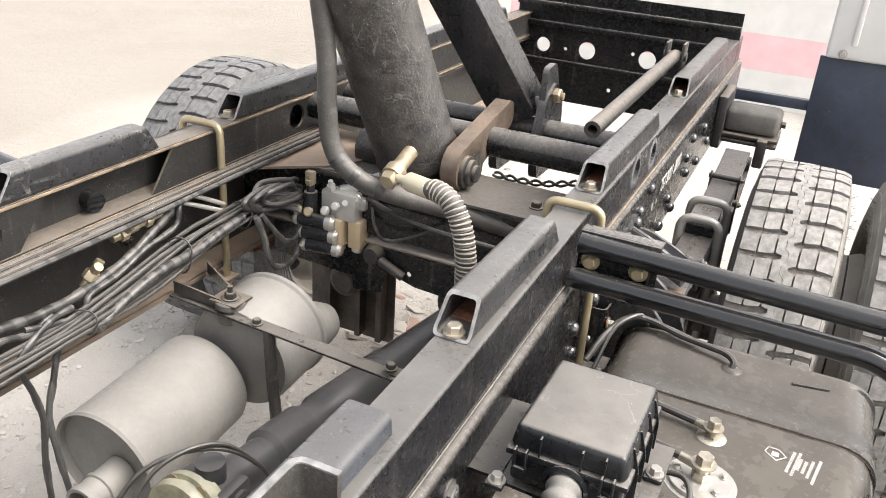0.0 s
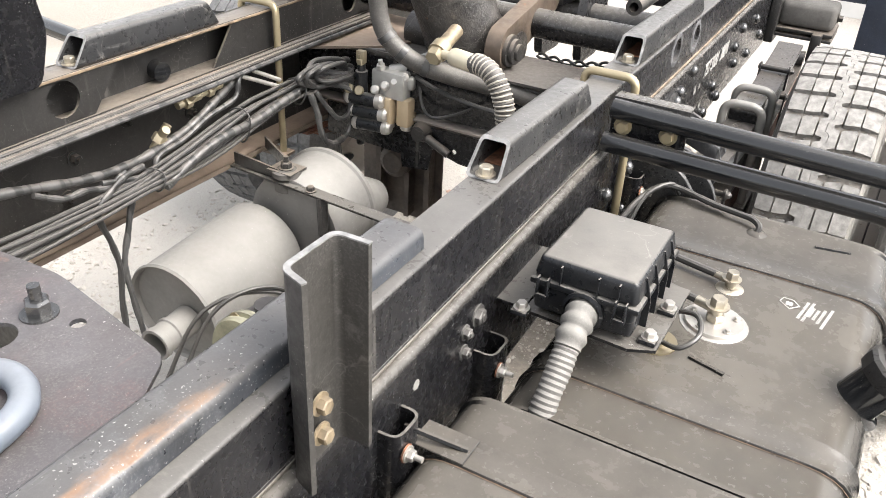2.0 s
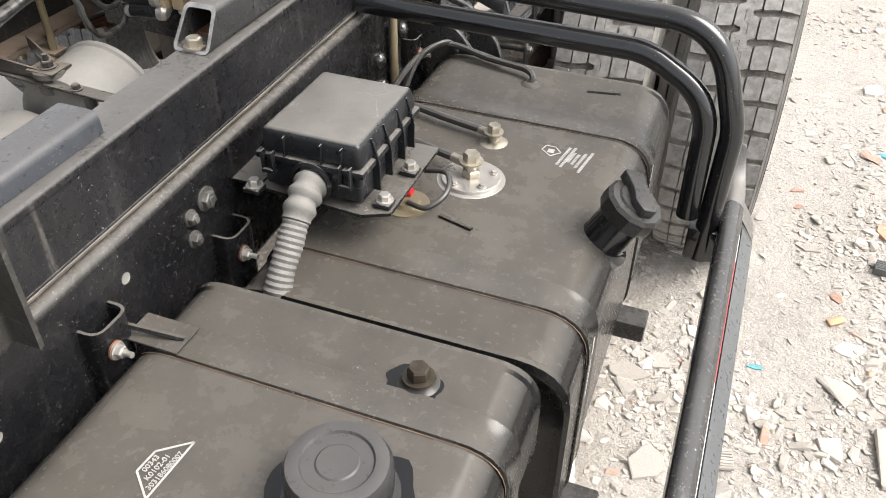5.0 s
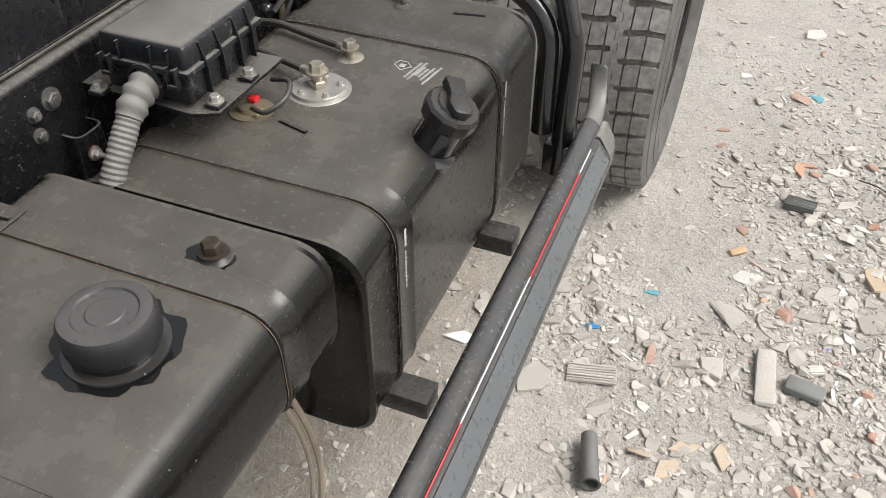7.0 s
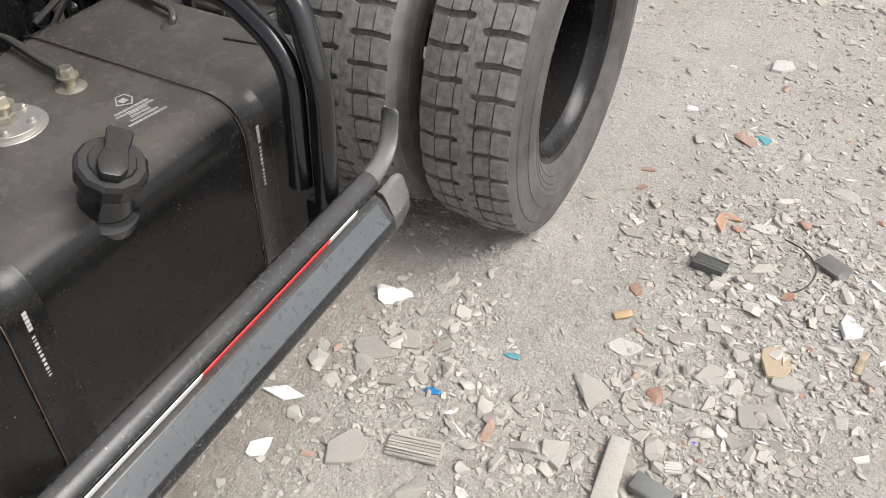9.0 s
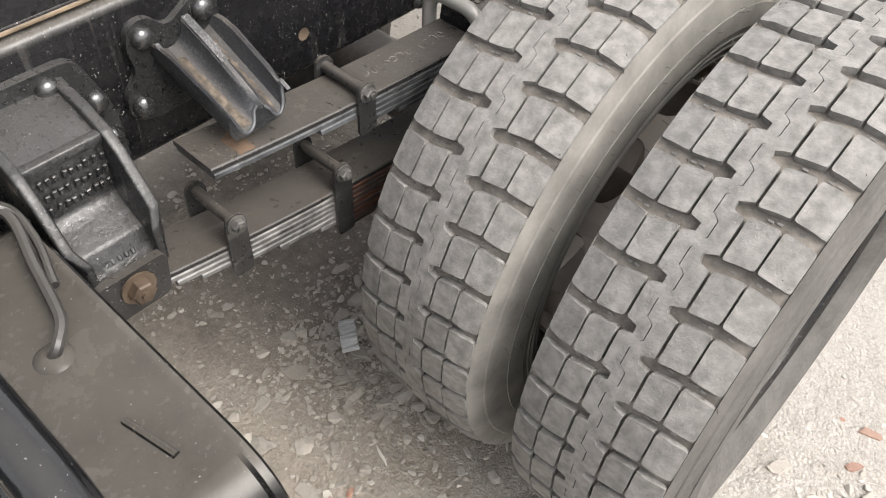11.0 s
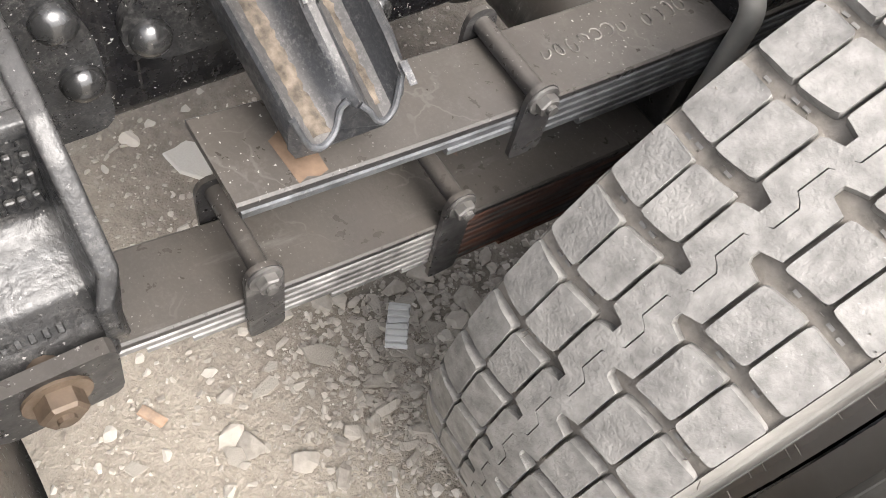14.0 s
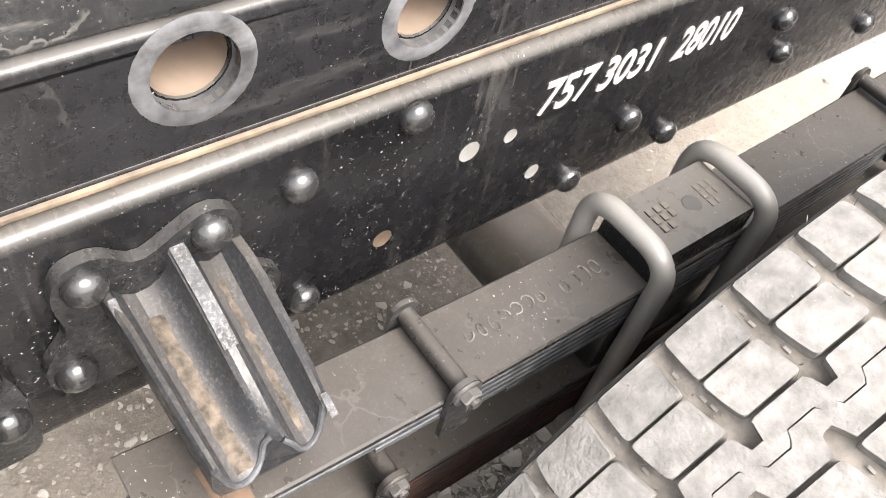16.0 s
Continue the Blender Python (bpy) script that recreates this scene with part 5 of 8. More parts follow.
def tread_mesh(bm, o, pitches=44):
    """Paired lugs with nearly axial wide grooves that end in hooks beside a centre rib with one thin Z cut a pitch."""
    st = 2 * math.pi / pitches
    R0 = R_TYRE

    def at(x, p, drop=0.0):
        a = (p + 0.713) * st
        r = crown(x) - drop
        return bm.verts.new((o[0] + x, o[1] + r * math.cos(a), o[2] + r * math.sin(a)))

    def lug(loop):
        top = [at(x, p) for x, p in loop]
        cx_, cp_ = sum(q[0] for q in loop) / len(loop), sum(q[1] for q in loop) / len(loop)
        low = [at(cx_ + (x - cx_) * 1.05, cp_ + (p - cp_) * 1.04, GROOVE_IN + 0.001) for x, p in loop]
        k = len(loop)
        bm.faces.new(top)
        for i in range(k):
            bm.faces.new((top[i], low[i], low[(i + 1) % k], top[(i + 1) % k]))

    def bar(xa, xb, pa, pb):
        hi = [at(x, p, 0.0095) for x, p in ((xa, pa), (xb, pa), (xb, pb), (xa, pb))]
        lo = [at(x, p, 0.0135) for x, p in ((xa, pa), (xb, pa), (xb, pb), (xa, pb))]
        bm.faces.new(hi)
        for k in range(4):
            bm.faces.new((hi[k], lo[k], lo[(k + 1) % 4], hi[(k + 1) % 4]))

    def mid(u):
        """Middle of a groove, in pitches, at u metres from the centre line."""
        stops = ((0.012, 0.43), (0.030, 0.44), (0.046, 0.49), (0.066, 0.525), (0.085, 0.52), (0.11, 0.50))
        for (ua, pa), (ub, pb) in zip(stops, stops[1:]):
            if u <= ub:
                return pa + (pb - pa) * max(0.0, u - ua) / (ub - ua)
        return stops[-1][1]

    def side(s, u, p):
        return (s * u, p) if s < 0 else (s * u, 1.24 - p)

    def rounded(pts, r=0.0042):
        return [(x, q / (st * R0)) for x, q in round_loop([(x, p * st * R0) for x, p in pts], r, 2)]
    half = 0.112
    for i in range(pitches):
        for s in (-1, 1):
            for ua, ub in ((0.0695, 0.1085), (0.0300, 0.0662)):
                um = (ua + ub) / 2
                low = [side(s, u, i + mid(u) + half) for u in (ua, um, ub)]
                hig = [side(s, u, i + 1 + mid(u) - half) for u in (ub, um, ua)]
                lug(rounded(low + hig))
            for ua in ((0.046, 0.056, 0.081) if (i + s) % 2 else (0.044, 0.074, 0.085)):
                q = mid(ua) + random.uniform(-0.02, 0.02)
                (xa, pa), (xb, pb) = side(s, ua, i + q - 0.020), side(s, ua + 0.0062, i + q + 0.020)
                bar(xa, xb, pa, pb)
    fine = 20

    def zcut(q):
        """The x of the thin cut and whether it is open, q pitches along."""
        q = (q - 0.74) % 1.0
        if q > 0.80:
            return (-0.0005, False)
        return (-0.0055 if q < 0.36 else 0.0045 if q > 0.44 else -0.0055 + 0.010 * (q - 0.36) / 0.08, True)
    rows = {0: [], 1: []}
    for k in range(pitches * fine):
        p = k / fine
        edge = {}
        for s in (-1, 1):
            c = mid(0.015) if s < 0 else 1.24 - mid(0.015)
            d = abs((p - c + 0.5) % 1.0 - 0.5)
            edge[s] = s * (0.0258 - 0.0155 * max(0.0, min(1.0, (0.135 - d) / 0.05)))
        xz, cut = zcut(p)
        w = 0.0006 if cut else 0.0
        xz = max(edge[-1] + 0.002, min(edge[1] - 0.002, xz))
        for key, xa, xb in ((0, edge[-1], xz - w), (1, xz + w, edge[1])):
            rows[key].append((at(xa, p, GROOVE_IN), at(xa, p), at(xb, p), at(xb, p, GROOVE_IN if key else 0.008)))
    for row in rows.values():
        for a, b in zip(row, row[1:] + row[:1]):
            for k in range(3):
                bm.faces.new((a[k], a[k + 1], b[k + 1], b[k]))


def vent_hairs(bm, o, side_x, n=330):
    """Fine rubber hairs left by the mould, in the grooves and on the shoulders."""
    random.seed(77)
    for _ in range(n):
        a = random.uniform(0.35, 1.0) * math.pi
        if random.random() < 0.88:
            x, r = random.choice((-1, 1)) * random.uniform(0.03, 0.112), R_TYRE - 0.014
            d = Vector((random.uniform(-0.4, 0.4), math.cos(a), math.sin(a)))
        else:
            x, r = side_x * random.uniform(0.121, 0.132), R_TYRE - random.uniform(0.05, 0.12)
            d = Vector((side_x, 0.5 * math.cos(a), 0.5 * math.sin(a)))
        p = Vector((o[0] + x, o[1] + r * math.cos(a), o[2] + r * math.sin(a)))
        cyl(bm, p, p + d.normalized() * random.uniform(0.007, 0.012), 0.0005, 4, caps=False)


def build_wheel(xc, outer):
    """A dual wheel; an outer one has its dish turned inwards."""
    o = (xc, WHEEL_Y, AXLE_Z)
    w = thing("wheel", (xc, WHEEL_Y, 0.0), "dusty worn truck tyre with block tread on a black steel rim" if outer else "dusty inner twin truck tyre with block tread", "truck wheel", "rear wheels")
    bm = bmesh.new()
    R = R_TYRE - GROOVE_IN
    band = [(R - 0.002, -0.1085), (R - 0.0005, -0.085), (R, -0.05), (R + 0.0005, 0.0), (R, 0.05), (R - 0.0005, 0.085), (R - 0.002, 0.1085)]
    half = [(R - 0.002, 0.1085), (R_TYRE - 0.0115, 0.1095), (R_TYRE - 0.026, 0.1135), (R_TYRE - 0.040, 0.1165), (R_TYRE - 0.0425, 0.1190), (R_TYRE - 0.060, 0.1215), (R_TYRE - 0.063, 0.1212), (R_TYRE - 0.085, 0.1255), (R_TYRE - 0.0855, 0.1270), (R_TYRE - 0.12, 0.1285),
            (R_TYRE - 0.123, 0.1265), (R_TYRE - 0.132, 0.1255), (R_TYRE - 0.134, 0.1270), (R_TYRE - 0.145, 0.123), (R_TYRE - 0.148, 0.1245), (R_TYRE - 0.165, 0.117), (R_TYRE - 0.168, 0.118), (R_TYRE - 0.185, 0.104), (R_TYRE - 0.192, 0.098), (R_TYRE - 0.20, 0.078)]
    revolve(bm, o, (1, 0, 0), half, 96)
    tyre = part("tyre", bm, M_RUBBER if outer else M_DUSTRUB, w, "dusty black tyre sidewall with moulded rings", 30)
    bm = bmesh.new()
    revolve(bm, o, (1, 0, 0), [(r, -h) for r, h in half[::-1]], 96)
    part("inner_sidewall", bm, M_DUSTRUB if outer else M_RUBBER, tyre, "thickly dusted inner sidewall" if outer else "", 30)
    bm = bmesh.new()
    revolve(bm, o, (1, 0, 0), band, 96)
    part("tread_floor", bm, M_GROOVE, tyre, "dusty floor of the tread grooves", 40)
    bm = bmesh.new()
    tread_mesh(bm, o)
    part("tread", bm, M_TREAD, tyre, "dust-grey tread blocks", 30)
    bm = bmesh.new()
    vent_hairs(bm, o, 1 if not outer else -1)
    tagged(part("vent_hairs", bm, M_GROOVE, tyre, "fine rubber hairs left from moulding"), kind="stuff")
    s = 1 if outer else -1
    bm = bmesh.new()
    rr = R_TYRE - 0.200
    rim = [(rr + 0.012, 0.098), (rr + 0.014, 0.088), (rr, 0.080), (rr - 0.004, 0.060), (rr - 0.018, 0.045), (rr - 0.022, -0.045), (rr - 0.004, -0.062), (rr, -0.082), (rr + 0.014, -0.088), (rr + 0.012, -0.098),
           (rr - 0.006, -0.088), (rr - 0.030, -0.05), (rr - 0.030, 0.045), (rr - 0.012, 0.062), (rr - 0.006, 0.088)]
    revolve(bm, o, (s, 0, 0), rim, 64, close=True)
    rimo = part("rim", bm, M_RIM if outer else M_RIMIN, w, "black steel rim")
    bm = bmesh.new()
    hx = xc - 0.146 if outer else xc + 0.146
    plate(bm, ring2d(WHEEL_Y, AXLE_Z, rr - 0.028, n=48), [ring2d(WHEEL_Y, AXLE_Z, 0.11, n=24)], "x", hx - 0.006, hx + 0.006)
    part("disc", bm, M_RIM if outer else M_RIMIN, rimo, "flat wheel disc")
    bm = bmesh.new()
    sd = -1 if outer else 1
    for k in range(10):
        n0 = len(bm.verts)
        lo, hi = k * math.pi / 5, (k + 1) * math.pi / 5
        edge = [(lo + (hi - lo) * j / 8, 0.05) for j in range(8)] + [(hi, 0.05 + 0.02 * j) for j in range(5)] + [(hi - (hi - lo) * j / 8, 0.152) for j in range(8)] + [(lo, 0.152 - 0.02 * j) for j in range(5)]
        plate(bm, edge, [ring2d((lo + hi) / 2, 0.100, 0.215, 0.031, 22)], "z", 0.0, 0.006)
        bm.verts.ensure_lookup_table()
        for v in list(bm.verts)[n0:]:
            a, h, t = v.co
            r = rr - 0.020 - 0.012 * (h > 0.12) * (h - 0.12) / 0.03 - t
            v.co = (o[0] + sd * h, o[1] + r * math.cos(a), o[2] + r * math.sin(a))
    bmesh.ops.remove_doubles(bm, verts=bm.verts, dist=0.0004)
    part("dish", bm, M_RIM if outer else M_RIMIN, rimo, "wheel dish with oval hand holes", 40)
    if outer:
        bm = bmesh.new()
        revolve(bm, o, (1, 0, 0), ((0.115, -0.14), (0.112, -0.05), (0.09, -0.03), (0.085, 0.0), (0.07, 0.01), (0, 0.01)), 28)
        part("hub", bm, M_RIM, w)
        bm = bmesh.new()
        revolve(bm, o, (1, 0, 0), ((rr - 0.016, -0.062), (rr - 0.016, -0.120), (rr - 0.028, -0.150)), 64)
        part("dish_back", bm, M_RIMIN, rimo, "dust-caked back of the wheel dish", 40)
    return w


w_out = build_wheel(0.690, True)
w_in = build_wheel(0.383, False)
# far tyres take a darker grey rubber than the near ones
M_FARTREAD = surface("darker_grey_tread_rubber", (0.115, 0.115, 0.115), 0.85, vary=0.3, bump=0.6, grain=230, patch=60, scuff=0.3)
for wheel, dist in ((w_in, 0.383), (w_out, 0.690)):
    far_wheel = copy_thing(wheel, pose(2 * XC - dist, WHEEL_Y, 0.0, 0, 0, 180))
    for ob in far_wheel.children_recursive:
        if ob.name.split(".")[0] in ("tread", "tread_floor", "tyre", "inner_sidewall"):
            ob.data = ob.data.copy()
            ob.data.materials[0] = M_FARTREAD
axle = thing("rear_axle", (XC, AXLE_Y, 0.3), "dusty black rear axle housing between the wheels", "axle")
bm = bmesh.new()
cyl(bm, (2 * XC - 0.55, AXLE_Y, AXLE_Z), (0.55, AXLE_Y, AXLE_Z), 0.07, 20)
revolve(bm, (XC, AXLE_Y + 0.02, AXLE_Z), (0, 1, 0), [(0.0, -0.20), (0.08, -0.2), (0.13, -0.15), (0.18, -0.05), (0.185, 0.05), (0.14, 0.12), (0, 0.15)], 28)
part("housing", bm, M_DUSTY, axle)
bm = bmesh.new()
revolve(bm, (XC, AXLE_Y - 0.40, 0.50), (0, 1, 0), [(0.0, 0.0), (0.075, 0.0), (0.075, 0.03), (0.05, 0.05), (0.06, 0.2), (0, 0.2)], 24)
part("pinion_nose", bm, M_DUSTY, axle)

# ---- leaf spring, near side ----
SX0, SX1 = 0.117, 0.197


def leaf(bm, y0, y1, top, t=0.0092, x0=SX0, x1=SX1, n=22, drop=0.0):
    last = None
    for i in range(n + 1):
        y = y0 + (y1 - y0) * i / n
        z = top(y) - drop
        lp = [(x0, z - t + 0.0015), (x0, z - 0.002), (x0 + 0.002, z), (x1 - 0.002, z), (x1, z - 0.002), (x1, z - t + 0.0015), (x1 - 0.002, z - t), (x0 + 0.002, z - t)]
        cur = [bm.verts.new((x, y, zz)) for x, zz in lp]
        if last:
            for k in range(8):
                bm.faces.new((last[k], last[(k + 1) % 8], cur[(k + 1) % 8], cur[k]))
        else:
            bm.faces.new(cur[::-1])
        last = cur
    bm.faces.new(last)


help_top = lambda y: 0.755 + 0.0395 * ((y - 1.405) / 0.59) ** 2
main_top = lambda y: 0.611 + 0.050 * ((y - 1.405) / 0.60) ** 2


def build_spring():
    sp = thing("leaf_spring", (0.164, AXLE_Y, 0.60), "stack of black steel spring leaves with clamps and U-bolts", "leaf spring", "rear springs")
    for i, (h0, h1) in enumerate(((0.609, 0.600), (0.606, 0.580), (0.437, 0.43), (0.352, 0.36), (0.340, 0.34), (0.29, 0.29))):
        bm = bmesh.new()
        leaf(bm, AXLE_Y - h0, AXLE_Y + h1, help_top, drop=0.0098 * i)
        part("helper_leaf", bm, M_SPRING if i == 0 else M_HELPEDGE, sp, "upper helper leaf" if i == 0 else "")
    for i, h in enumerate((0.745, 0.725, 0.69, 0.655, 0.60, 0.53, 0.455, 0.425, 0.40, 0.33)):
        bm = bmesh.new()
        leaf(bm, AXLE_Y - h, AXLE_Y + h, main_top, drop=0.0098 * i)
        part("main_leaf", bm, M_SPRING if i == 0 else M_LEAFEDGE, sp, "long main leaf" if i == 0 else "")
    # spacer between the two stacks and packing block over the axle
    bm = bmesh.new()
    box(bm, SX0 + 0.002, SX1 - 0.002, 1.27, 1.46, 0.612, 0.700, 0.006)
    part("spacer_block", bm, M_SPRING, sp, "black spacer block between the leaf stacks")
    bm = bmesh.new()
    prism(bm, round_loop([(1.292, 0.750), (1.440, 0.750), (1.436, 0.794), (1.298, 0.792)], 0.012, 4), "x", SX0 + 0.003, SX1 - 0.003)
    block = part("packing_block", bm, M_FRAME, sp, "black packing block between the U-bolts")
    for k in range(3):
        for j in range(3 - (k == 2)):
            for yy, w in ((1.322 + k * 0.011, 0.006), (1.392 + k * 0.009, 0.005)):
                bm = bmesh.new()
                box(bm, 0.142 + j * 0.011, 0.150 + j * 0.011, yy, yy + w, 0.7922, 0.7942)
                part("cast_mark", bm, M_DUSTY, block)
    # no hole is cut: a black disc paints the hole's shade
    bm = bmesh.new()
    revolve(bm, (0.158, 1.375, 0.7915), (0, 0, 1), ((0.011, 0.0015), (0.010, 0.0022), (0.009, 0.0022), (0.0, 0.0018)), 16)
    part("centre_hole", bm, M_WIRE, block, "dark disc painted as the shaded centre bolt hole")
    for y in (1.285, 1.440):
        bm = bmesh.new()
        sweep(bm, bend_path([(SX0 - 0.012, y, 0.42), (SX0 - 0.012, y, 0.806), (SX1 + 0.012, y, 0.806), (SX1 + 0.012, y, 0.42)], 0.036, 8), 0.0115, 16)
        part("u_bolt", bm, M_UBOLT, sp, "dull grey steel U-bolt")
    bm = bmesh.new()
    box(bm, SX0 - 0.03, SX1 + 0.03, 1.25, 1.48, 0.49, 0.525, 0.008)
    part("axle_seat", bm, M_DUSTY, sp)
    # rebound clamps
    for y, top, depth, lift in ((1.058, help_top, 0.058, 0.0), (1.005, main_top, 0.10, 0.022), (0.820, main_top, 0.072, 0.026), (1.75, help_top, 0.05, 0.0), (1.83, main_top, 0.08, 0.022)):
        z = top(y) + lift
        clamps = []
        for x in (SX0 - 0.006, SX1 + 0.001):
            clamp = bmesh.new()
            prism(clamp, round_loop([(y - 0.016, z - depth - 0.4 * lift), (y + 0.016, z - depth - 0.4 * lift), (y + 0.016, z + 0.016), (y + 0.006, z + 0.028), (y - 0.010, z + 0.028), (y - 0.016, z + 0.016)], 0.007, 2), "x", x, x + 0.005)
            clamps.append(part("rebound_clamp", clamp, M_SPRING, sp, "folded black rebound clamp"))
        cl = clamps[1]
        bm = bmesh.new()
        cyl(bm, (SX0 - 0.010, y, z + 0.012), (SX1 + 0.008, y, z + 0.012), 0.0085, 14)
        part("spacer_tube", bm, M_SPRING, cl)
        bolt(cl, (SX1 + 0.006, y, z + 0.012), (1, 0, 0), 0.017, 0.008, M_NUT, "nut", "dull steel nut", 0.014)
    for yy in (AXLE_Y - 0.745, AXLE_Y + 0.745):
        zz = main_top(yy) + 0.022
        bm = bmesh.new()
        revolve(bm, (SX0, yy, zz), (1, 0, 0), ((0.012, 0.0), (0.026, 0.0), (0.026, SX1 - SX0), (0.012, SX1 - SX0)), 20, close=True)
        part("spring_eye", bm, M_SPRING, sp)
    return sp


spring = build_spring()
random.seed(8)
M_CHALK = surface("chalk_mark", (0.13, 0.12, 0.108), 0.85, vary=0.7, patch=90, bump=0)
for k in range(12):
    if k == 7:
        continue
    yy = 1.10 + 0.0145 * k
    zz = help_top(yy) + 0.0006
    tall, lean, turns = random.uniform(0.006, 0.009), random.uniform(-0.3, 0.3), random.uniform(0.55, 1.15)
    ph = random.uniform(0, 6)
    pts = [(0.154 + 0.002 * math.sin(k) + tall * math.cos(ph + 6.28 * turns * i / 9), yy + 0.0042 * math.sin(ph + 6.28 * turns * i / 9) + lean * 0.006 * math.cos(6.28 * i / 9), zz - 0.0012 * (i % 9 == 0)) for i in range(10)]
    bm = bmesh.new()
    sweep(bm, smooth_path(pts, 3), 0.0009, 5)
    part("chalk_mark", bm, M_CHALK, spring, "faint chalk scrawl on the leaf")
# rust scraped bare under the stop bracket
bm = bmesh.new()
lp = [(0.196 - 0.004 * abs(math.sin(i * 1.7)) if i < 4 else 0.150 + 0.006 * math.sin(i * 2.1), 0.852 + 0.008 * i if i < 4 else 0.876 - 0.009 * (i - 4)) for i in range(8)]
top = [bm.verts.new((x, y, help_top(y) + 0.0006)) for x, y in lp]
bm.faces.new(top)
part("rust_patch", bm, M_RUSTLINE, spring, "orange rust patch scraped on the leaf end")
copy_thing(spring, pose(2 * XC - 0.164, AXLE_Y, 0.60, 0, 0, 180))

# ---- front spring hanger, a casting ----
hanger = thing("spring_hanger", (0.13, 0.66, 0.70), "heavy black cast iron spring hanger with raised cast marks", "spring hanger")


def cast_block(bm, secs):
    """Cross sections (x, list of (y, z)) joined along x."""
    rings = [[bm.verts.new((x + (p[2] if len(p) > 2 else 0), p[0], p[1])) for p in lp] for x, lp in secs]
    for a, b in zip(rings, rings[1:]):
        k = len(a)
        for i in range(k):
            bm.faces.new((a[i], a[(i + 1) % k], b[(i + 1) % k], b[i]))
    bm.faces.new(rings[0][::-1])
    bm.faces.new(rings[-1])


bm = bmesh.new()
cast_block(bm, [(0.0425, round_loop([(0.555, 0.735), (0.775, 0.735), (0.775, 0.83), (0.745, 0.915), (0.585, 0.915), (0.555, 0.83)], 0.02, 3)),
                (0.056, round_loop([(0.555, 0.735), (0.775, 0.735), (0.775, 0.83), (0.745, 0.915), (0.585, 0.915), (0.555, 0.83)], 0.02, 3))])
flange = part("flange", bm, M_CAST, hanger)


def cast_prism(name, xz, y0, y1, bev, label=""):
    bm = bmesh.new()
    prism(bm, xz, "y", y0, y1)
    bmesh.ops.recalc_face_normals(bm, faces=bm.faces)
    bmesh.ops.bevel(bm, geom=list(bm.edges), offset=bev, segments=2, affect="EDGES", profile=0.5, clamp_overlap=True)
    for v in bm.verts:
        if v.co.x > 0.195:
            v.co.y = 0.665 + (v.co.y - 0.665) * (1 - 6.5 * (v.co.x - 0.195) * (v.co.z < 0.79))
    return part(name, bm, M_CAST, hanger, label, 50)


arm = cast_prism("arm", [(0.050, 0.745), (0.050, 0.895), (0.100, 0.886), (0.144, 0.872), (0.150, 0.800), (0.163, 0.790), (0.197, 0.776), (0.207, 0.754), (0.222, 0.738), (0.222, 0.715)], 0.613, 0.716, 0.004)
for ya, yb in ((0.606, 0.619), (0.711, 0.725)):
    cast_prism("cheek", [(0.050, 0.728), (0.050, 0.902), (0.110, 0.894), (0.148, 0.881), (0.170, 0.864), (0.213, 0.808), (0.225, 0.786), (0.225, 0.752), (0.214, 0.722)], ya, yb, 0.0028, "rounded cast cheek rib")
cast_prism("lip", [(0.136, 0.869), (0.137, 0.8795), (0.1480, 0.8785), (0.1505, 0.867)], 0.615, 0.714, 0.002, "worn bright upper lip")
random.seed(5)
for k in range(3):
    for j in range(9):
        bm = bmesh.new()
        box(bm, 0, 0.004, 0, random.uniform(0.0045, 0.0065), 0, random.uniform(0.008, 0.011), 0.001, 1, pose(0.1475 + 0.0014 * k, 0.6285 + j * 0.0090, 0.848 - k * 0.018, random.uniform(-12, 12), 0, 0))
        part("cast_mark", bm, M_CAST, hanger)
for j in range(6):
    bm = bmesh.new()
    box(bm, 0, 0.004, 0, 0.005, 0, 0.008, 0.001, 1, pose(0.204 + 0.0005 * j, 0.636 + j * 0.0085, 0.752, 0, -35, 0))
    part("cast_mark", bm, M_CAST, hanger)
bm = bmesh.new()
prism(bm, round_loop([(0.618, 0.694), (0.700, 0.694), (0.706, 0.758), (0.614, 0.758)], 0.012, 3), "x", 0.224, 0.236)
part("pin_plate", bm, M_SPRING, hanger)
bm = bmesh.new()
cyl(bm, (0.09, 0.662, 0.731), (0.238, 0.662, 0.731), 0.016, 18)
hexhead(bm, (0.236, 0.662, 0.731), (1, 0, 0), 0.027, 0.014, True, 0.2)
cyl(bm, (0.236, 0.662, 0.731), (0.256, 0.662, 0.731), 0.006, 10)
part("pin", bm, M_COPPER, hanger, "rusty copper-brown pin bolt")
for y, z in ((0.575, 0.775), (0.575, 0.87), (0.759, 0.792), (0.753, 0.850), (0.705, 0.892), (0.62, 0.895)):
    rivet(hanger, y, z, 0.056, 0.0155)

# ---- helper spring stop bracket ----
stop = thing("spring_stop_bracket", (0.1, 0.91, 0.80), "ribbed black cast stop bracket riveted to the frame", "bracket")
bm = bmesh.new()
prism(bm, round_loop([(0.793, 0.795), (0.825, 0.783), (0.930, 0.785), (0.972, 0.795), (0.978, 0.825), (0.948, 0.848), (0.938, 0.880), (0.946, 0.912), (0.920, 0.930), (0.893, 0.915), (0.868, 0.900), (0.845, 0.925), (0.818, 0.922), (0.808, 0.895), (0.816, 0.855), (0.792, 0.830)], 0.016, 3), "x", 0.0425, 0.053)
part("flange", bm, M_CAST, stop)
bm = bmesh.new()


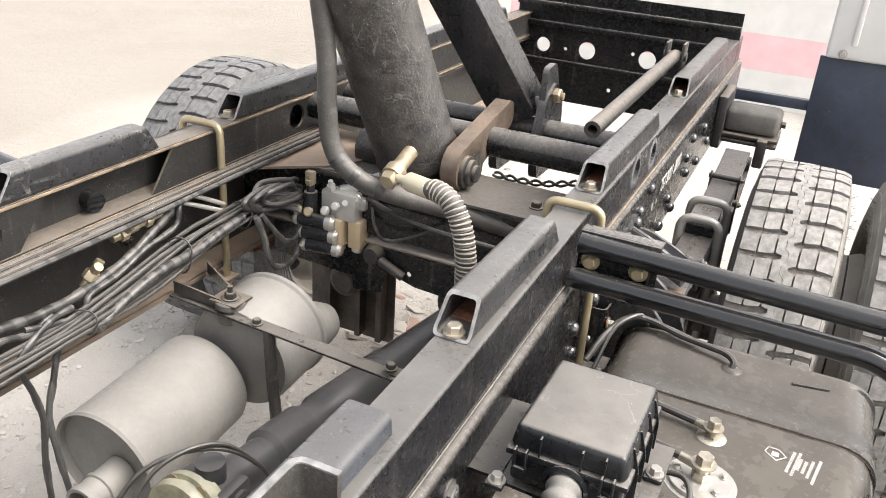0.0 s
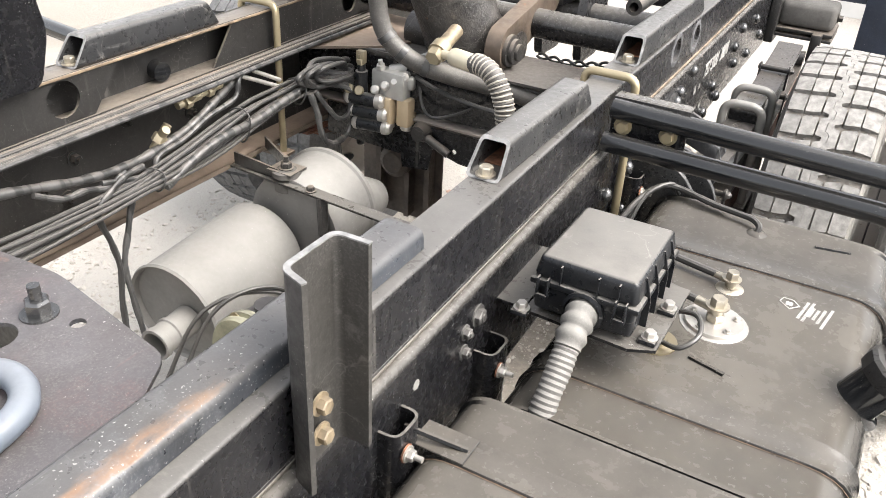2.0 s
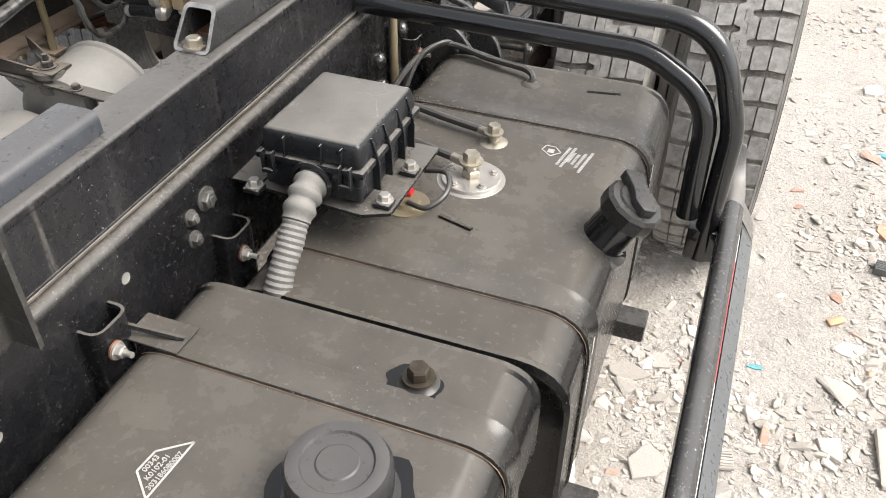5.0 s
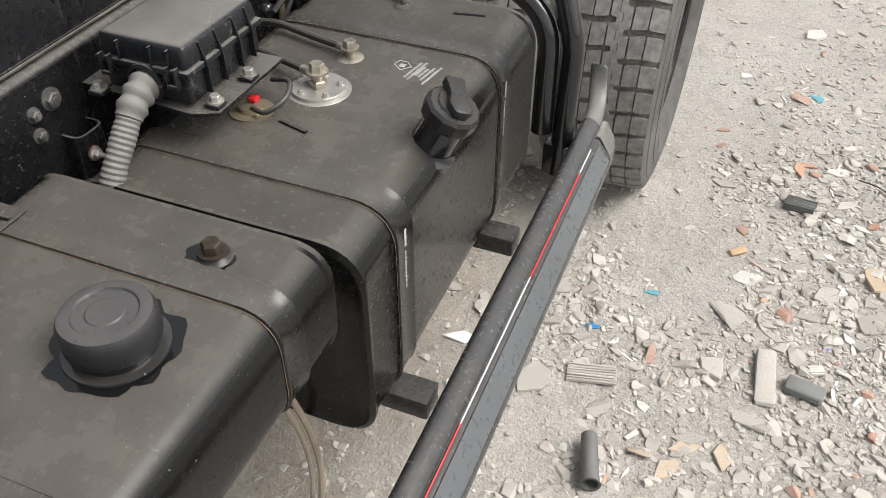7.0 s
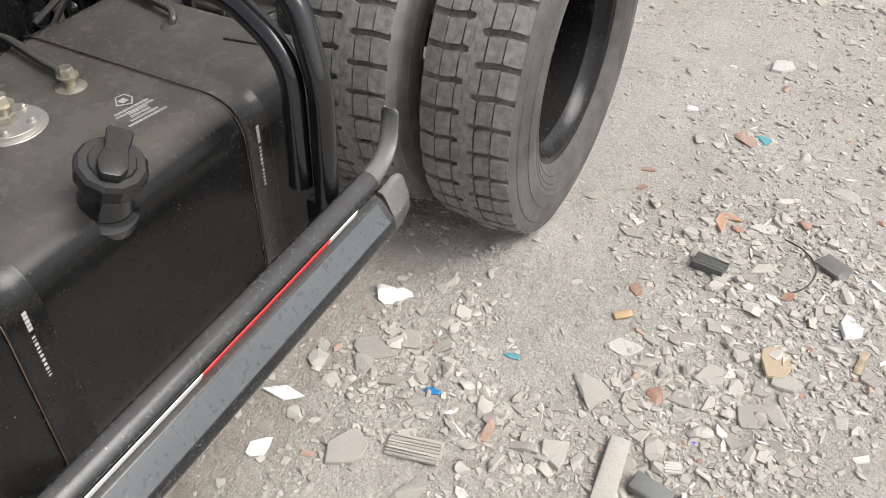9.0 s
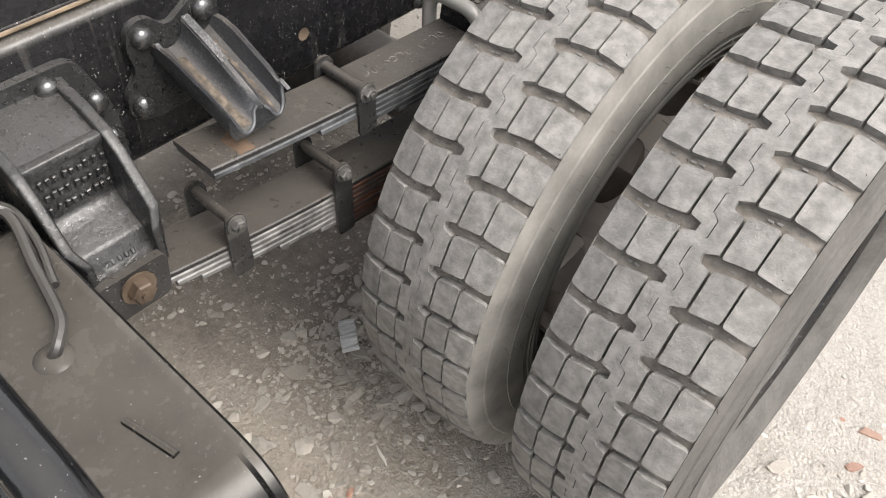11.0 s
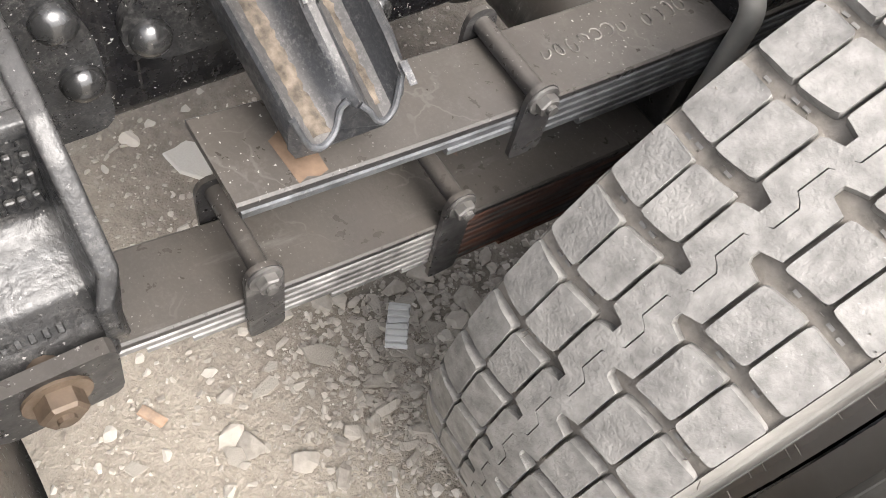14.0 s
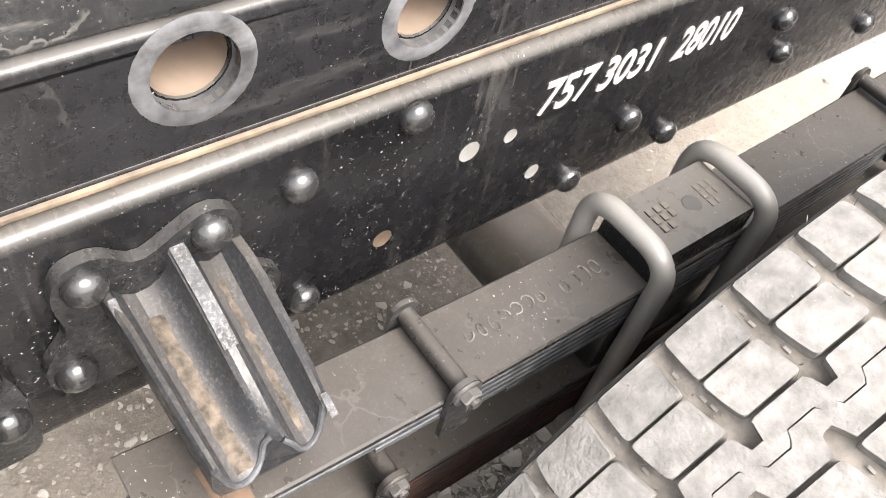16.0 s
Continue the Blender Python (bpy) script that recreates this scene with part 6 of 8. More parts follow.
def stop_section(t):
    """Two rounded gutters between three thin ribs; t runs from the frame out to the tip."""
    x, zc, out = 0.050 + 0.140 * t, 0.891 - 0.062 * t, []
    mid = 0.014 - 0.012 * max(0.0, (t - 0.35) / 0.65)
    sh = 0.012 * t
    shape = ((0.838, -0.012), (0.8385, 0.012), (0.841, 0.015), (0.845, 0.012), (0.8475, -0.002), (0.853, -0.013), (0.862, -0.018), (0.872, -0.017), (0.880, -0.012), (0.8855, -0.003),
             (0.888, mid - 0.003), (0.892, mid), (0.898, mid), (0.9015, mid - 0.003), (0.904, -0.003), (0.909, -0.012), (0.917, -0.016), (0.926, -0.012), (0.9315, -0.003),
             (0.9345, 0.011), (0.938, 0.014), (0.942, 0.011), (0.944, -0.012))
    rise = min(1.0, t / 0.22)
    for y, dz in shape:
        if (y < 0.850 or y > 0.930) and dz > -0.004:
            dz = -0.004 + (dz + 0.004) * rise
        u = (y - 0.838) / 0.106
        out.append((x, y + sh * (1 - u), zc + dz))
    return out + [(x, 0.940, zc - 0.024), (x, 0.842 + sh, zc - 0.024)]




def tip_back(y):
    """How far the rounded end of each gutter falls back towards its ribs, 0 to 1."""
    c, h = (0.868, 0.026) if y < 0.896 else (0.918, 0.022)
    return min(1.0, abs(y - c) / h) ** 2.2


last = None
for t in (0.0, 0.15, 0.3, 0.45, 0.6, 0.75, 0.9, 0.96, 0.985, 1.0):
    cur = [bm.verts.new((x - 0.016 * tip_back(y) * max(0.0, (t - 0.75) / 0.25), y, z - (0.004 if t > 0.99 and k < 23 else 0.0))) for k, (x, y, z) in enumerate(stop_section(t))]
    if last:
        k = len(cur)
        for i in range(k):
            bm.faces.new((last[i], last[(i + 1) % k], cur[(i + 1) % k], cur[i]))
    else:
        bm.faces.new(cur[::-1])
    last = cur
bm.faces.new(last)
part("ribbed_arm", bm, M_TROUGH, stop, "sloping arm with two dusty troughs", 32)
for ya, yb, dz, t0, t1 in ((0.850, 0.877, -0.0150, 0.16, 0.95), (0.907, 0.926, -0.0136, 0.12, 0.92)):
    bm = bmesh.new()
    last = None
    random.seed(int(ya * 1000))
    for k in range(25):
        t = t0 + (t1 - t0) * k / 24
        sec = stop_section(t)
        sh = 0.012 * t * (1 - (ya - 0.838) / 0.106)
        w0, w1 = random.uniform(0, 0.006), random.uniform(0, 0.006)
        zz = 0.891 - 0.062 * t + dz
        cur = [bm.verts.new((sec[0][0], ya + sh + w0, zz - 0.003)), bm.verts.new((sec[0][0], (ya + yb) / 2 + sh, zz + random.uniform(-0.0015, 0.0015))), bm.verts.new((sec[0][0], yb + sh - w1, zz - 0.003))]
        if last:
            for i in range(2):
                bm.faces.new((last[i], last[i + 1], cur[i + 1], cur[i]))
        last = cur
    part("caked_dirt", bm, M_DIRT, stop, "crumbly rust-brown dirt caked in the trough", 60)
bm = bmesh.new()
last = None
for k in range(9):
    t = 0.02 + 0.5 * k / 8
    mid = 0.014 - 0.012 * max(0.0, (t - 0.35) / 0.65)
    x, zz, sh = 0.050 + 0.140 * t, 0.891 - 0.062 * t + mid + 0.0012, 0.006 * t
    cur = [bm.verts.new(p) for p in ((x, 0.8885 + sh, zz - 0.010), (x, 0.8895 + sh, zz), (x, 0.9000 + sh, zz), (x, 0.9015 + sh, zz - 0.010))]
    if last:
        for i in range(3):
            bm.faces.new((last[i], last[i + 1], cur[i + 1], cur[i]))
    last = cur
part("worn_rib", bm, M_WORN, stop, "flat grey worn middle rib", 30)
# rounded lip round the end of the troughs, chipped bare at its corners
bm = bmesh.new()
tip = [(x - 0.016 * tip_back(y) * 0.94 + 0.0008, y, z - 0.001) for x, y, z in stop_section(0.985)]
sweep(bm, smooth_path([tip[k] for k in (2, 4, 5, 6, 7, 8, 9, 11)], 3), 0.0026, 8)
sweep(bm, smooth_path([tip[k] for k in (12, 14, 15, 16, 17, 18, 20)], 3), 0.0026, 8)
part("end_lip", bm, M_HELPEDGE, stop, "rounded end lip worn to bare grey metal")
for k, (yy, w) in enumerate(((0.8405, 0.006), (0.9385, 0.006))):
    bm = bmesh.new()
    box(bm, 0, 0.012 + 0.006 * k, -w / 2, w / 2, 0, 0.0012, 0.0005, 1, pose(0.174 if k else 0.064, yy + (0.0 if k else 0.003), (0.849 if k else 0.892), 0, 24, 0))
    part("bare_patch", bm, M_WORN, stop, "paint worn to pale metal")
for y, z in ((0.832, 0.901), (0.920, 0.905), (0.953, 0.816), (0.811, 0.811)):
    rivet(stop, y, z, 0.053, 0.0155)

# rear hanger with rubber buffer
rh = thing("rear_spring_hanger", (0.17, 2.2, 0.75), "black rear spring hanger with rubber buffer", "spring hanger")
bm = bmesh.new()
box(bm, 0.07, 0.26, 2.22, 2.36, 0.80, 0.885, 0.02, 3)
part("buffer", bm, M_RUBBER, rh)
bm = bmesh.new()
for z in (0.765, 0.785):
    box(bm, 0.06, 0.265, 2.20, 2.38, z, z + 0.012, 0.003)
box(bm, 0.043, 0.075, 2.18, 2.40, 0.74, 0.93, 0.006)
box(bm, 0.20, 0.235, 2.16, 2.20, 0.70, 0.80, 0.006)
part("bracket", bm, M_DUSTY, rh)
bolt(rh, (0.262, 2.28, 0.84), (1, 0, 0), 0.022, 0.014, M_DUSTY)

# ---- silencer ----
muff = thing("exhaust_silencer", (-0.69, 0.25, 0.45), "pale grey two-stage exhaust silencer with inlet pipe", "silencer")
mo, md = Vector((-0.721, 0.026, 0.526)), Vector((-0.018, 1.0, 0.068)).normalized()
bm = bmesh.new()
revolve(bm, mo, md, ((0, 0.014), (0.112, 0.014), (0.114, 0.002), (0.119, -0.003), (0.1225, 0.003), (0.119, 0.014), (0.118, 0.295), (0.113, 0.306), (0.098, 0.312), (0, 0.313)), 44)
part("front_canister", bm, M_MUFF, muff, "large pale grey canister with rolled rim", 30)
bm = bmesh.new()
mo2 = Vector((-0.653, 0.350, 0.612))
revolve(bm, mo2, md, ((0, 0), (0.098, 0.0), (0.122, 0.01), (0.127, 0.03), (0.128, 0.148), (0.133, 0.153), (0.133, 0.163), (0.120, 0.173), (0.05, 0.183), (0, 0.184)), 44)
part("rear_canister", bm, M_MUFF, muff, "shorter pale grey canister with rolled seam", 30)
bm = bmesh.new()
revolve(bm, mo2 + Vector((0.055, 0.170, 0.005)), (0.25, 1, -0.1), ((0.058, -0.02), (0.058, 0.02), (0.055, 0.055), (0.042, 0.085), (0.0, 0.098)), 24)
part("outlet_cone", bm, M_MUFF, muff)
stub = Vector((-0.685, 0.035, 0.522))
bm = bmesh.new()
revolve(bm, stub, (0.05, -1.0, -0.03), ((0.030, 0.0), (0.033, 0.0), (0.033, 0.088), (0.036, 0.090), (0.036, 0.104), (0.029, 0.104), (0.029, 0.02)), 26)
part("inlet_pipe", bm, M_MUFF, muff, "short open inlet stub")
bm = bmesh.new()
revolve(bm, stub, (0.05, -1.0, -0.03), ((0.033, 0.052), (0.037, 0.054), (0.037, 0.062), (0.033, 0.064)), 26)
part("collar", bm, M_MUFF, muff, "raised ring on the inlet stub")

mh = thing("silencer_hanger", (-0.6, 0.34, 0.7), "black flat bar silencer hanger with rubber mount", "hanger bracket")
bm = bmesh.new()
box(bm, -0.33, 0.33, -0.017, 0.017, -0.003, 0.003, 0.001, 1, Matrix.Translation((-0.565, 0.348, 0.722)) @ pose(0, 0, 0, 0, 1.2, -2))
part("flat_bar", bm, M_FRAME, mh)
bm = bmesh.new()
sweep(bm, smooth_path([(-0.555, 0.342, 0.72), (-0.548, 0.335, 0.66), (-0.535, 0.325, 0.58), (-0.52, 0.315, 0.50)], 6), 0.013, 10)
part("hanging_strap", bm, M_DUSTY, mh)
bm = bmesh.new()
box(bm, -0.262, -0.242, 0.33, 0.36, 0.66, 0.722, 0.002)
part("end_tab", bm, M_DUSTY, mh)
bm = bmesh.new()
revolve(bm, (-0.672, 0.366, 0.70), (0, 0, 1), ((0, 0), (0.030, 0.0), (0.030, 0.025), (0.022, 0.032), (0.034, 0.036), (0.034, 0.048), (0.02, 0.052), (0, 0.052)), 24)
part("rubber_mount", bm, M_RUBBER, mh)
bolt(mh, (-0.672, 0.366, 0.752), (0, 0, 1), 0.022, 0.014, M_DUSTY, "nut", "", 0.03)
bolt(mh, (-0.588, 0.345, 0.726), (0, 0, 1), 0.016, 0.01, M_DUSTY)
bolt(mh, (-0.262, 0.336, 0.731), (0, 0, 1), 0.016, 0.01, M_DUSTY)
bm = bmesh.new()
for sx in (-1, 1):
    vs = [bm.verts.new(p) for p in ((-0.81, 0.40 + sx * 0.055, 0.735), (-0.81, 0.40 + sx * 0.055, 0.765), (-0.68, 0.370 + sx * 0.022, 0.752), (-0.68, 0.370 + sx * 0.022, 0.722))]
    f = bm.faces.new(vs)
    ex = bmesh.ops.extrude_face_region(bm, geom=[f])["geom"]
    bmesh.ops.translate(bm, vec=(0, 0.005, 0), verts=[g for g in ex if isinstance(g, bmesh.types.BMVert)])
box(bm, -0.71, -0.64, 0.34, 0.40, 0.745, 0.751, 0.001)
part("arm_bracket", bm, M_DUSTY, mh, "triangular black bracket arms")

# ---- filler plate added to darken the gap behind the silencer ----
xm = thing("cross_member", (-0.66, 0.88, 0.62), "dark brown ribbed plate added to fill the dark gap behind the silencer", "truck frame")
M_XM = surface("dark_brown_filler_steel", (0.030, 0.022, 0.017), 0.6, rust=0.4, dust=0.3, dust_col=(0.16, 0.12, 0.09), vary=0.6, patch=20)
bm = bmesh.new()
box(bm, -0.81, -0.545, 0.884, 0.892, 0.40, 0.80, 0.002)
box(bm, -0.81, -0.545, 0.830, 0.884, 0.792, 0.80, 0.002)
part("web", bm, M_XM, xm)
for x in (-0.735, -0.640, -0.575):
    bm = bmesh.new()
    prism(bm, [(x, 0.884), (x + 0.007, 0.884), (x + 0.012, 0.842), (x - 0.004, 0.842)], "z", 0.42, 0.79)
    part("stiffener", bm, M_XM, xm)
bm = bmesh.new()
revolve(bm, (-0.66, 0.80, 0.60), (0, 1, 0), ((0, 0), (0.03, 0.0), (0.046, 0.012), (0.046, 0.05), (0.03, 0.056), (0.03, 0.084)), 20)
part("rubber_buffer", bm, M_XM, xm)

# ---- propeller shaft ----
prop = thing("propeller_shaft", (XC, 0.3, 0.55), "dirty dark propeller shaft with flanged joint", "propeller shaft")
pd = Vector((0.02, 1.0, -0.145)).normalized()
p0 = Vector((-0.42, -0.05, 0.625))
bm = bmesh.new()
revolve(bm, p0, pd, ((0.0, 0.02), (0.040, 0.02), (0.040, 0.18), (0.050, 0.19), (0.052, 0.30), (0.043, 0.31), (0.043, 0.36), (0.050, 0.37), (0.050, 0.60), (0.054, 0.605), (0.054, 0.64), (0.050, 0.645), (0.050, 1.04), (0.06, 1.05), (0.06, 1.08), (0, 1.08)), 28)
part("shaft_tube", bm, M_PROP, prop)
bm = bmesh.new()
revolve(bm, p0, pd, ((0, -0.034), (0.030, -0.034), (0.032, -0.050), (0.062, -0.050), (0.066, -0.044), (0.066, -0.036), (0.060, -0.034), (0.060, -0.026), (0.068, -0.024), (0.068, -0.010), (0.05, -0.006), (0.045, 0.02), (0, 0.02)), 28)
part("flange", bm, surface("pale_olive_flange", (0.27, 0.265, 0.185), 0.5, metal=0.2, vary=0.35, dust=0.35, patch=30), prop, "greenish brass coloured joint flange")
bm = bmesh.new()
for s in (-1, 1):
    box(bm, p0.x + s * 0.045 - 0.012, p0.x + s * 0.045 + 0.012, p0.y - 0.01, p0.y + 0.075, p0.z - 0.028, p0.z + 0.03, 0.008, 2)
cyl(bm, p0 + Vector((-0.065, 0.04, 0)), p0 + Vector((0.065, 0.04, 0)), 0.022, 16)
cyl(bm, p0 + Vector((0, 0.04, -0.06)), p0 + Vector((0, 0.04, 0.062)), 0.026, 16)
part("universal_joint", bm, M_PROP, prop)
for k in range(6):
    a = k * math.pi / 3
    u, v, d = frame_of(pd)
    bolt(prop, p0 + pd * -0.028 + 0.058 * (math.cos(a) * u + math.sin(a) * v), pd, 0.014, 0.009, M_GOLD)

for k in range(2):
    bm = bmesh.new()
    sweep(bm, smooth_path([(-0.50 + 0.03 * k, -0.20, 0.60), (-0.49 + 0.03 * k, -0.13, 0.69 + 0.01 * k), (-0.455 + 0.02 * k, -0.07, 0.725 + 0.012 * k), (-0.40, 0.0, 0.715 + 0.01 * k), (-0.365, 0.05, 0.66), (-0.36, 0.08, 0.60)], 7), 0.0042, 8)
    tagged(part("wire", bm, M_WIRE, None), "thin black wire looped over the shaft joint", "wire", "shaft wires")

# ---- front cross plate of the gearbox mount ----
fp = thing("gearbox_cross_plate", (-0.35, -0.6, 0.9), "dark rust-tinted cross plate with bolt and round hole", "cross plate")
bm = bmesh.new()
plate(bm, round_loop([(-0.76, -0.44), (-0.40, -0.425), (-0.16, -0.475), (-0.045, -0.70), (-0.045, -1.10), (-0.76, -1.10)], 0.02, 3), [ring2d(-0.352, -0.556, 0.028), ring2d(-0.292, -0.485, 0.010, n=12)], "z", 0.979, 0.985)
part("plate", bm, surface("rust_tinted_dark_plate", (0.022, 0.023, 0.027), 0.42, rust=0.40, dust=0.34, dust_col=(0.19, 0.165, 0.16), vary=0.7, specks=0.8, scuff=0.95, scuff_col=(0.15, 0.085, 0.08), grit=0.16), fp)
bm = bmesh.new()
prism(bm, [(-0.44, 0.979), (-0.44, 0.80), (-0.432, 0.80), (-0.424, 0.979)], "x", -0.75, -0.40)
part("skirt", bm, M_DUSTY, fp)
bolt(fp, (-0.345, -0.497, 0.985), (0, 0, 1), 0.028, 0.020, M_RIVET, "nut", "big hex nut on a stud", 0.042)
bm = bmesh.new()
sweep(bm, smooth_path([(-0.335, -0.655, 0.990), (-0.29, -0.610, 0.998), (-0.24, -0.602, 1.002), (-0.198, -0.632, 1.002), (-0.188, -0.70, 0.998), (-0.195, -0.82, 0.99)], 6), 0.016, 12)
tagged(part("water_hose", bm, surface("pale_blue_grey_hose", (0.12, 0.14, 0.17), 0.4, vary=0.2, dust=0.2), None), "pale blue-grey bent hose lying on the cross plate", "hose")

# ---- hoist cylinder ----
hc = thing("hoist_cylinder", (-0.45, 0.82, 0.95), "thick rusty black hydraulic hoist cylinder leaning upward", "hydraulic cylinder")
c0, c1 = Vector((-0.470, 0.830, 0.985)), Vector((-0.60, 0.55, 1.72))
cd = (c1 - c0).normalized()
bm = bmesh.new()
revolve(bm, c0, cd, ((0, -0.012), (0.092, -0.012), (0.101, 0.0), (0.101, 0.02), (0.098, 0.025), (0.098, 0.80), (0, 0.80)), 40)
part("barrel", bm, M_CYL, hc)
bm = bmesh.new()
cyl(bm, c0 + Vector((-0.15, 0.0, -0.005)), c0 + Vector((0.15, 0.0, -0.005)), 0.045, 24)
part("trunnion", bm, M_CYL, hc)

link = thing("hoist_linkage", (-0.27, 0.95, 1.0), "dark steel hoist arm and link plates", "hoist arm")
bm = bmesh.new()
a0, a1 = Vector((-0.310, 1.13, 1.03)), Vector((-0.665, 1.00, 1.62))
ad = (a1 - a0).normalized()
uu = Vector((0, 1, 0)) - ad * ad.y
uu.normalize()
vv = ad.cross(uu)
mm = Matrix(((uu.x, vv.x, ad.x, a0.x), (uu.y, vv.y, ad.y, a0.y), (uu.z, vv.z, ad.z, a0.z), (0, 0, 0, 1)))
box(bm, -0.060, 0.060, -0.056, 0.056, 0.02, 0.75, 0.004, 2, mm)
part("arm", bm, M_SUB, link, "dark box arm with chipped edges")
for x in (-0.372, -0.262):
    bm = bmesh.new()
    prism(bm, round_loop([(1.05, 0.905), (1.17, 0.905), (1.215, 0.99), (1.20, 1.09), (1.13, 1.145), (1.065, 1.11), (1.03, 1.0)], 0.02, 3), "x", x, x + 0.022)
    part("clevis_plate", bm, M_SUB, link, "dark rounded clevis plate round the pipes")
bm = bmesh.new()
prism(bm, round_loop([(1.060, 1.035), (1.165, 1.030), (1.180, 1.110), (1.135, 1.190), (1.075, 1.185)], 0.016, 3), "x", -0.262, -0.246)
cheek = part("cheek_plate", bm, M_PAD, link, "worn grey cheek plate bolted on the arm end")
bolt(cheek, (-0.246, 1.125, 1.110), (1, 0, 0), 0.034, 0.020, M_DULLZINC, "pin_nut", "weathered brown pin nut", 0.03)
bm = bmesh.new()
cyl(bm, (-0.385, 1.120, 1.075), (-0.246, 1.120, 1.075), 0.026, 20)
part("hinge_pin", bm, M_DUSTY, link)
p, q = Vector((-0.330, 0.775, 1.000)), Vector((-0.300, 1.030, 1.065))
lp = []
for i in range(9):
    a = math.pi * i / 8 + math.pi / 2
    lp.append((p.y + 0.052 * math.cos(a), p.z + 0.052 * math.sin(a)))
for i in range(9):
    a = math.pi * i / 8 - math.pi / 2
    lp.append((q.y + 0.036 * math.cos(a), q.z + 0.036 * math.sin(a)))
bm = bmesh.new()
prism(bm, lp, "x", -0.362, -0.322)
part("link_plate", bm, surface("worn_brown_link", (0.075, 0.055, 0.040), 0.55, rust=0.3, vary=0.5, dust=0.3, dust_col=(0.25, 0.20, 0.16), patch=18), link, "thick worn brown link plate")
for k, (dx, r) in enumerate(((0.0, 0.038), (0.012, 0.030), (0.022, 0.020))):
    bm = bmesh.new()
    revolve(bm, (-0.3215 + dx, p.y - 0.004, p.z - 0.006), (1, 0, 0), ((0, 0), (r, 0.0), (r, 0.009), (r - 0.004, 0.011), (0, 0.011)), 20)
    part("link_pin", bm, M_DUSTY, link, "stepped dark pin end" if k == 0 else "")

rod = thing("support_rod", (-0.04, 1.3, 1.08), "loose dark steel support rod along the sub frame", "support rod")
bm = bmesh.new()
r0, r1 = Vector((-0.066, 0.86, 1.120)), Vector((-0.06, 1.72, 1.135))
revolve(bm, r0, r1 - r0, ((0.011, 0.03), (0.011, 0.0), (0.019, 0.0), (0.019, (r1 - r0).length), (0, (r1 - r0).length)), 18)
part("bar", bm, M_DUSTY, rod)
bm = bmesh.new()
for dx in (-0.03, 0.02):
    box(bm, r1.x + dx, r1.x + dx + 0.008, r1.y - 0.02, r1.y + 0.04, 1.065, 1.175, 0.002)
cyl(bm, r1 + Vector((-0.035, 0.0, 0)), r1 + Vector((0.035, 0, 0)), 0.014, 12)
part("clevis", bm, M_DUSTY, rod)

# ---- gold U-bolts ----
def gold_ubolt(xa, xb, y, lean=0.0):
    th = thing("frame_u_bolt", ((xa + xb) / 2, y, 0.75), "yellow zinc plated U-bolt clamping the sub frame", "U-bolt", "gold U-bolts")
    bm = bmesh.new()
    sweep(bm, bend_path([(xa, y + lean, 0.66), (xa, y, SUB_TOP + 0.012), (xb, y, SUB_TOP + 0.012), (xb, y + lean, 0.66)], 0.022, 7), 0.0085, 14)
    part("rod", bm, M_GOLD, th)
    bm = bmesh.new()
    box(bm, min(xa, xb) - 0.02, max(xa, xb) + 0.02, y - 0.022 + lean, y + 0.022 + lean, 0.695, 0.703, 0.002)
    part("clamp_plate", bm, M_BROWN if xa < XC else M_GOLD, th)
    for x in (xa, xb):
        bolt(th, (x, y + lean, 0.694), (0, 0, -1), 0.02, 0.013, M_GOLD, "nut")
    return th


gold_ubolt(-0.048, 0.056, 0.535)
gold_ubolt(lx(0.056), lx(-0.048), 0.520)

# ---- mudguards behind the rear wheels ----
mg = thing("mudguard_panel", (0.7, 2.45, 0.35), "navy blue mudguard sheet below a white body panel", "mudguard")
bm = bmesh.new()
box(bm, 0.33, 1.15, 2.46, 2.47, 0.62, 1.07, 0.003)
box(bm, -0.02, 0.40, 2.47, 2.50, 0.86, 0.90, 0.004)
part("navy_sheet", bm, M_NAVY, mg, "dull navy sheet with scuffs")
bm = bmesh.new()
box(bm, 0.345, 1.2, 2.43, 2.46, 1.07, 1.75, 0.012, 3)
box(bm, 0.42, 0.44, 2.42, 2.435, 1.12, 1.75, 0.007)
part("white_panel", bm, M_WHITE, mg, "white painted body panel")
bolt(mg, (0.40, 2.43, 1.09), (0, -1, 0), 0.02, 0.012, M_STEEL)

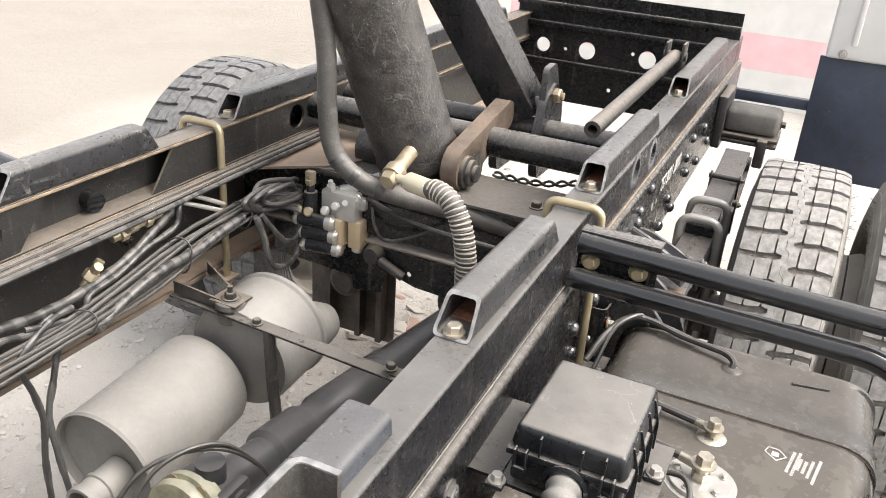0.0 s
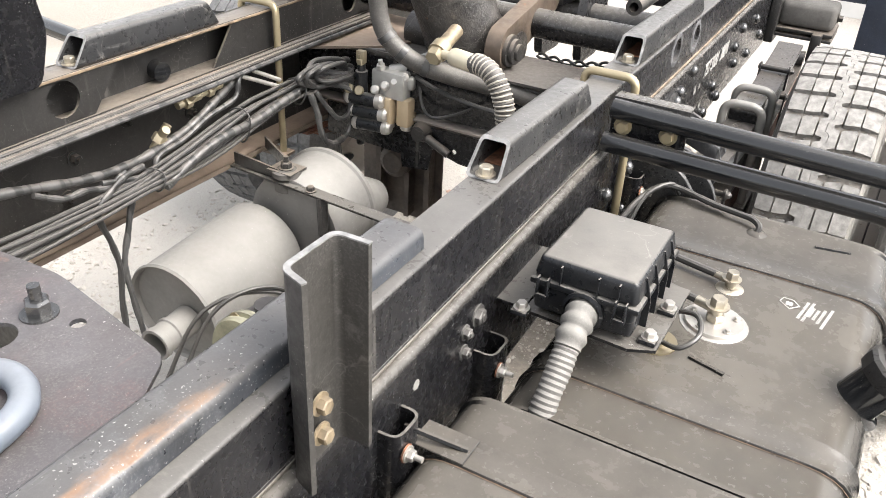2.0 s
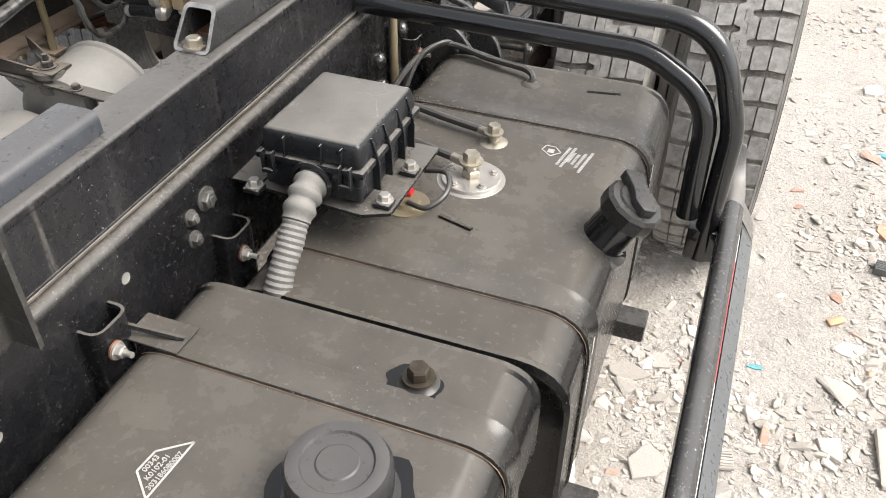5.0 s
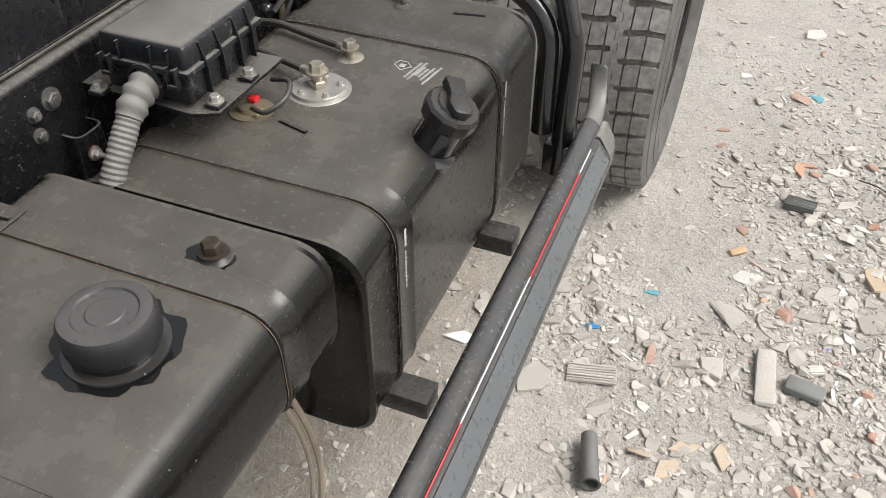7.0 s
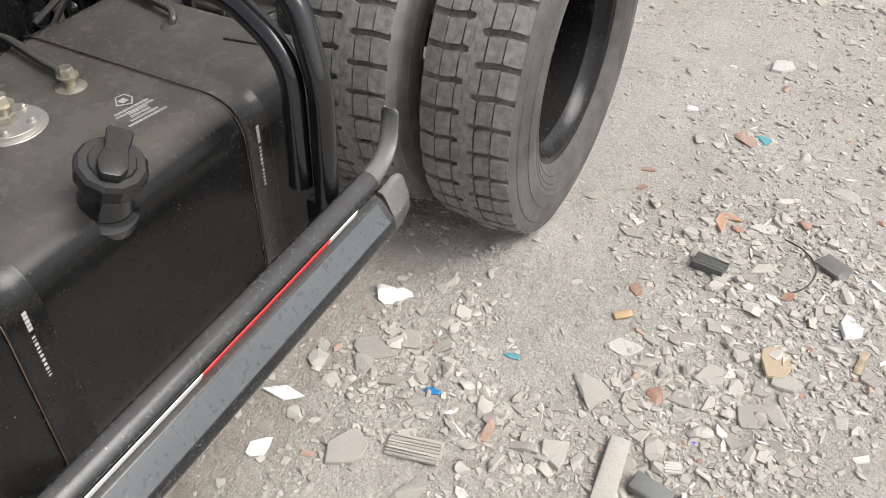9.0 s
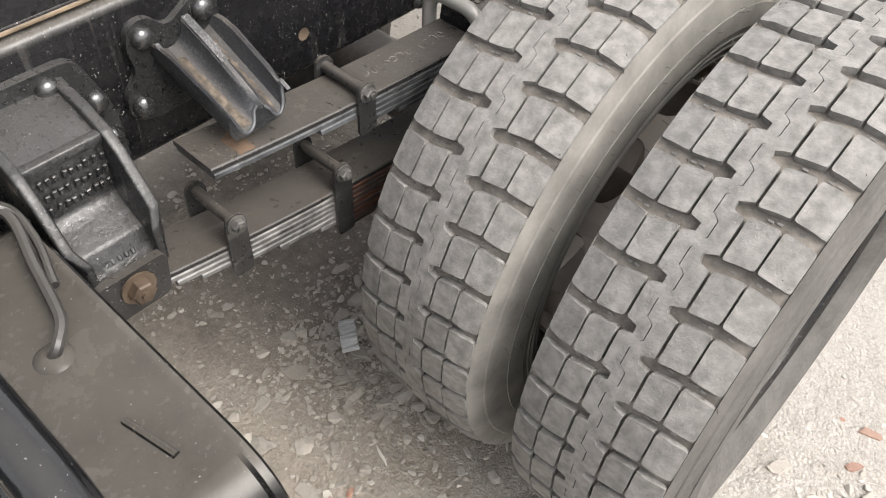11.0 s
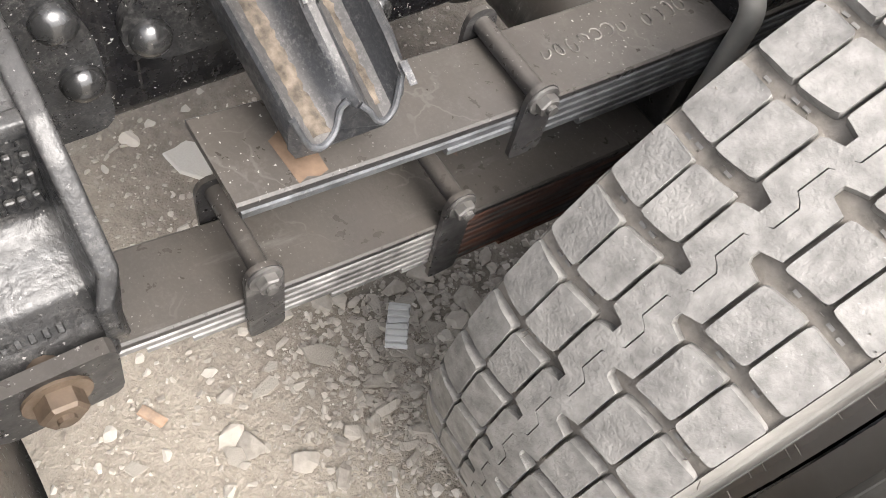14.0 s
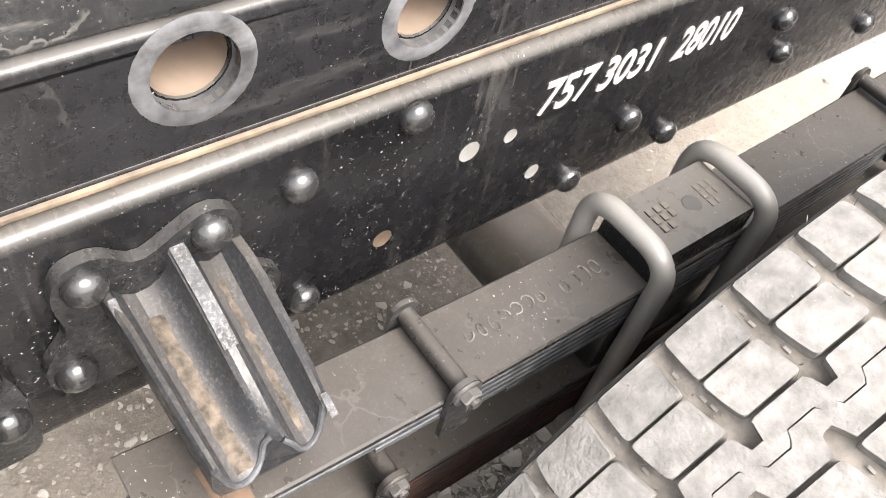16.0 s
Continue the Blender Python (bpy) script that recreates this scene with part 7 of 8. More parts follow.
# ---- control valve, hoses and cables inside the frame ----
valve = thing("control_valve", (-0.62, 0.68, 0.75), "cast aluminium hydraulic control valve with black solenoids", "control valve")
bm = bmesh.new()
box(bm, -0.640, -0.545, 0.665, 0.735, 0.845, 0.915, 0.008, 2)
cyl(bm, (-0.60, 0.70, 0.905), (-0.515, 0.735, 0.945), 0.017, 16)
box(bm, -0.600, -0.530, 0.685, 0.740, 0.870, 0.905, 0.010, 3)
body = part("body", bm, M_ALU, valve)
for k, z in enumerate((0.840, 0.806, 0.772)):
    bm = bmesh.new()
    x0 = -0.688 + 0.008 * k
    revolve(bm, (x0, 0.640 + 0.004 * k, z), (1, 0.15, 0), ((0, 0), (0.0165, 0.0), (0.0165, 0.078), (0, 0.078)), 18)
    sol = part("solenoid", bm, M_PLASTIC, valve, "black solenoid coil")
    bm = bmesh.new()
    revolve(bm, (x0, 0.640 + 0.004 * k, z), (1, 0.15, 0), ((0, -0.010), (0.011, -0.010), (0.0175, -0.002), (0.0175, 0.006), (0, 0.006)), 18)
    part("end_cap", bm, M_STEEL, sol, "pale end cap")
    bm = bmesh.new()
    revolve(bm, (x0 + 0.078, 0.652 + 0.004 * k, z), (1, 0.15, 0), ((0, -0.004), (0.019, -0.004), (0.019, 0.010), (0.012, 0.018), (0, 0.018)), 18)
    part("end_cap", bm, M_STEEL, sol, "pale end cap")
M_CREAM = surface("cream_coil_resin", (0.40, 0.31, 0.20), 0.5, vary=0.2, dust=0.2)
for k, x in enumerate((-0.612, -0.568)):
    bm = bmesh.new()
    box(bm, x, x + 0.036, 0.655 + 0.014 * k, 0.700 + 0.014 * k, 0.778, 0.850, 0.006, 2)
    coil_box = part("coil", bm, M_CREAM, valve, "cream moulded solenoid coil")
    bm = bmesh.new()
    revolve(bm, (x + 0.018, 0.678 + 0.014 * k, 0.764), (0, 0, 1), ((0, 0), (0.012, 0), (0.0155, 0.004), (0.0155, 0.014), (0, 0.015)), 18)
    part("coil_nut", bm, M_STEEL, coil_box, "pale round coil nut")
bm = bmesh.new()
revolve(bm, (-0.660, 0.655, 0.872), (0, 0, 1), ((0, -0.02), (0.016, -0.02), (0.016, 0.035), (0.010, 0.036), (0.010, 0.058), (0, 0.058)), 16)
part("relief_valve", bm, M_PLASTIC, valve)
for x, y, z in ((-0.684, 0.636, 0.862), (-0.656, 0.638, 0.862)):
    bm = bmesh.new()
    revolve(bm, (x, y, z), (0.35, -0.85, 0.35), ((0, -0.03), (0.012, -0.03), (0.012, 0.006), (0.009, 0.009), (0, 0.009)), 16)
    part("fitting", bm, M_BRASS, valve, "round brass port plug")
for k in range(4):
    bm = bmesh.new()
    p_ = (-0.618 + 0.022 * k, 0.652 + 0.010 * k, 0.868 + 0.012 * k)
    revolve(bm, p_, (0.35, -0.85, 0.35), ((0, -0.02), (0.0115, -0.02), (0.0115, 0.004), (0.007, 0.006), (0.007, 0.012), (0, 0.012)), 14)
    part("fitting", bm, M_STEEL, valve, "pale round port plug")
bm = bmesh.new()
box(bm, -0.671, -0.649, 0.647, 0.663, 0.926, 0.958, 0.002)
part("terminal", bm, M_BRASS, valve, "square brass terminal")
for x, y, z in ((-0.660, 0.655, 0.926), (-0.615, 0.675, 0.915), (-0.565, 0.705, 0.935), (-0.535, 0.715, 0.935)):
    bm = bmesh.new()
    hexhead(bm, (x, y, z), (0, -0.3, 1), 0.02, 0.014, False)
    cyl(bm, (x, y, z), Vector((x, y, z)) + Vector((0, -0.005, 0.024)), 0.006, 10)
    part("fitting", bm, M_BRASS if z < 0.95 and x < -0.62 else M_ALU, valve, "small hydraulic fitting")
bm = bmesh.new()
box(bm, -0.66, -0.54, 0.735, 0.741, 0.74, 0.93, 0.002)
part("mounting_plate", bm, M_DUSTY, valve)


def line_thing(name, pts, r, material, label, category, n=10, steps=7, wave=None, group=""):
    bm = bmesh.new()
    sweep(bm, smooth_path(pts, steps), r, n, True, wave)
    return tagged(part(name, bm, material, None), label, category, group)


hh = thing("hydraulic_hose", (-0.58, 0.60, 0.95), "thick grey hydraulic hose hanging beside the cylinder", "hose")
bm = bmesh.new()
hose_path = smooth_path([(-0.625, 0.60, 1.60), (-0.605, 0.60, 1.40), (-0.583, 0.60, 1.25), (-0.580, 0.60, 1.13), (-0.560, 0.602, 1.035), (-0.50, 0.625, 0.975), (-0.42, 0.66, 0.945), (-0.30, 0.70, 0.925), (-0.12, 0.72, 0.90)], 7)
sweep(bm, hose_path, 0.0215, 16)
part("hose", bm, M_HOSE, hh)
for k in (29, 33, 38):
    bm = bmesh.new()
    revolve(bm, hose_path[k], hose_path[k + 1] - hose_path[k], ((0.0205, -0.009), (0.0228, -0.008), (0.0232, 0.008), (0.0205, 0.009)), 18)
    part("wrap", bm, M_CABLE, hh, "dark tape wrap round the hose")
fit = thing("hose_fitting", (-0.42, 0.60, 0.98), "brass and steel banjo fitting on the cylinder port", "hose fitting")
bm = bmesh.new()
cyl(bm, (-0.425, 0.70, 1.04), (-0.425, 0.60, 1.005), 0.017, 18)
part("port", bm, M_DULLZINC, fit)
bm = bmesh.new()
hexhead(bm, (-0.425, 0.612, 1.008), (0.0, -0.94, -0.33), 0.036, 0.022, False)
revolve(bm, (-0.425, 0.625, 1.013), (0.0, -0.94, -0.33), ((0, -0.012), (0.024, -0.012), (0.024, 0.014), (0, 0.014)), 20)
part("banjo_bolt", bm, M_BRASS, fit, "tarnished brass banjo bolt")
bm = bmesh.new()
cyl(bm, (-0.41, 0.61, 1.01), (-0.372, 0.595, 1.014), 0.010, 14)
revolve(bm, (-0.376, 0.597, 1.014), (0.9, -0.30, 0.02), ((0, 0), (0.019, 0), (0.0205, 0.004), (0.0205, 0.062), (0.018, 0.066), (0, 0.066)), 22)
part("ferrule", bm, surface("cream_zinc_ferrule", (0.52, 0.47, 0.36), 0.45, metal=0.4, vary=0.15), fit, "cream coloured crimped ferrule")
coil = smooth_path([(-0.335, 0.582, 1.015), (-0.285, 0.566, 1.018), (-0.250, 0.556, 1.000), (-0.225, 0.552, 0.955), (-0.212, 0.55, 0.895), (-0.208, 0.55, 0.83), (-0.21, 0.56, 0.74)], 12)
hz = thing("wrapped_hose", (-0.25, 0.56, 0.8), "rubber hose inside a pale ridged sleeve", "hose")
bm = bmesh.new()
sweep(bm, coil, 0.0185, 16)
part("hose", bm, M_HOSE, hz)
bm = bmesh.new()
sweep(bm, coil[6:], 0.0205, 18, True, lambda i: 1.0 + (0.10, 0.04, -0.02)[i % 3])
part("ridged_sleeve", bm, M_HOSE, hz, "dark ridged sleeve")
spiral, turn_ = [], 0.0
for i in range(7, len(coil) - 1):
    a_, b_ = coil[i], coil[i + 1]
    u_, v_, _ = frame_of(b_ - a_)
    for j in range(10):
        turn_ += 2 * math.pi * (b_ - a_).length / 10 / 0.0098
        spiral.append(a_.lerp(b_, j / 10) + 0.0215 * (math.cos(turn_) * u_ + math.sin(turn_) * v_))
bm = bmesh.new()
sweep(bm, spiral, 0.0021, 6)
part("spiral_guard", bm, surface("pale_spiral_wire", (0.30, 0.275, 0.235), 0.5, vary=0.25), hz, "pale spiral guard wire wound round the hose")
for pts, r in (([(-0.53, 0.70, 0.905), (-0.44, 0.67, 0.895), (-0.33, 0.66, 0.885), (-0.15, 0.66, 0.88), (0.0, 0.66, 0.875)], 0.0055),
               ([(-0.53, 0.715, 0.90), (-0.50, 0.68, 0.85), (-0.46, 0.66, 0.83), (-0.40, 0.66, 0.85), (-0.34, 0.665, 0.885)], 0.004),
               ([(-0.55, 0.73, 0.93), (-0.47, 0.72, 0.925), (-0.30, 0.715, 0.91), (-0.1, 0.71, 0.90)], 0.012),
               ([(-0.82, 0.70, 0.93), (-0.72, 0.69, 0.945), (-0.60, 0.70, 0.955), (-0.45, 0.72, 0.955)], 0.004)):
    line_thing("cable", pts, r, M_CABLE, "thin dark cable inside the frame", "cable", 8, group="frame cables")


def wobble(pts, k, amp):
    random.seed(k)
    return [(x + random.uniform(-amp, amp), y + random.uniform(-amp, amp), z + random.uniform(-amp, amp)) for x, y, z in pts]


tape = lambda i: 1.0 + 0.17 * (math.sin(i * 0.9) > 0.3)
line_thing("taped_harness", [(-0.772, -0.48, 0.965), (-0.775, -0.237, 0.914), (-0.775, -0.103, 0.881), (-0.775, 0.003, 0.868), (-0.775, 0.103, 0.874), (-0.775, 0.193, 0.893), (-0.777, 0.267, 0.921), (-0.780, 0.330, 0.945)], 0.0085, M_CABLE, "thick taped wiring harness along the rail", "cable", 12, 10, tape, "frame cables")
upper = [(-0.50, 0.880), (-0.30, 0.845), (-0.12, 0.837), (0.0, 0.841), (0.071, 0.852), (0.159, 0.869), (0.253, 0.888), (0.355, 0.900), (0.435, 0.902), (0.522, 0.905), (0.590, 0.905)]
lower = [(-0.50, 0.820), (-0.30, 0.795), (-0.12, 0.803), (0.0, 0.820), (0.071, 0.821), (0.159, 0.820), (0.253, 0.826), (0.355, 0.845), (0.435, 0.857), (0.522, 0.862), (0.590, 0.868)]
random.seed(11)
for k in range(10):
    w, ph = k / 9, random.uniform(0, 6)
    pts = []
    for i, ((y, za), (_, zb)) in enumerate(zip(upper, lower)):
        ww = max(0.0, min(1.0, w + 0.16 * math.sin(i * 0.9 + ph)))
        pts.append((-0.760 + 0.036 * ((k * 7) % 10) / 9 + 0.004 * math.sin(i * 1.3 + ph), y, za + (zb - za) * ww))
    pts += [(-0.715 + 0.004 * k, 0.625, 0.900 - 0.004 * k), (-0.680, 0.650, 0.893 - 0.008 * k)]
    line_thing("cable", pts, (0.0048, 0.0042, 0.0053, 0.0036, 0.0047, 0.0040, 0.0055, 0.0036, 0.0045, 0.0038)[k], M_CABLEB, "dusty dark grey cable in a loose bundle", "cable", 9, 7, None, "frame cables")
line_thing("cable", [(-0.772, 0.350, 0.962), (-0.766, 0.333, 0.950), (-0.765, 0.316, 0.916), (-0.765, 0.229, 0.900), (-0.765, 0.158, 0.876), (-0.762, 0.082, 0.866), (-0.758, 0.060, 0.838), (-0.760, 0.009, 0.845), (-0.765, -0.06, 0.862)], 0.0055, M_CABLE, "taped cable crossing the bundle", "cable", 10, 7, tape, "frame cables")
line_thing("cable", [(-0.762, 0.04, 0.860), (-0.760, -0.007, 0.858), (-0.758, -0.048, 0.842), (-0.755, -0.088, 0.812), (-0.752, -0.072, 0.740), (-0.752, -0.062, 0.675), (-0.752, -0.072, 0.60), (-0.75, -0.075, 0.50)], 0.0060, M_CABLE, "hanging taped cable under the bundle", "cable", 10, 7, tape, "frame cables")
line_thing("cable", [(-0.766, 0.0, 0.862), (-0.765, -0.050, 0.850), (-0.765, -0.097, 0.862), (-0.765, -0.147, 0.866), (-0.768, -0.20, 0.895)], 0.0058, M_CABLE, "short taped cable beside the harness", "cable", 10, 7, tape, "frame cables")
line_thing("cable", [(-0.762, 0.05, 0.845), (-0.758, 0.00, 0.805), (-0.752, -0.030, 0.745), (-0.750, -0.052, 0.68), (-0.745, -0.05, 0.60), (-0.742, -0.04, 0.50)], 0.0060, M_CABLE, "hanging taped cable under the bundle", "cable", 10, 7, tape, "frame cables")
line_thing("split_conduit", [(-0.728, 0.060, 0.815), (-0.728, 0.094, 0.829), (-0.726, 0.163, 0.852), (-0.726, 0.234, 0.864), (-0.726, 0.333, 0.866), (-0.724, 0.415, 0.880), (-0.722, 0.48, 0.890)], 0.0098, M_CABLE, "slit grey corrugated conduit in the cable bundle", "conduit", 12, 14, lambda i: 1.0 + 0.08 * (i % 3 == 0), "frame cables")
for y in (0.045, 0.30, 0.50):
    za = np.interp(y, [q[0] for q in upper], [q[1] for q in upper])
    zb = np.interp(y, [q[0] for q in lower], [q[1] for q in lower])
    c = Vector((-0.742, y, (za + zb) / 2))
    pts = [c + Vector((0.030 * math.cos(a), 0.006 * math.sin(a * 2), ((za - zb) / 2 + 0.010) * math.sin(a))) for a in [j * math.pi / 9 for j in range(19)]]
    line_thing("cable_tie", pts, 0.0020, M_WIRE, "black tie round the cable bundle", "cable tie", 6, 2, None, "cable ties")
for pa, pb in (((-0.782, 0.362, 0.950), (-0.760, 0.464, 0.900)), ((-0.782, 0.401, 0.952), (-0.764, 0.470, 0.914))):
    line_thing("pale_tube", [pa, ((pa[0] + pb[0]) / 2, (pa[1] + pb[1]) / 2, (pa[2] + pb[2]) / 2), pb], 0.0052, M_STEEL, "short pale metal tube end among the cables", "pipe", 10, 3, None, "pale tubes")
# coiled spare cable by the valve
for k in range(5):
    random.seed(70 + k)
    c = Vector((-0.722 + 0.008 * k, 0.575 + random.uniform(-0.02, 0.02), 0.915 + random.uniform(-0.010, 0.008)))
    ra, rb, tl = random.uniform(0.068, 0.100), random.uniform(0.018, 0.034), random.uniform(-0.25, -0.05)
    pts = [c + Vector((0.012 * math.sin(2 * a + k), math.cos(a) * ra + 0.008 * math.sin(3 * a + k), math.sin(a) * rb + tl * math.cos(a) * ra + 0.005 * math.sin(2 * a + k))) for a in [j * math.pi / 8 + k for j in range(17)]]
    line_thing("coiled_cable", pts, 0.0058, M_CABLEB, "coiled spare grey cable tied by the valve", "cable", 9, 5, None, "frame cables")
line_thing("cable", [(-0.70, 0.50, 0.885), (-0.69, 0.512, 0.835), (-0.69, 0.522, 0.790), (-0.69, 0.545, 0.750), (-0.69, 0.585, 0.733), (-0.69, 0.635, 0.742), (-0.69, 0.652, 0.775), (-0.685, 0.640, 0.810)], 0.0072, M_CABLE, "hanging loop of grey cable", "cable", 9, 7, tape, "frame cables")
line_thing("cable", [(-0.70, 0.52, 0.885), (-0.685, 0.55, 0.835), (-0.68, 0.585, 0.800), (-0.68, 0.625, 0.800), (-0.68, 0.64, 0.835)], 0.0062, M_CABLE, "short hanging loop of grey cable", "cable", 9, 7, None, "frame cables")
for p, d in (((-0.783, 0.111, 0.892), (0.3, 0.5, 0.8)), ((-0.785, 0.200, 0.942), (0.1, 1, 0.10)), ((-0.785, 0.265, 0.948), (0.1, 1, 0.12))):
    q = thing("brass_connector", p, "dull brass hose connector among the cables", "connector", "brass connectors")
    bm = bmesh.new()
    d = Vector(d).normalized()
    cyl(bm, Vector(p) - d * 0.03, Vector(p) + d * 0.03, 0.009, 12)
    hexhead(bm, Vector(p) - d * 0.012, d, 0.026, 0.018, False)
    cyl(bm, Vector(p), Vector(p) + Vector((0.02, 0, 0.02)), 0.009, 12)
    part("body", bm, M_BRASS, q)
# pipes lying on the far rail shelf
for k in range(5):
    line_thing("air_pipe", wobble([(-0.797 + 0.010 * k, y, 0.9705 + 0.004 * (k % 2)) for y in (-0.9, -0.4, -0.1, 0.2, 0.5, 0.9)], 90 + k, 0.002), 0.0055, M_DUSTY if k % 2 else M_CABLE, "dusty plastic air pipe lying along the rail", "air pipe", 8, 5, None, "air pipes")
bm = bmesh.new()
box(bm, FX - 0.833, FX - 0.766, -1.5, 2.4, 0.7305, 0.7335)
box(bm, FX - 0.7695, FX - 0.7645, -1.5, 2.4, 0.722, 0.7335)
tagged(part("dust_strip", bm, M_BROWN, None), "tan dust caked along the lower rail flange", "dust")
for y, z in ((-0.02, 0.865), (-0.10, 0.83), (-0.05, 0.79), (0.12, 0.90), (0.30, 0.86), (-0.25, 0.88)):
    bm = bmesh.new()
    hexhead(bm, (lx(0.034), y, z), (1, 0, 0), 0.020, 0.012, True)
    cyl(bm, (lx(0.034), y, z), (lx(0.034) + 0.022, y, z), 0.006, 10)
    part("bolt", bm, M_DUSTY, chassis)

# far-side upright bracket and tube
fu = thing("upright_bracket", (-0.83, -0.2, 1.06), "black upright bracket on the far rail", "bracket")
bm = bmesh.new()
prism(bm, round_loop([(-0.36, 1.062), (-0.115, 1.062), (-0.085, 1.15), (-0.10, 1.24), (-0.14, 1.262), (-0.36, 1.262)], 0.02, 3), "x", -0.86, -0.80)
part("channel", bm, M_FRAME, fu)
bm = bmesh.new()
sweep(bm, bend_path([(-0.85, 0.20, 0.99), (-1.36, 0.28, 0.99), (-1.46, 0.28, 0.9), (-1.46, 0.28, 0.6)], 0.1, 8), 0.02, 16)
tagged(part("far_tube_guard", bm, M_TUBE, None), "black tube guard bent outward from the far rail", "tube guard")

# twisted tie wire hanging under the cross pipes
for ph in (0.0, math.pi):
    pts = [Vector((-0.30 + 0.0065 * i, 0.90 + 0.002 * i, 0.955 - 0.012 * math.sin(i / 30 * math.pi))) + 0.006 * Vector((0, math.cos(i * 0.7 + ph), math.sin(i * 0.7 + ph))) for i in range(30)]
    line_thing("tie_wire", pts, 0.0035, M_WIRE, "twisted black tie wire", "wire", 6, 2, None, "tie wires")

# wires at the rear edge of the fuel tank
for pts, r in (([(0.085, 0.46, 0.80), (0.105, 0.520, 0.835), (0.135, 0.572, 0.852), (0.170, 0.586, 0.850), (0.235, 0.572, 0.843), (0.295, 0.560, 0.842), (0.322, 0.552, 0.842), (0.338, 0.538, 0.838), (0.338, 0.530, 0.828)], 0.0062),
               ([(0.09, 0.50, 0.79), (0.108, 0.545, 0.838), (0.140, 0.590, 0.846), (0.20, 0.592, 0.842), (0.27, 0.574, 0.838)], 0.0045),
               ([(0.10, 0.47, 0.78), (0.115, 0.530, 0.842), (0.150, 0.580, 0.858), (0.165, 0.600, 0.83)], 0.0045)):
    line_thing("sensor_wire", pts, r, M_WIRE, "black sensor wire clipped over the tank edge", "wire", 8, 7, None, "tank wires")
bm = bmesh.new()
revolve(bm, (0.338, 0.530, 0.8255), (0, 0, 1), ((0.02, 0), (0.016, 0.003), (0.008, 0.005), (0, 0.006)), 18)
part("wire_gland", bm, M_TANK, tank)

# loose wire and a bracket under the front tank
line_thing("loose_wire", [(0.42, -0.20, 0.60), (0.45, -0.19, 0.52), (0.475, -0.18, 0.42), (0.485, -0.18, 0.30), (0.47, -0.19, 0.18), (0.44, -0.22, 0.05), (0.40, -0.26, 0.012)], 0.006, surface("tan_wire", (0.24, 0.20, 0.155), 0.6, vary=0.3), "tan loose wire hanging from the tank bracket", "wire", 8, 7, None, "loose wires")
line_thing("loose_wire", [(0.40, -0.21, 0.60), (0.445, -0.20, 0.50), (0.468, -0.19, 0.40), (0.472, -0.19, 0.28), (0.45, -0.20, 0.15), (0.41, -0.24, 0.03)], 0.005, bpy.data.materials["tan_wire"], "tan loose wire hanging from the tank bracket", "wire", 8, 7, None, "loose wires")
for y in (-0.29, -0.62):
    bm = bmesh.new()
    box(bm, 0.36, 0.45, y - 0.02, y + 0.03, 0.585, 0.661, 0.006)
    box(bm, 0.385, 0.425, y - 0.035, y + 0.045, 0.57, 0.60, 0.004)
    part("foot_bracket", bm, M_GUARD, oil, "grey tank foot bracket")
    bm = bmesh.new()
    box(bm, 0.04, 0.50, y - 0.02, y + 0.03, 0.60, 0.655, 0.006)
    part("cradle", bm, M_FRAME, oil, "black tank cradle arm")

# ---- rubble ----
def stone_verts(k, flat=0.55, size=1.0):
    """A broken angular lump: a cut and jittered box."""
    random.seed(300 + k)
    bm = bmesh.new()
    sx, sy, sz = random.uniform(0.7, 1.3), random.uniform(0.5, 1.0), flat * random.uniform(0.6, 1.2)
    for _ in range(14):
        d = Vector((random.gauss(0, 1), random.gauss(0, 1), random.gauss(0, 1))).normalized()
        bm.verts.new((d.x * sx * size, d.y * sy * size, d.z * sz * size))
    r = bmesh.ops.convex_hull(bm, input=bm.verts)
    bmesh.ops.delete(bm, geom=[v for v in bm.verts if not v.link_faces], context="VERTS")
    bm.verts.index_update()
    vs, fs = [v.co.copy() for v in bm.verts], [[v.index for v in f.verts] for f in bm.faces]
    bm.free()
    return vs, fs


LUMPS = [stone_verts(k, 0.35 + 0.06 * (k % 6)) for k in range(14)]


def shard_verts(k):
    """A flat broken slab with an irregular outline."""
    random.seed(500 + k)
    n, out = random.randint(4, 8), []
    ph = random.uniform(0, 6)
    asp = random.uniform(0.32, 1.0)
    for i in range(n):
        a = ph + 2 * math.pi * (i + random.uniform(-0.36, 0.36)) / n
        r = random.uniform(0.55, 1.2)
        out.append((r * math.cos(a), asp * r * math.sin(a)))
    h = random.uniform(0.05, 0.24)
    vs = [Vector((x * 1.03, y * 1.03, -0.2)) for x, y in out] + [Vector((x, y, h - 0.05)) for x, y in out] + [Vector((x * 0.93, y * 0.93, h + random.uniform(-0.03, 0.03))) for x, y in out]
    fs = []
    for lay in (0, n):
        fs += [[lay + i, lay + (i + 1) % n, lay + n + (i + 1) % n, lay + n + i] for i in range(n)]
    return vs, fs + [[2 * n + i for i in range(n)]]


SHARDS = [shard_verts(k) for k in range(26)]
STICKS = [([Vector((v.x * 1.5, v.y * 0.30, v.z * 0.7)) for v in vs], fs) for vs, fs in SHARDS[:8]]


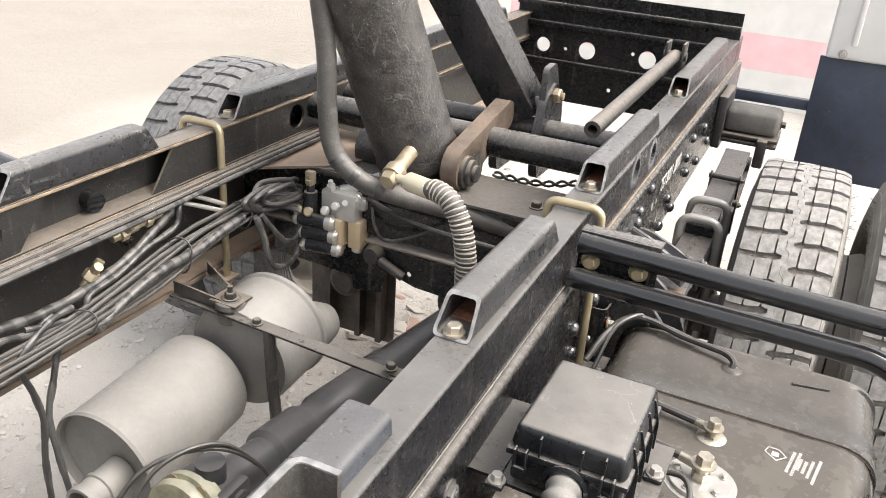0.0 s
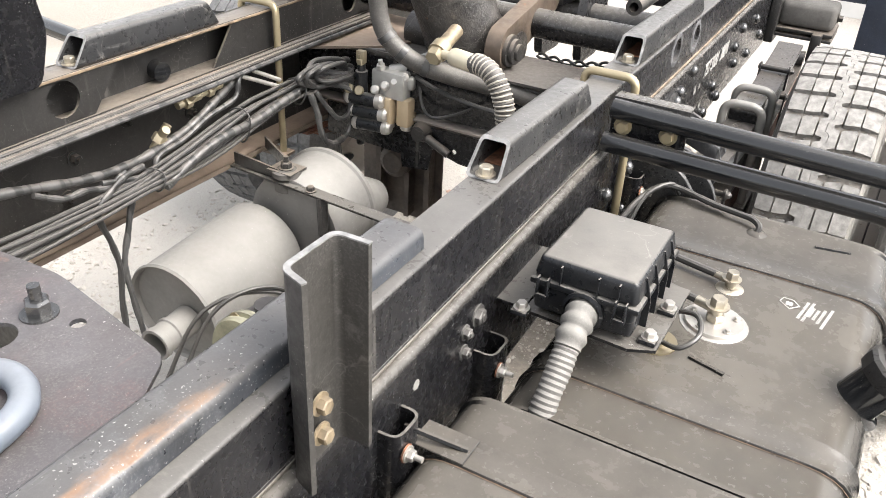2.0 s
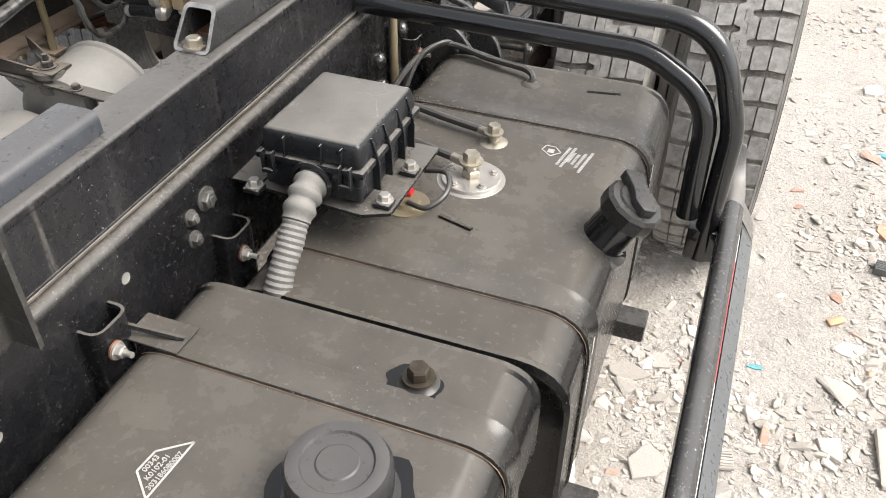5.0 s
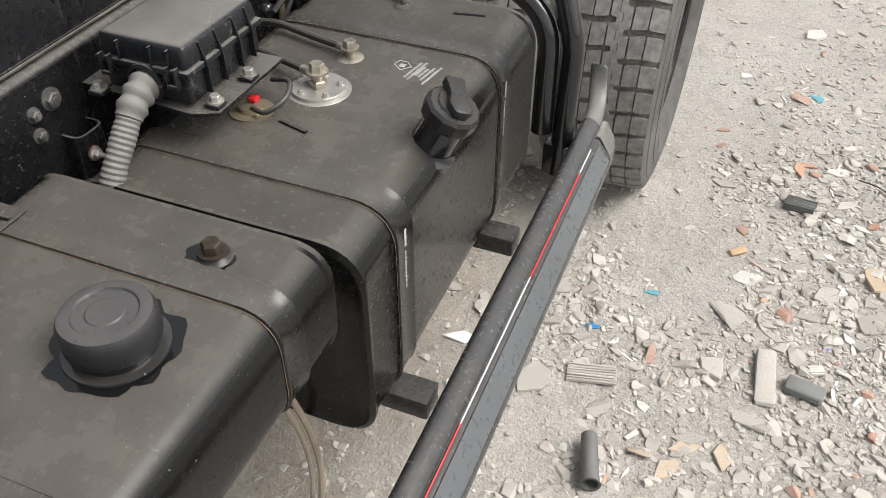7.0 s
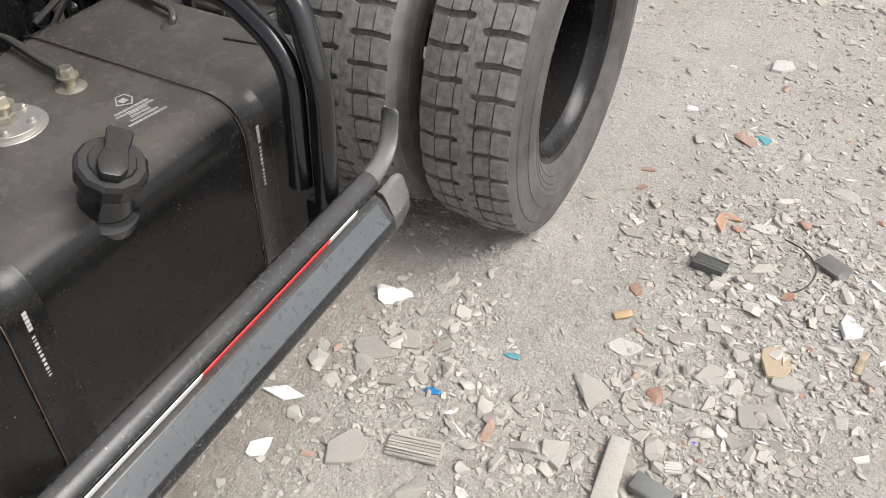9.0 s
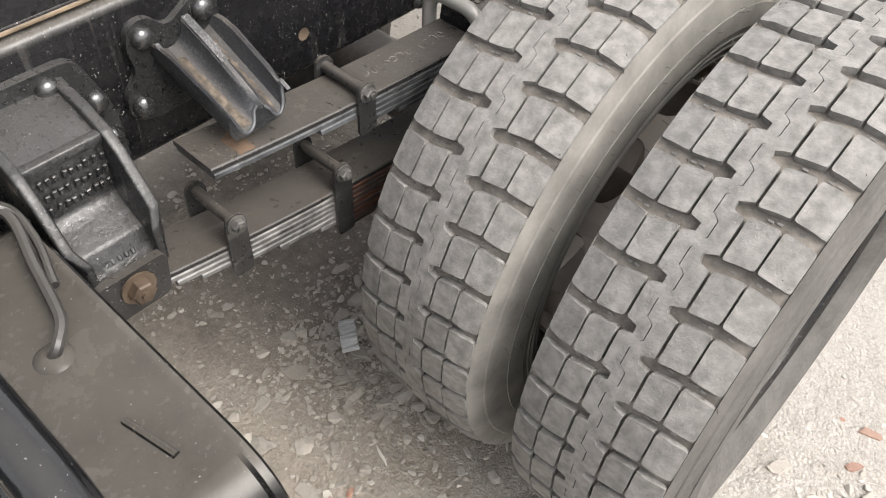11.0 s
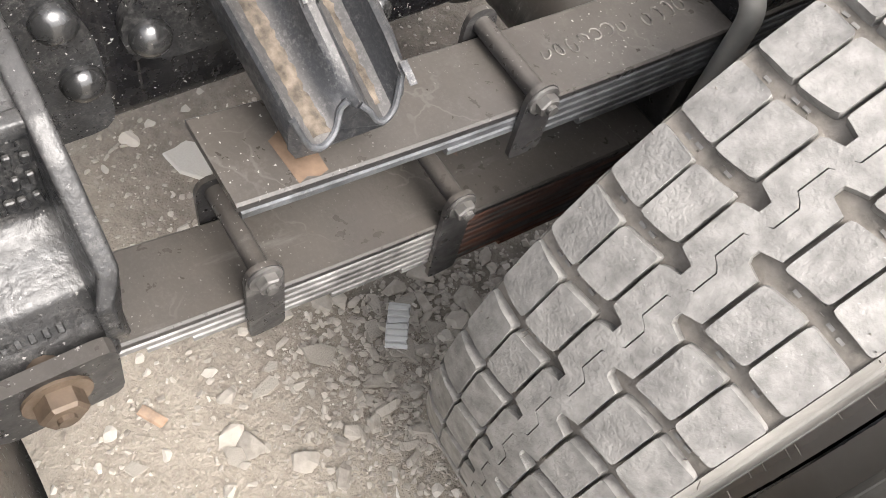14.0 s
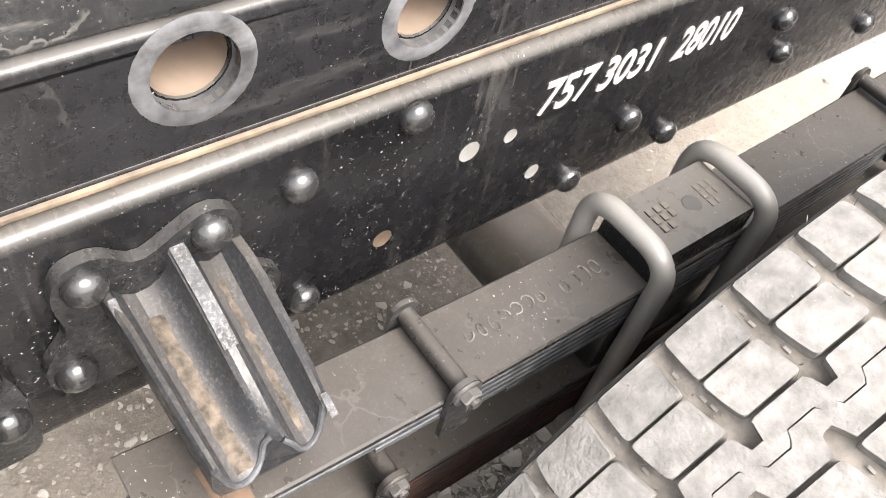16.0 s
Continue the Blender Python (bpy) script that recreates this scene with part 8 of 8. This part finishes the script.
def scatter(name, count, size, seed, material, label, dense, shapes=None, area=(-2.6, 3.2, -0.8, 4.6)):
    random.seed(seed)
    vs, fs = [], []
    made = 0
    while made < count:
        x, y = random.uniform(*area[:2]), random.uniform(*area[2:])
        if random.random() > dense(x, y):
            continue
        made += 1
        s = size * (0.30 + random.random() ** 5 * 2.1)
        m = pose(x, y, ground_height(x, y) + s * (0.02 if shapes else 0.12), random.uniform(-14, 14), random.uniform(-14, 14), random.uniform(0, 360)) @ Matrix.Scale(s, 4)
        lv, lf = random.choice(shapes or LUMPS)
        n0 = len(vs)
        vs += [tuple(m @ v) for v in lv]
        fs += [[i + n0 for i in f] for f in lf]
    me = bpy.data.meshes.new(name)
    me.from_pydata(vs, [], fs)
    me.materials.append(material)
    return tagged(new(name, me), label, "gravel", kind="stuff")


def density(x, y):
    """How thickly rubble lies: a spread heap beside the truck, bare dust by the tyre, little under the frame."""
    def hill(cx_, cy_, rx, ry):
        return math.exp(-((x - cx_) / rx) ** 2 - ((y - cy_) / ry) ** 2)
    d = 0.34 + 0.75 * noise.noise((x * 1.7, y * 1.7, 5.0)) + 0.40 * noise.noise((x * 5.5, y * 5.5, 1.0))
    d += 0.95 * hill(1.40, 0.72, 0.34, 0.46) + 0.5 * hill(1.22, 1.38, 0.26, 0.24) + 0.5 * hill(0.72, 0.72, 0.12, 0.25)
    d -= 0.9 * hill(0.98, 1.06, 0.15, 0.20) + 0.7 * hill(0.95, 0.82, 0.10, 0.06) + 0.5 * hill(1.62, 0.85, 0.14, 0.14)
    d *= 1.0 if y < 1.75 else 0.42
    near = 1.0 if x > 0.55 else 0.40 if x > 0.30 else 0.06 if x > -0.75 else 0.5
    return max(0.03, min(1, d)) * near


scatter("concrete_shards", 2200, 0.0135, 6, M_STONE, "scattered flat broken concrete and tile shards", density, SHARDS, (0.45, 2.8, -0.7, 3.6))
clods = lambda x, y: math.exp(-((x - 0.15) / 0.17) ** 2 - ((y - 1.16) / 0.22) ** 2) + 0.02
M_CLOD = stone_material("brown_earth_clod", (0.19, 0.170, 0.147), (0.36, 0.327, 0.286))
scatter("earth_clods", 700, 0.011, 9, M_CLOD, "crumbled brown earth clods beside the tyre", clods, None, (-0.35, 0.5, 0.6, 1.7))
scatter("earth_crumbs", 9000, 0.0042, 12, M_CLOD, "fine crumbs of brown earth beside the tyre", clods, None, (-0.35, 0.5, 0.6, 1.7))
trodden = lambda x, y: 0.30 + 0.9 * noise.noise((x * 4.0, y * 4.0, 3.0))
scatter("grit", 9000, 0.0034, 14, stone_material("tan_dirt_grit", (0.24, 0.21, 0.175), (0.46, 0.42, 0.365)), "fine tan grit trodden into the dirt", trodden, None, (-0.7, 0.45, 0.2, 1.6))
scatter("gravel", 56000, 0.0062, 1, M_STONE, "scattered fine grey-beige gravel and grit", density, None, (-1.9, 2.7, -0.7, 3.3))
scatter("rubble", 5200, 0.013, 2, M_STONE, "scattered broken concrete rubble and stones", density, None, (-1.95, 2.8, -0.7, 3.8))
scatter("plaster_chips", 1500, 0.0125, 3, M_PALE, "scattered white plaster chips and splinters", density, SHARDS[8:16] + STICKS, (0.3, 2.7, -0.7, 3.4))
scatter("brick_chips", 420, 0.012, 4, M_BRICK, "scattered red brick chips", density, None, (0.3, 2.7, -0.7, 3.4))

CHUNKS = []
for k, (vs, fs) in enumerate(LUMPS[:4] + SHARDS[6:24]):
    me = bpy.data.meshes.new("rubble_chunk")
    me.from_pydata([tuple(v) for v in vs], [], fs)
    me.materials.append(M_STONE)
    CHUNKS.append(me)


def chunk(x, y, s, k=0, material=None, label="flat broken piece of grey concrete on the ground", name="rubble_chunk", category="rubble", flat=0.6, turn=0.0, tilt=0.0):
    me = CHUNKS[k % len(CHUNKS)]
    if material is not None:
        me = me.copy()
        me.materials.clear()
        me.materials.append(material)
    ob = new(name, me)
    ob.matrix_world = pose(x, y, ground_height(x, y) + s * 0.08, tilt, tilt * 0.5, turn) @ Matrix.Diagonal((s, s, s * flat, 1))
    return tagged(ob, label, category, "rubble chunks" if name == "rubble_chunk" else "")


random.seed(21)
n = 0
while n < 170:
    x, y = random.uniform(0.45, 2.2), random.uniform(-0.3, 2.7)
    if random.random() > density(x, y) or (0.2 < x < 0.85 and y > 0.95):
        continue
    chunk(x, y, 0.013 + 0.032 * random.random() ** 3, n, None, turn=random.uniform(0, 360), tilt=random.uniform(-12, 12))
    n += 1
for i, (x, y, s) in enumerate(((1.534, 1.842, 0.05), (0.953, 2.344, 0.04), (0.037, 0.882, 0.026), (0.045, 0.921, 0.017), (-0.410, 0.960, 0.062), (-0.385, 1.03, 0.045), (0.058, 0.666, 0.02), (0.247, 0.824, 0.03), (0.113, 0.799, 0.024), (0.012, 0.905, 0.013))):
    chunk(x, y, s, i * 3, M_CLOD if -0.2 < x < 0.4 else M_PALE if x < 0 else None, turn=i * 53, tilt=6, flat=0.4)
random.seed(33)
for i in range(20):
    x, y = random.gauss(0.11, 0.09), random.gauss(1.17, 0.11)
    chunk(x, y, 0.012 + 0.014 * random.random(), i % 4, M_CLOD, "dusty brown stone half sunk in loose earth", turn=i * 71, tilt=15)
chunk(0.085, 1.115, 0.052, 9, M_CLOD, "flat grey-brown stone half sunk in loose earth", turn=20, tilt=3, flat=0.4)
chunk(0.030, 0.985, 0.034, 12, M_CLOD, "flat grey-brown stone half sunk in loose earth", turn=70, tilt=14, flat=0.8)
random.seed(51)
for i in range(34):
    x, y = random.gauss(-0.98, 0.13), random.gauss(1.62, 0.13)
    chunk(x, y, 0.02 + 0.035 * random.random(), i, M_BRICK if i % 7 == 0 else None, turn=i * 47, tilt=14, label="broken rubble in a low heap under the truck")
M_RAG = surface("orange_rag", (0.48, 0.29, 0.20), 0.9, vary=0.4, patch=40)
chunk(1.144, 0.967, 0.046, 4, M_PALE, "thick white broken plaster lump", "plaster_lump", "plaster", 0.9, 30)
chunk(1.227, 2.518, 0.055, 5, M_PALE, "white broken shell of plaster", "plaster_lump", "plaster", 0.6, 80)
chunk(1.347, 1.574, 0.042, 6, M_PALE, "white broken tile shard", "tile_shard", "tile", 0.25, 20, 10)
chunk(1.412, 1.297, 0.044, 9, M_PALE, "long white broken tile shard", "tile_shard", "tile", 0.25, 160, 10)
chunk(0.979, 1.700, 0.030, 7, M_BRICK, "broken red brick piece", "brick_piece", "brick", 0.9, 10)
chunk(0.981, 1.604, 0.024, 8, M_BRICK, "small broken red brick piece", "brick_piece", "brick", 0.9, 60)
chunk(1.105, 1.168, 0.024, 5, M_BRICK, "small broken red brick piece", "brick_piece", "brick", 0.7, 130)
chunk(1.223, 1.548, 0.055, 9, M_RAG, "crumpled dusty orange-brown cloth rag", "rag", "rag", 0.6, 120)
chunk(1.255, 1.575, 0.034, 1, M_RAG, "crumpled dusty orange-brown cloth rag", "rag", "rag", 0.7, 20)
chunk(1.206, 1.996, 0.050, 3, M_BRICK, "broken red brick piece among litter", "brick_piece", "brick", 0.4, 200)
chunk(1.26, 2.02, 0.030, 2, M_TEAL, "crumpled teal plastic scrap", "plastic_scrap", "litter", 0.3, 140)
chunk(0.794, 0.626, 0.024, 1, M_BLUE, "crumpled bright blue plastic scrap", "plastic_scrap", "litter", 0.6, 40)
chunk(0.909, 0.815, 0.020, 6, M_TEAL, "small blue-green plastic scrap", "plastic_scrap", "litter", 0.3, 10)
chunk(1.347, 0.779, 0.020, 8, surface("violet_blue_scrap", (0.10, 0.10, 0.55), 0.4, bump=0), "small violet-blue plastic scrap", "plastic_scrap", "litter", 0.5, 70)
chunk(0.560, 0.845, 0.045, 2, M_PAPER, "crumpled white printed paper", "paper", "litter", 0.7, 15, 12)
chunk(0.590, 0.870, 0.030, 3, M_PAPER, "crumpled white printed paper", "paper", "litter", 0.8, 95, 16)
chunk(0.507, 0.480, 0.062, 9, M_PAPER, "flattened dusty printed paper", "paper", "litter", 0.15, 35, 6)
chunk(0.543, 0.337, 0.036, 4, M_PAPER, "torn dusty paper scrap", "paper", "litter", 0.15, 80, 5)
chunk(1.612, 1.294, 0.055, 12, M_PAPER, "crumpled white cloth scrap", "cloth", "litter", 0.6, 100, 10)
chunk(1.477, 1.080, 0.062, 5, M_CARD, "torn brown cardboard litter", "cardboard", "litter", 0.30, 100, 8)
chunk(1.061, 0.347, 0.052, 10, M_KRAFT, "torn flake of tan bark and cardboard", "cardboard", "litter", 0.25, 20, 6)
chunk(1.160, 0.361, 0.045, 13, M_KRAFT, "torn flake of tan bark and cardboard", "cardboard", "litter", 0.25, 110, 6)
chunk(1.043, 0.285, 0.045, 16, M_KRAFT, "torn flake of tan bark and cardboard", "cardboard", "litter", 0.25, 70, 6)
chunk(1.633, 0.621, 0.075, 7, M_KRAFT, "torn tan kraft paper", "cardboard", "litter", 0.15, 150, 8)
for i, (x, y, sz_, tn, fl) in enumerate(((0.623, 0.677, 0.058, 15, 0.5), (0.700, 0.622, 0.044, 60, 0.6), (1.094, 0.612, 0.046, 100, 0.9), (1.201, 0.760, 0.042, 10, 0.4), (1.115, 0.804, 0.056, 130, 0.35), (1.200, 0.485, 0.066, 170, 0.4),
                                    (1.456, 1.000, 0.040, 80, 0.4), (1.449, 0.896, 0.050, 20, 0.4), (1.490, 0.930, 0.045, 140, 0.5), (1.344, 0.967, 0.045, 60, 0.4), (1.365, 1.396, 0.062, 40, 0.25), (0.706, 0.424, 0.058, 10, 0.4),
                                    (1.300, 0.880, 0.040, 200, 0.5), (1.250, 1.060, 0.036, 120, 0.5), (0.872, 1.500, 0.034, 70, 0.5), (1.020, 1.380, 0.036, 15, 0.4), (1.540, 0.640, 0.050, 95, 0.4))):
    chunk(x, y, sz_, 4 + i * 5, None, turn=tn, tilt=5, flat=fl)


def slab(x, y, sx, sy, h, turn, material, label, name, category, ribs=0, tilt=3):
    bm = bmesh.new()
    if ribs:
        lp = [(-sy / 2, 0)]
        for k in range(ribs):
            y0, w = -sy / 2 + k * sy / ribs, sy / ribs
            lp += [(y0, h), (y0 + w * 0.62, h), (y0 + w * 0.72, h - 0.003), (y0 + w * 0.95, h - 0.003)]
        prism(bm, lp + [(sy / 2, h - 0.003), (sy / 2, 0)], "x", -sx / 2, sx / 2)
    else:
        box(bm, -sx / 2, sx / 2, -sy / 2, sy / 2, 0, h, min(0.004, h * 0.3), 2)
    random.seed(int(1000 * x))
    for v in bm.verts:
        v.co.x += random.uniform(-0.002, 0.002)
        v.co.y += random.uniform(-0.002, 0.002)
    ob = part(name, bm, material, None)
    ob.matrix_world = pose(x, y, ground_height(x, y) + 0.004, tilt, -tilt, turn)
    return tagged(ob, label, category)


slab(0.830, 0.479, 0.115, 0.055, 0.009, 12, M_STONE, "ribbed beige tile fragment lying flat", "tile_fragment", "tile", 7)
slab(1.218, 0.620, 0.046, 0.165, 0.014, 4, M_STONE, "long narrow broken concrete strip", "concrete_strip", "rubble", 0)
slab(1.306, 0.607, 0.085, 0.042, 0.025, -14, surface("grey_cinder_block", (0.20, 0.20, 0.19), 0.9, vary=0.2), "small grey cinder block piece", "block_piece", "rubble", 0)
slab(1.246, 1.342, 0.085, 0.045, 0.025, -10, surface("dark_ribbed_plastic", (0.11, 0.11, 0.105), 0.6), "dark grey ribbed plastic box piece", "plastic_piece", "litter", 6)
slab(1.539, 1.486, 0.085, 0.05, 0.018, -40, surface("grey_slate", (0.20, 0.19, 0.18), 0.8), "dark grey broken slate", "slate_piece", "rubble", 0, 10)
slab(1.329, 0.688, 0.034, 0.030, 0.008, 20, M_PALE, "small ribbed beige tile fragment", "tile_fragment", "tile", 4)
slab(1.099, 1.062, 0.045, 0.022, 0.010, 35, surface("orange_tan_block", (0.52, 0.36, 0.22), 0.85, vary=0.2), "small tan-orange brick chip", "brick_piece", "brick", 0, 8)
slab(0.982, 0.297, 0.050, 0.012, 0.008, -5, M_KRAFT, "short pale wood splinter", "wood_splinter", "litter", 0, 4)
for x, y, tn in ((1.307, 0.540, 5), (1.369, 0.621, 95), (1.455, 0.541, 120), (0.957, 0.342, 50), (1.39, 0.70, -20), (1.42, 0.62, 60)):
    slab(x, y, 0.034, 0.009, 0.006, tn, M_PALE, "short white plaster splinter", "plaster_splinter", "plaster", 0, 6)
bm = bmesh.new()
revolve(bm, (0.871, 0.290, 0.020), (0.25, -0.97, 0.02), ((0.013, 0.0), (0.018, 0.001), (0.020, 0.10), (0.024, 0.13), (0.018, 0.13), (0.013, 0.06)), 18, close=True)
tagged(part("pipe_stub", bm, surface("dark_grey_plastic_pipe", (0.05, 0.052, 0.055), 0.45, dust=0.4), None), "short dark grey plastic pipe stub on the ground", "pipe")
line_thing("loose_wire", [(1.405, 1.545, 0.012), (1.455, 1.50, 0.03), (1.495, 1.44, 0.034), (1.490, 1.38, 0.02), (1.455, 1.335, 0.010)], 0.0022, M_WIRE, "thin dark wire loop lying on the rubble", "wire", 6, 7, None, "loose wires")
slab(1.643, 1.169, 0.018, 0.07, 0.008, -10, M_CARD, "small brown wood splinter", "wood_splinter", "litter", 0, 8)
slab(-0.002, 0.717, 0.016, 0.044, 0.006, -62, surface("orange_wood_chip", (0.30, 0.19, 0.12), 0.85, vary=0.4, patch=60, dust=0.3), "small tan-orange wood chip lying on the dirt", "wood_chip", "litter", 0, 5)
slab(0.06, 1.105, 0.034, 0.075, 0.006, 54, surface("pale_grey_lath", (0.45, 0.45, 0.44), 0.7), "pale grey grooved fibre strip on a flat stone", "fibre_strip", "litter", 7, 8).location.z += 0.035

# ---- distance: painted boards behind the truck ----
bd = thing("painted_board", (0.7, 6.0, 0.0), "pale board painted with soft pink bands", "board")
for z0, z1, mt, lb in ((0.0, 0.28, M_WHITE, ""), (0.28, 0.55, surface("pale_pink_paint", (0.72, 0.45, 0.47), 0.6, vary=0.08), "pink band"), (0.55, 0.95, M_WHITE, ""), (0.95, 1.15, bpy.data.materials["pale_pink_paint"] if "pale_pink_paint" in bpy.data.materials else M_WHITE, "pink band"), (1.15, 2.4, M_WHITE, "")):
    bm = bmesh.new()
    box(bm, -2.2, 1.6, 6.0, 6.05, z0 + 0.001, z1)
    part("band", bm, mt, bd, lb)
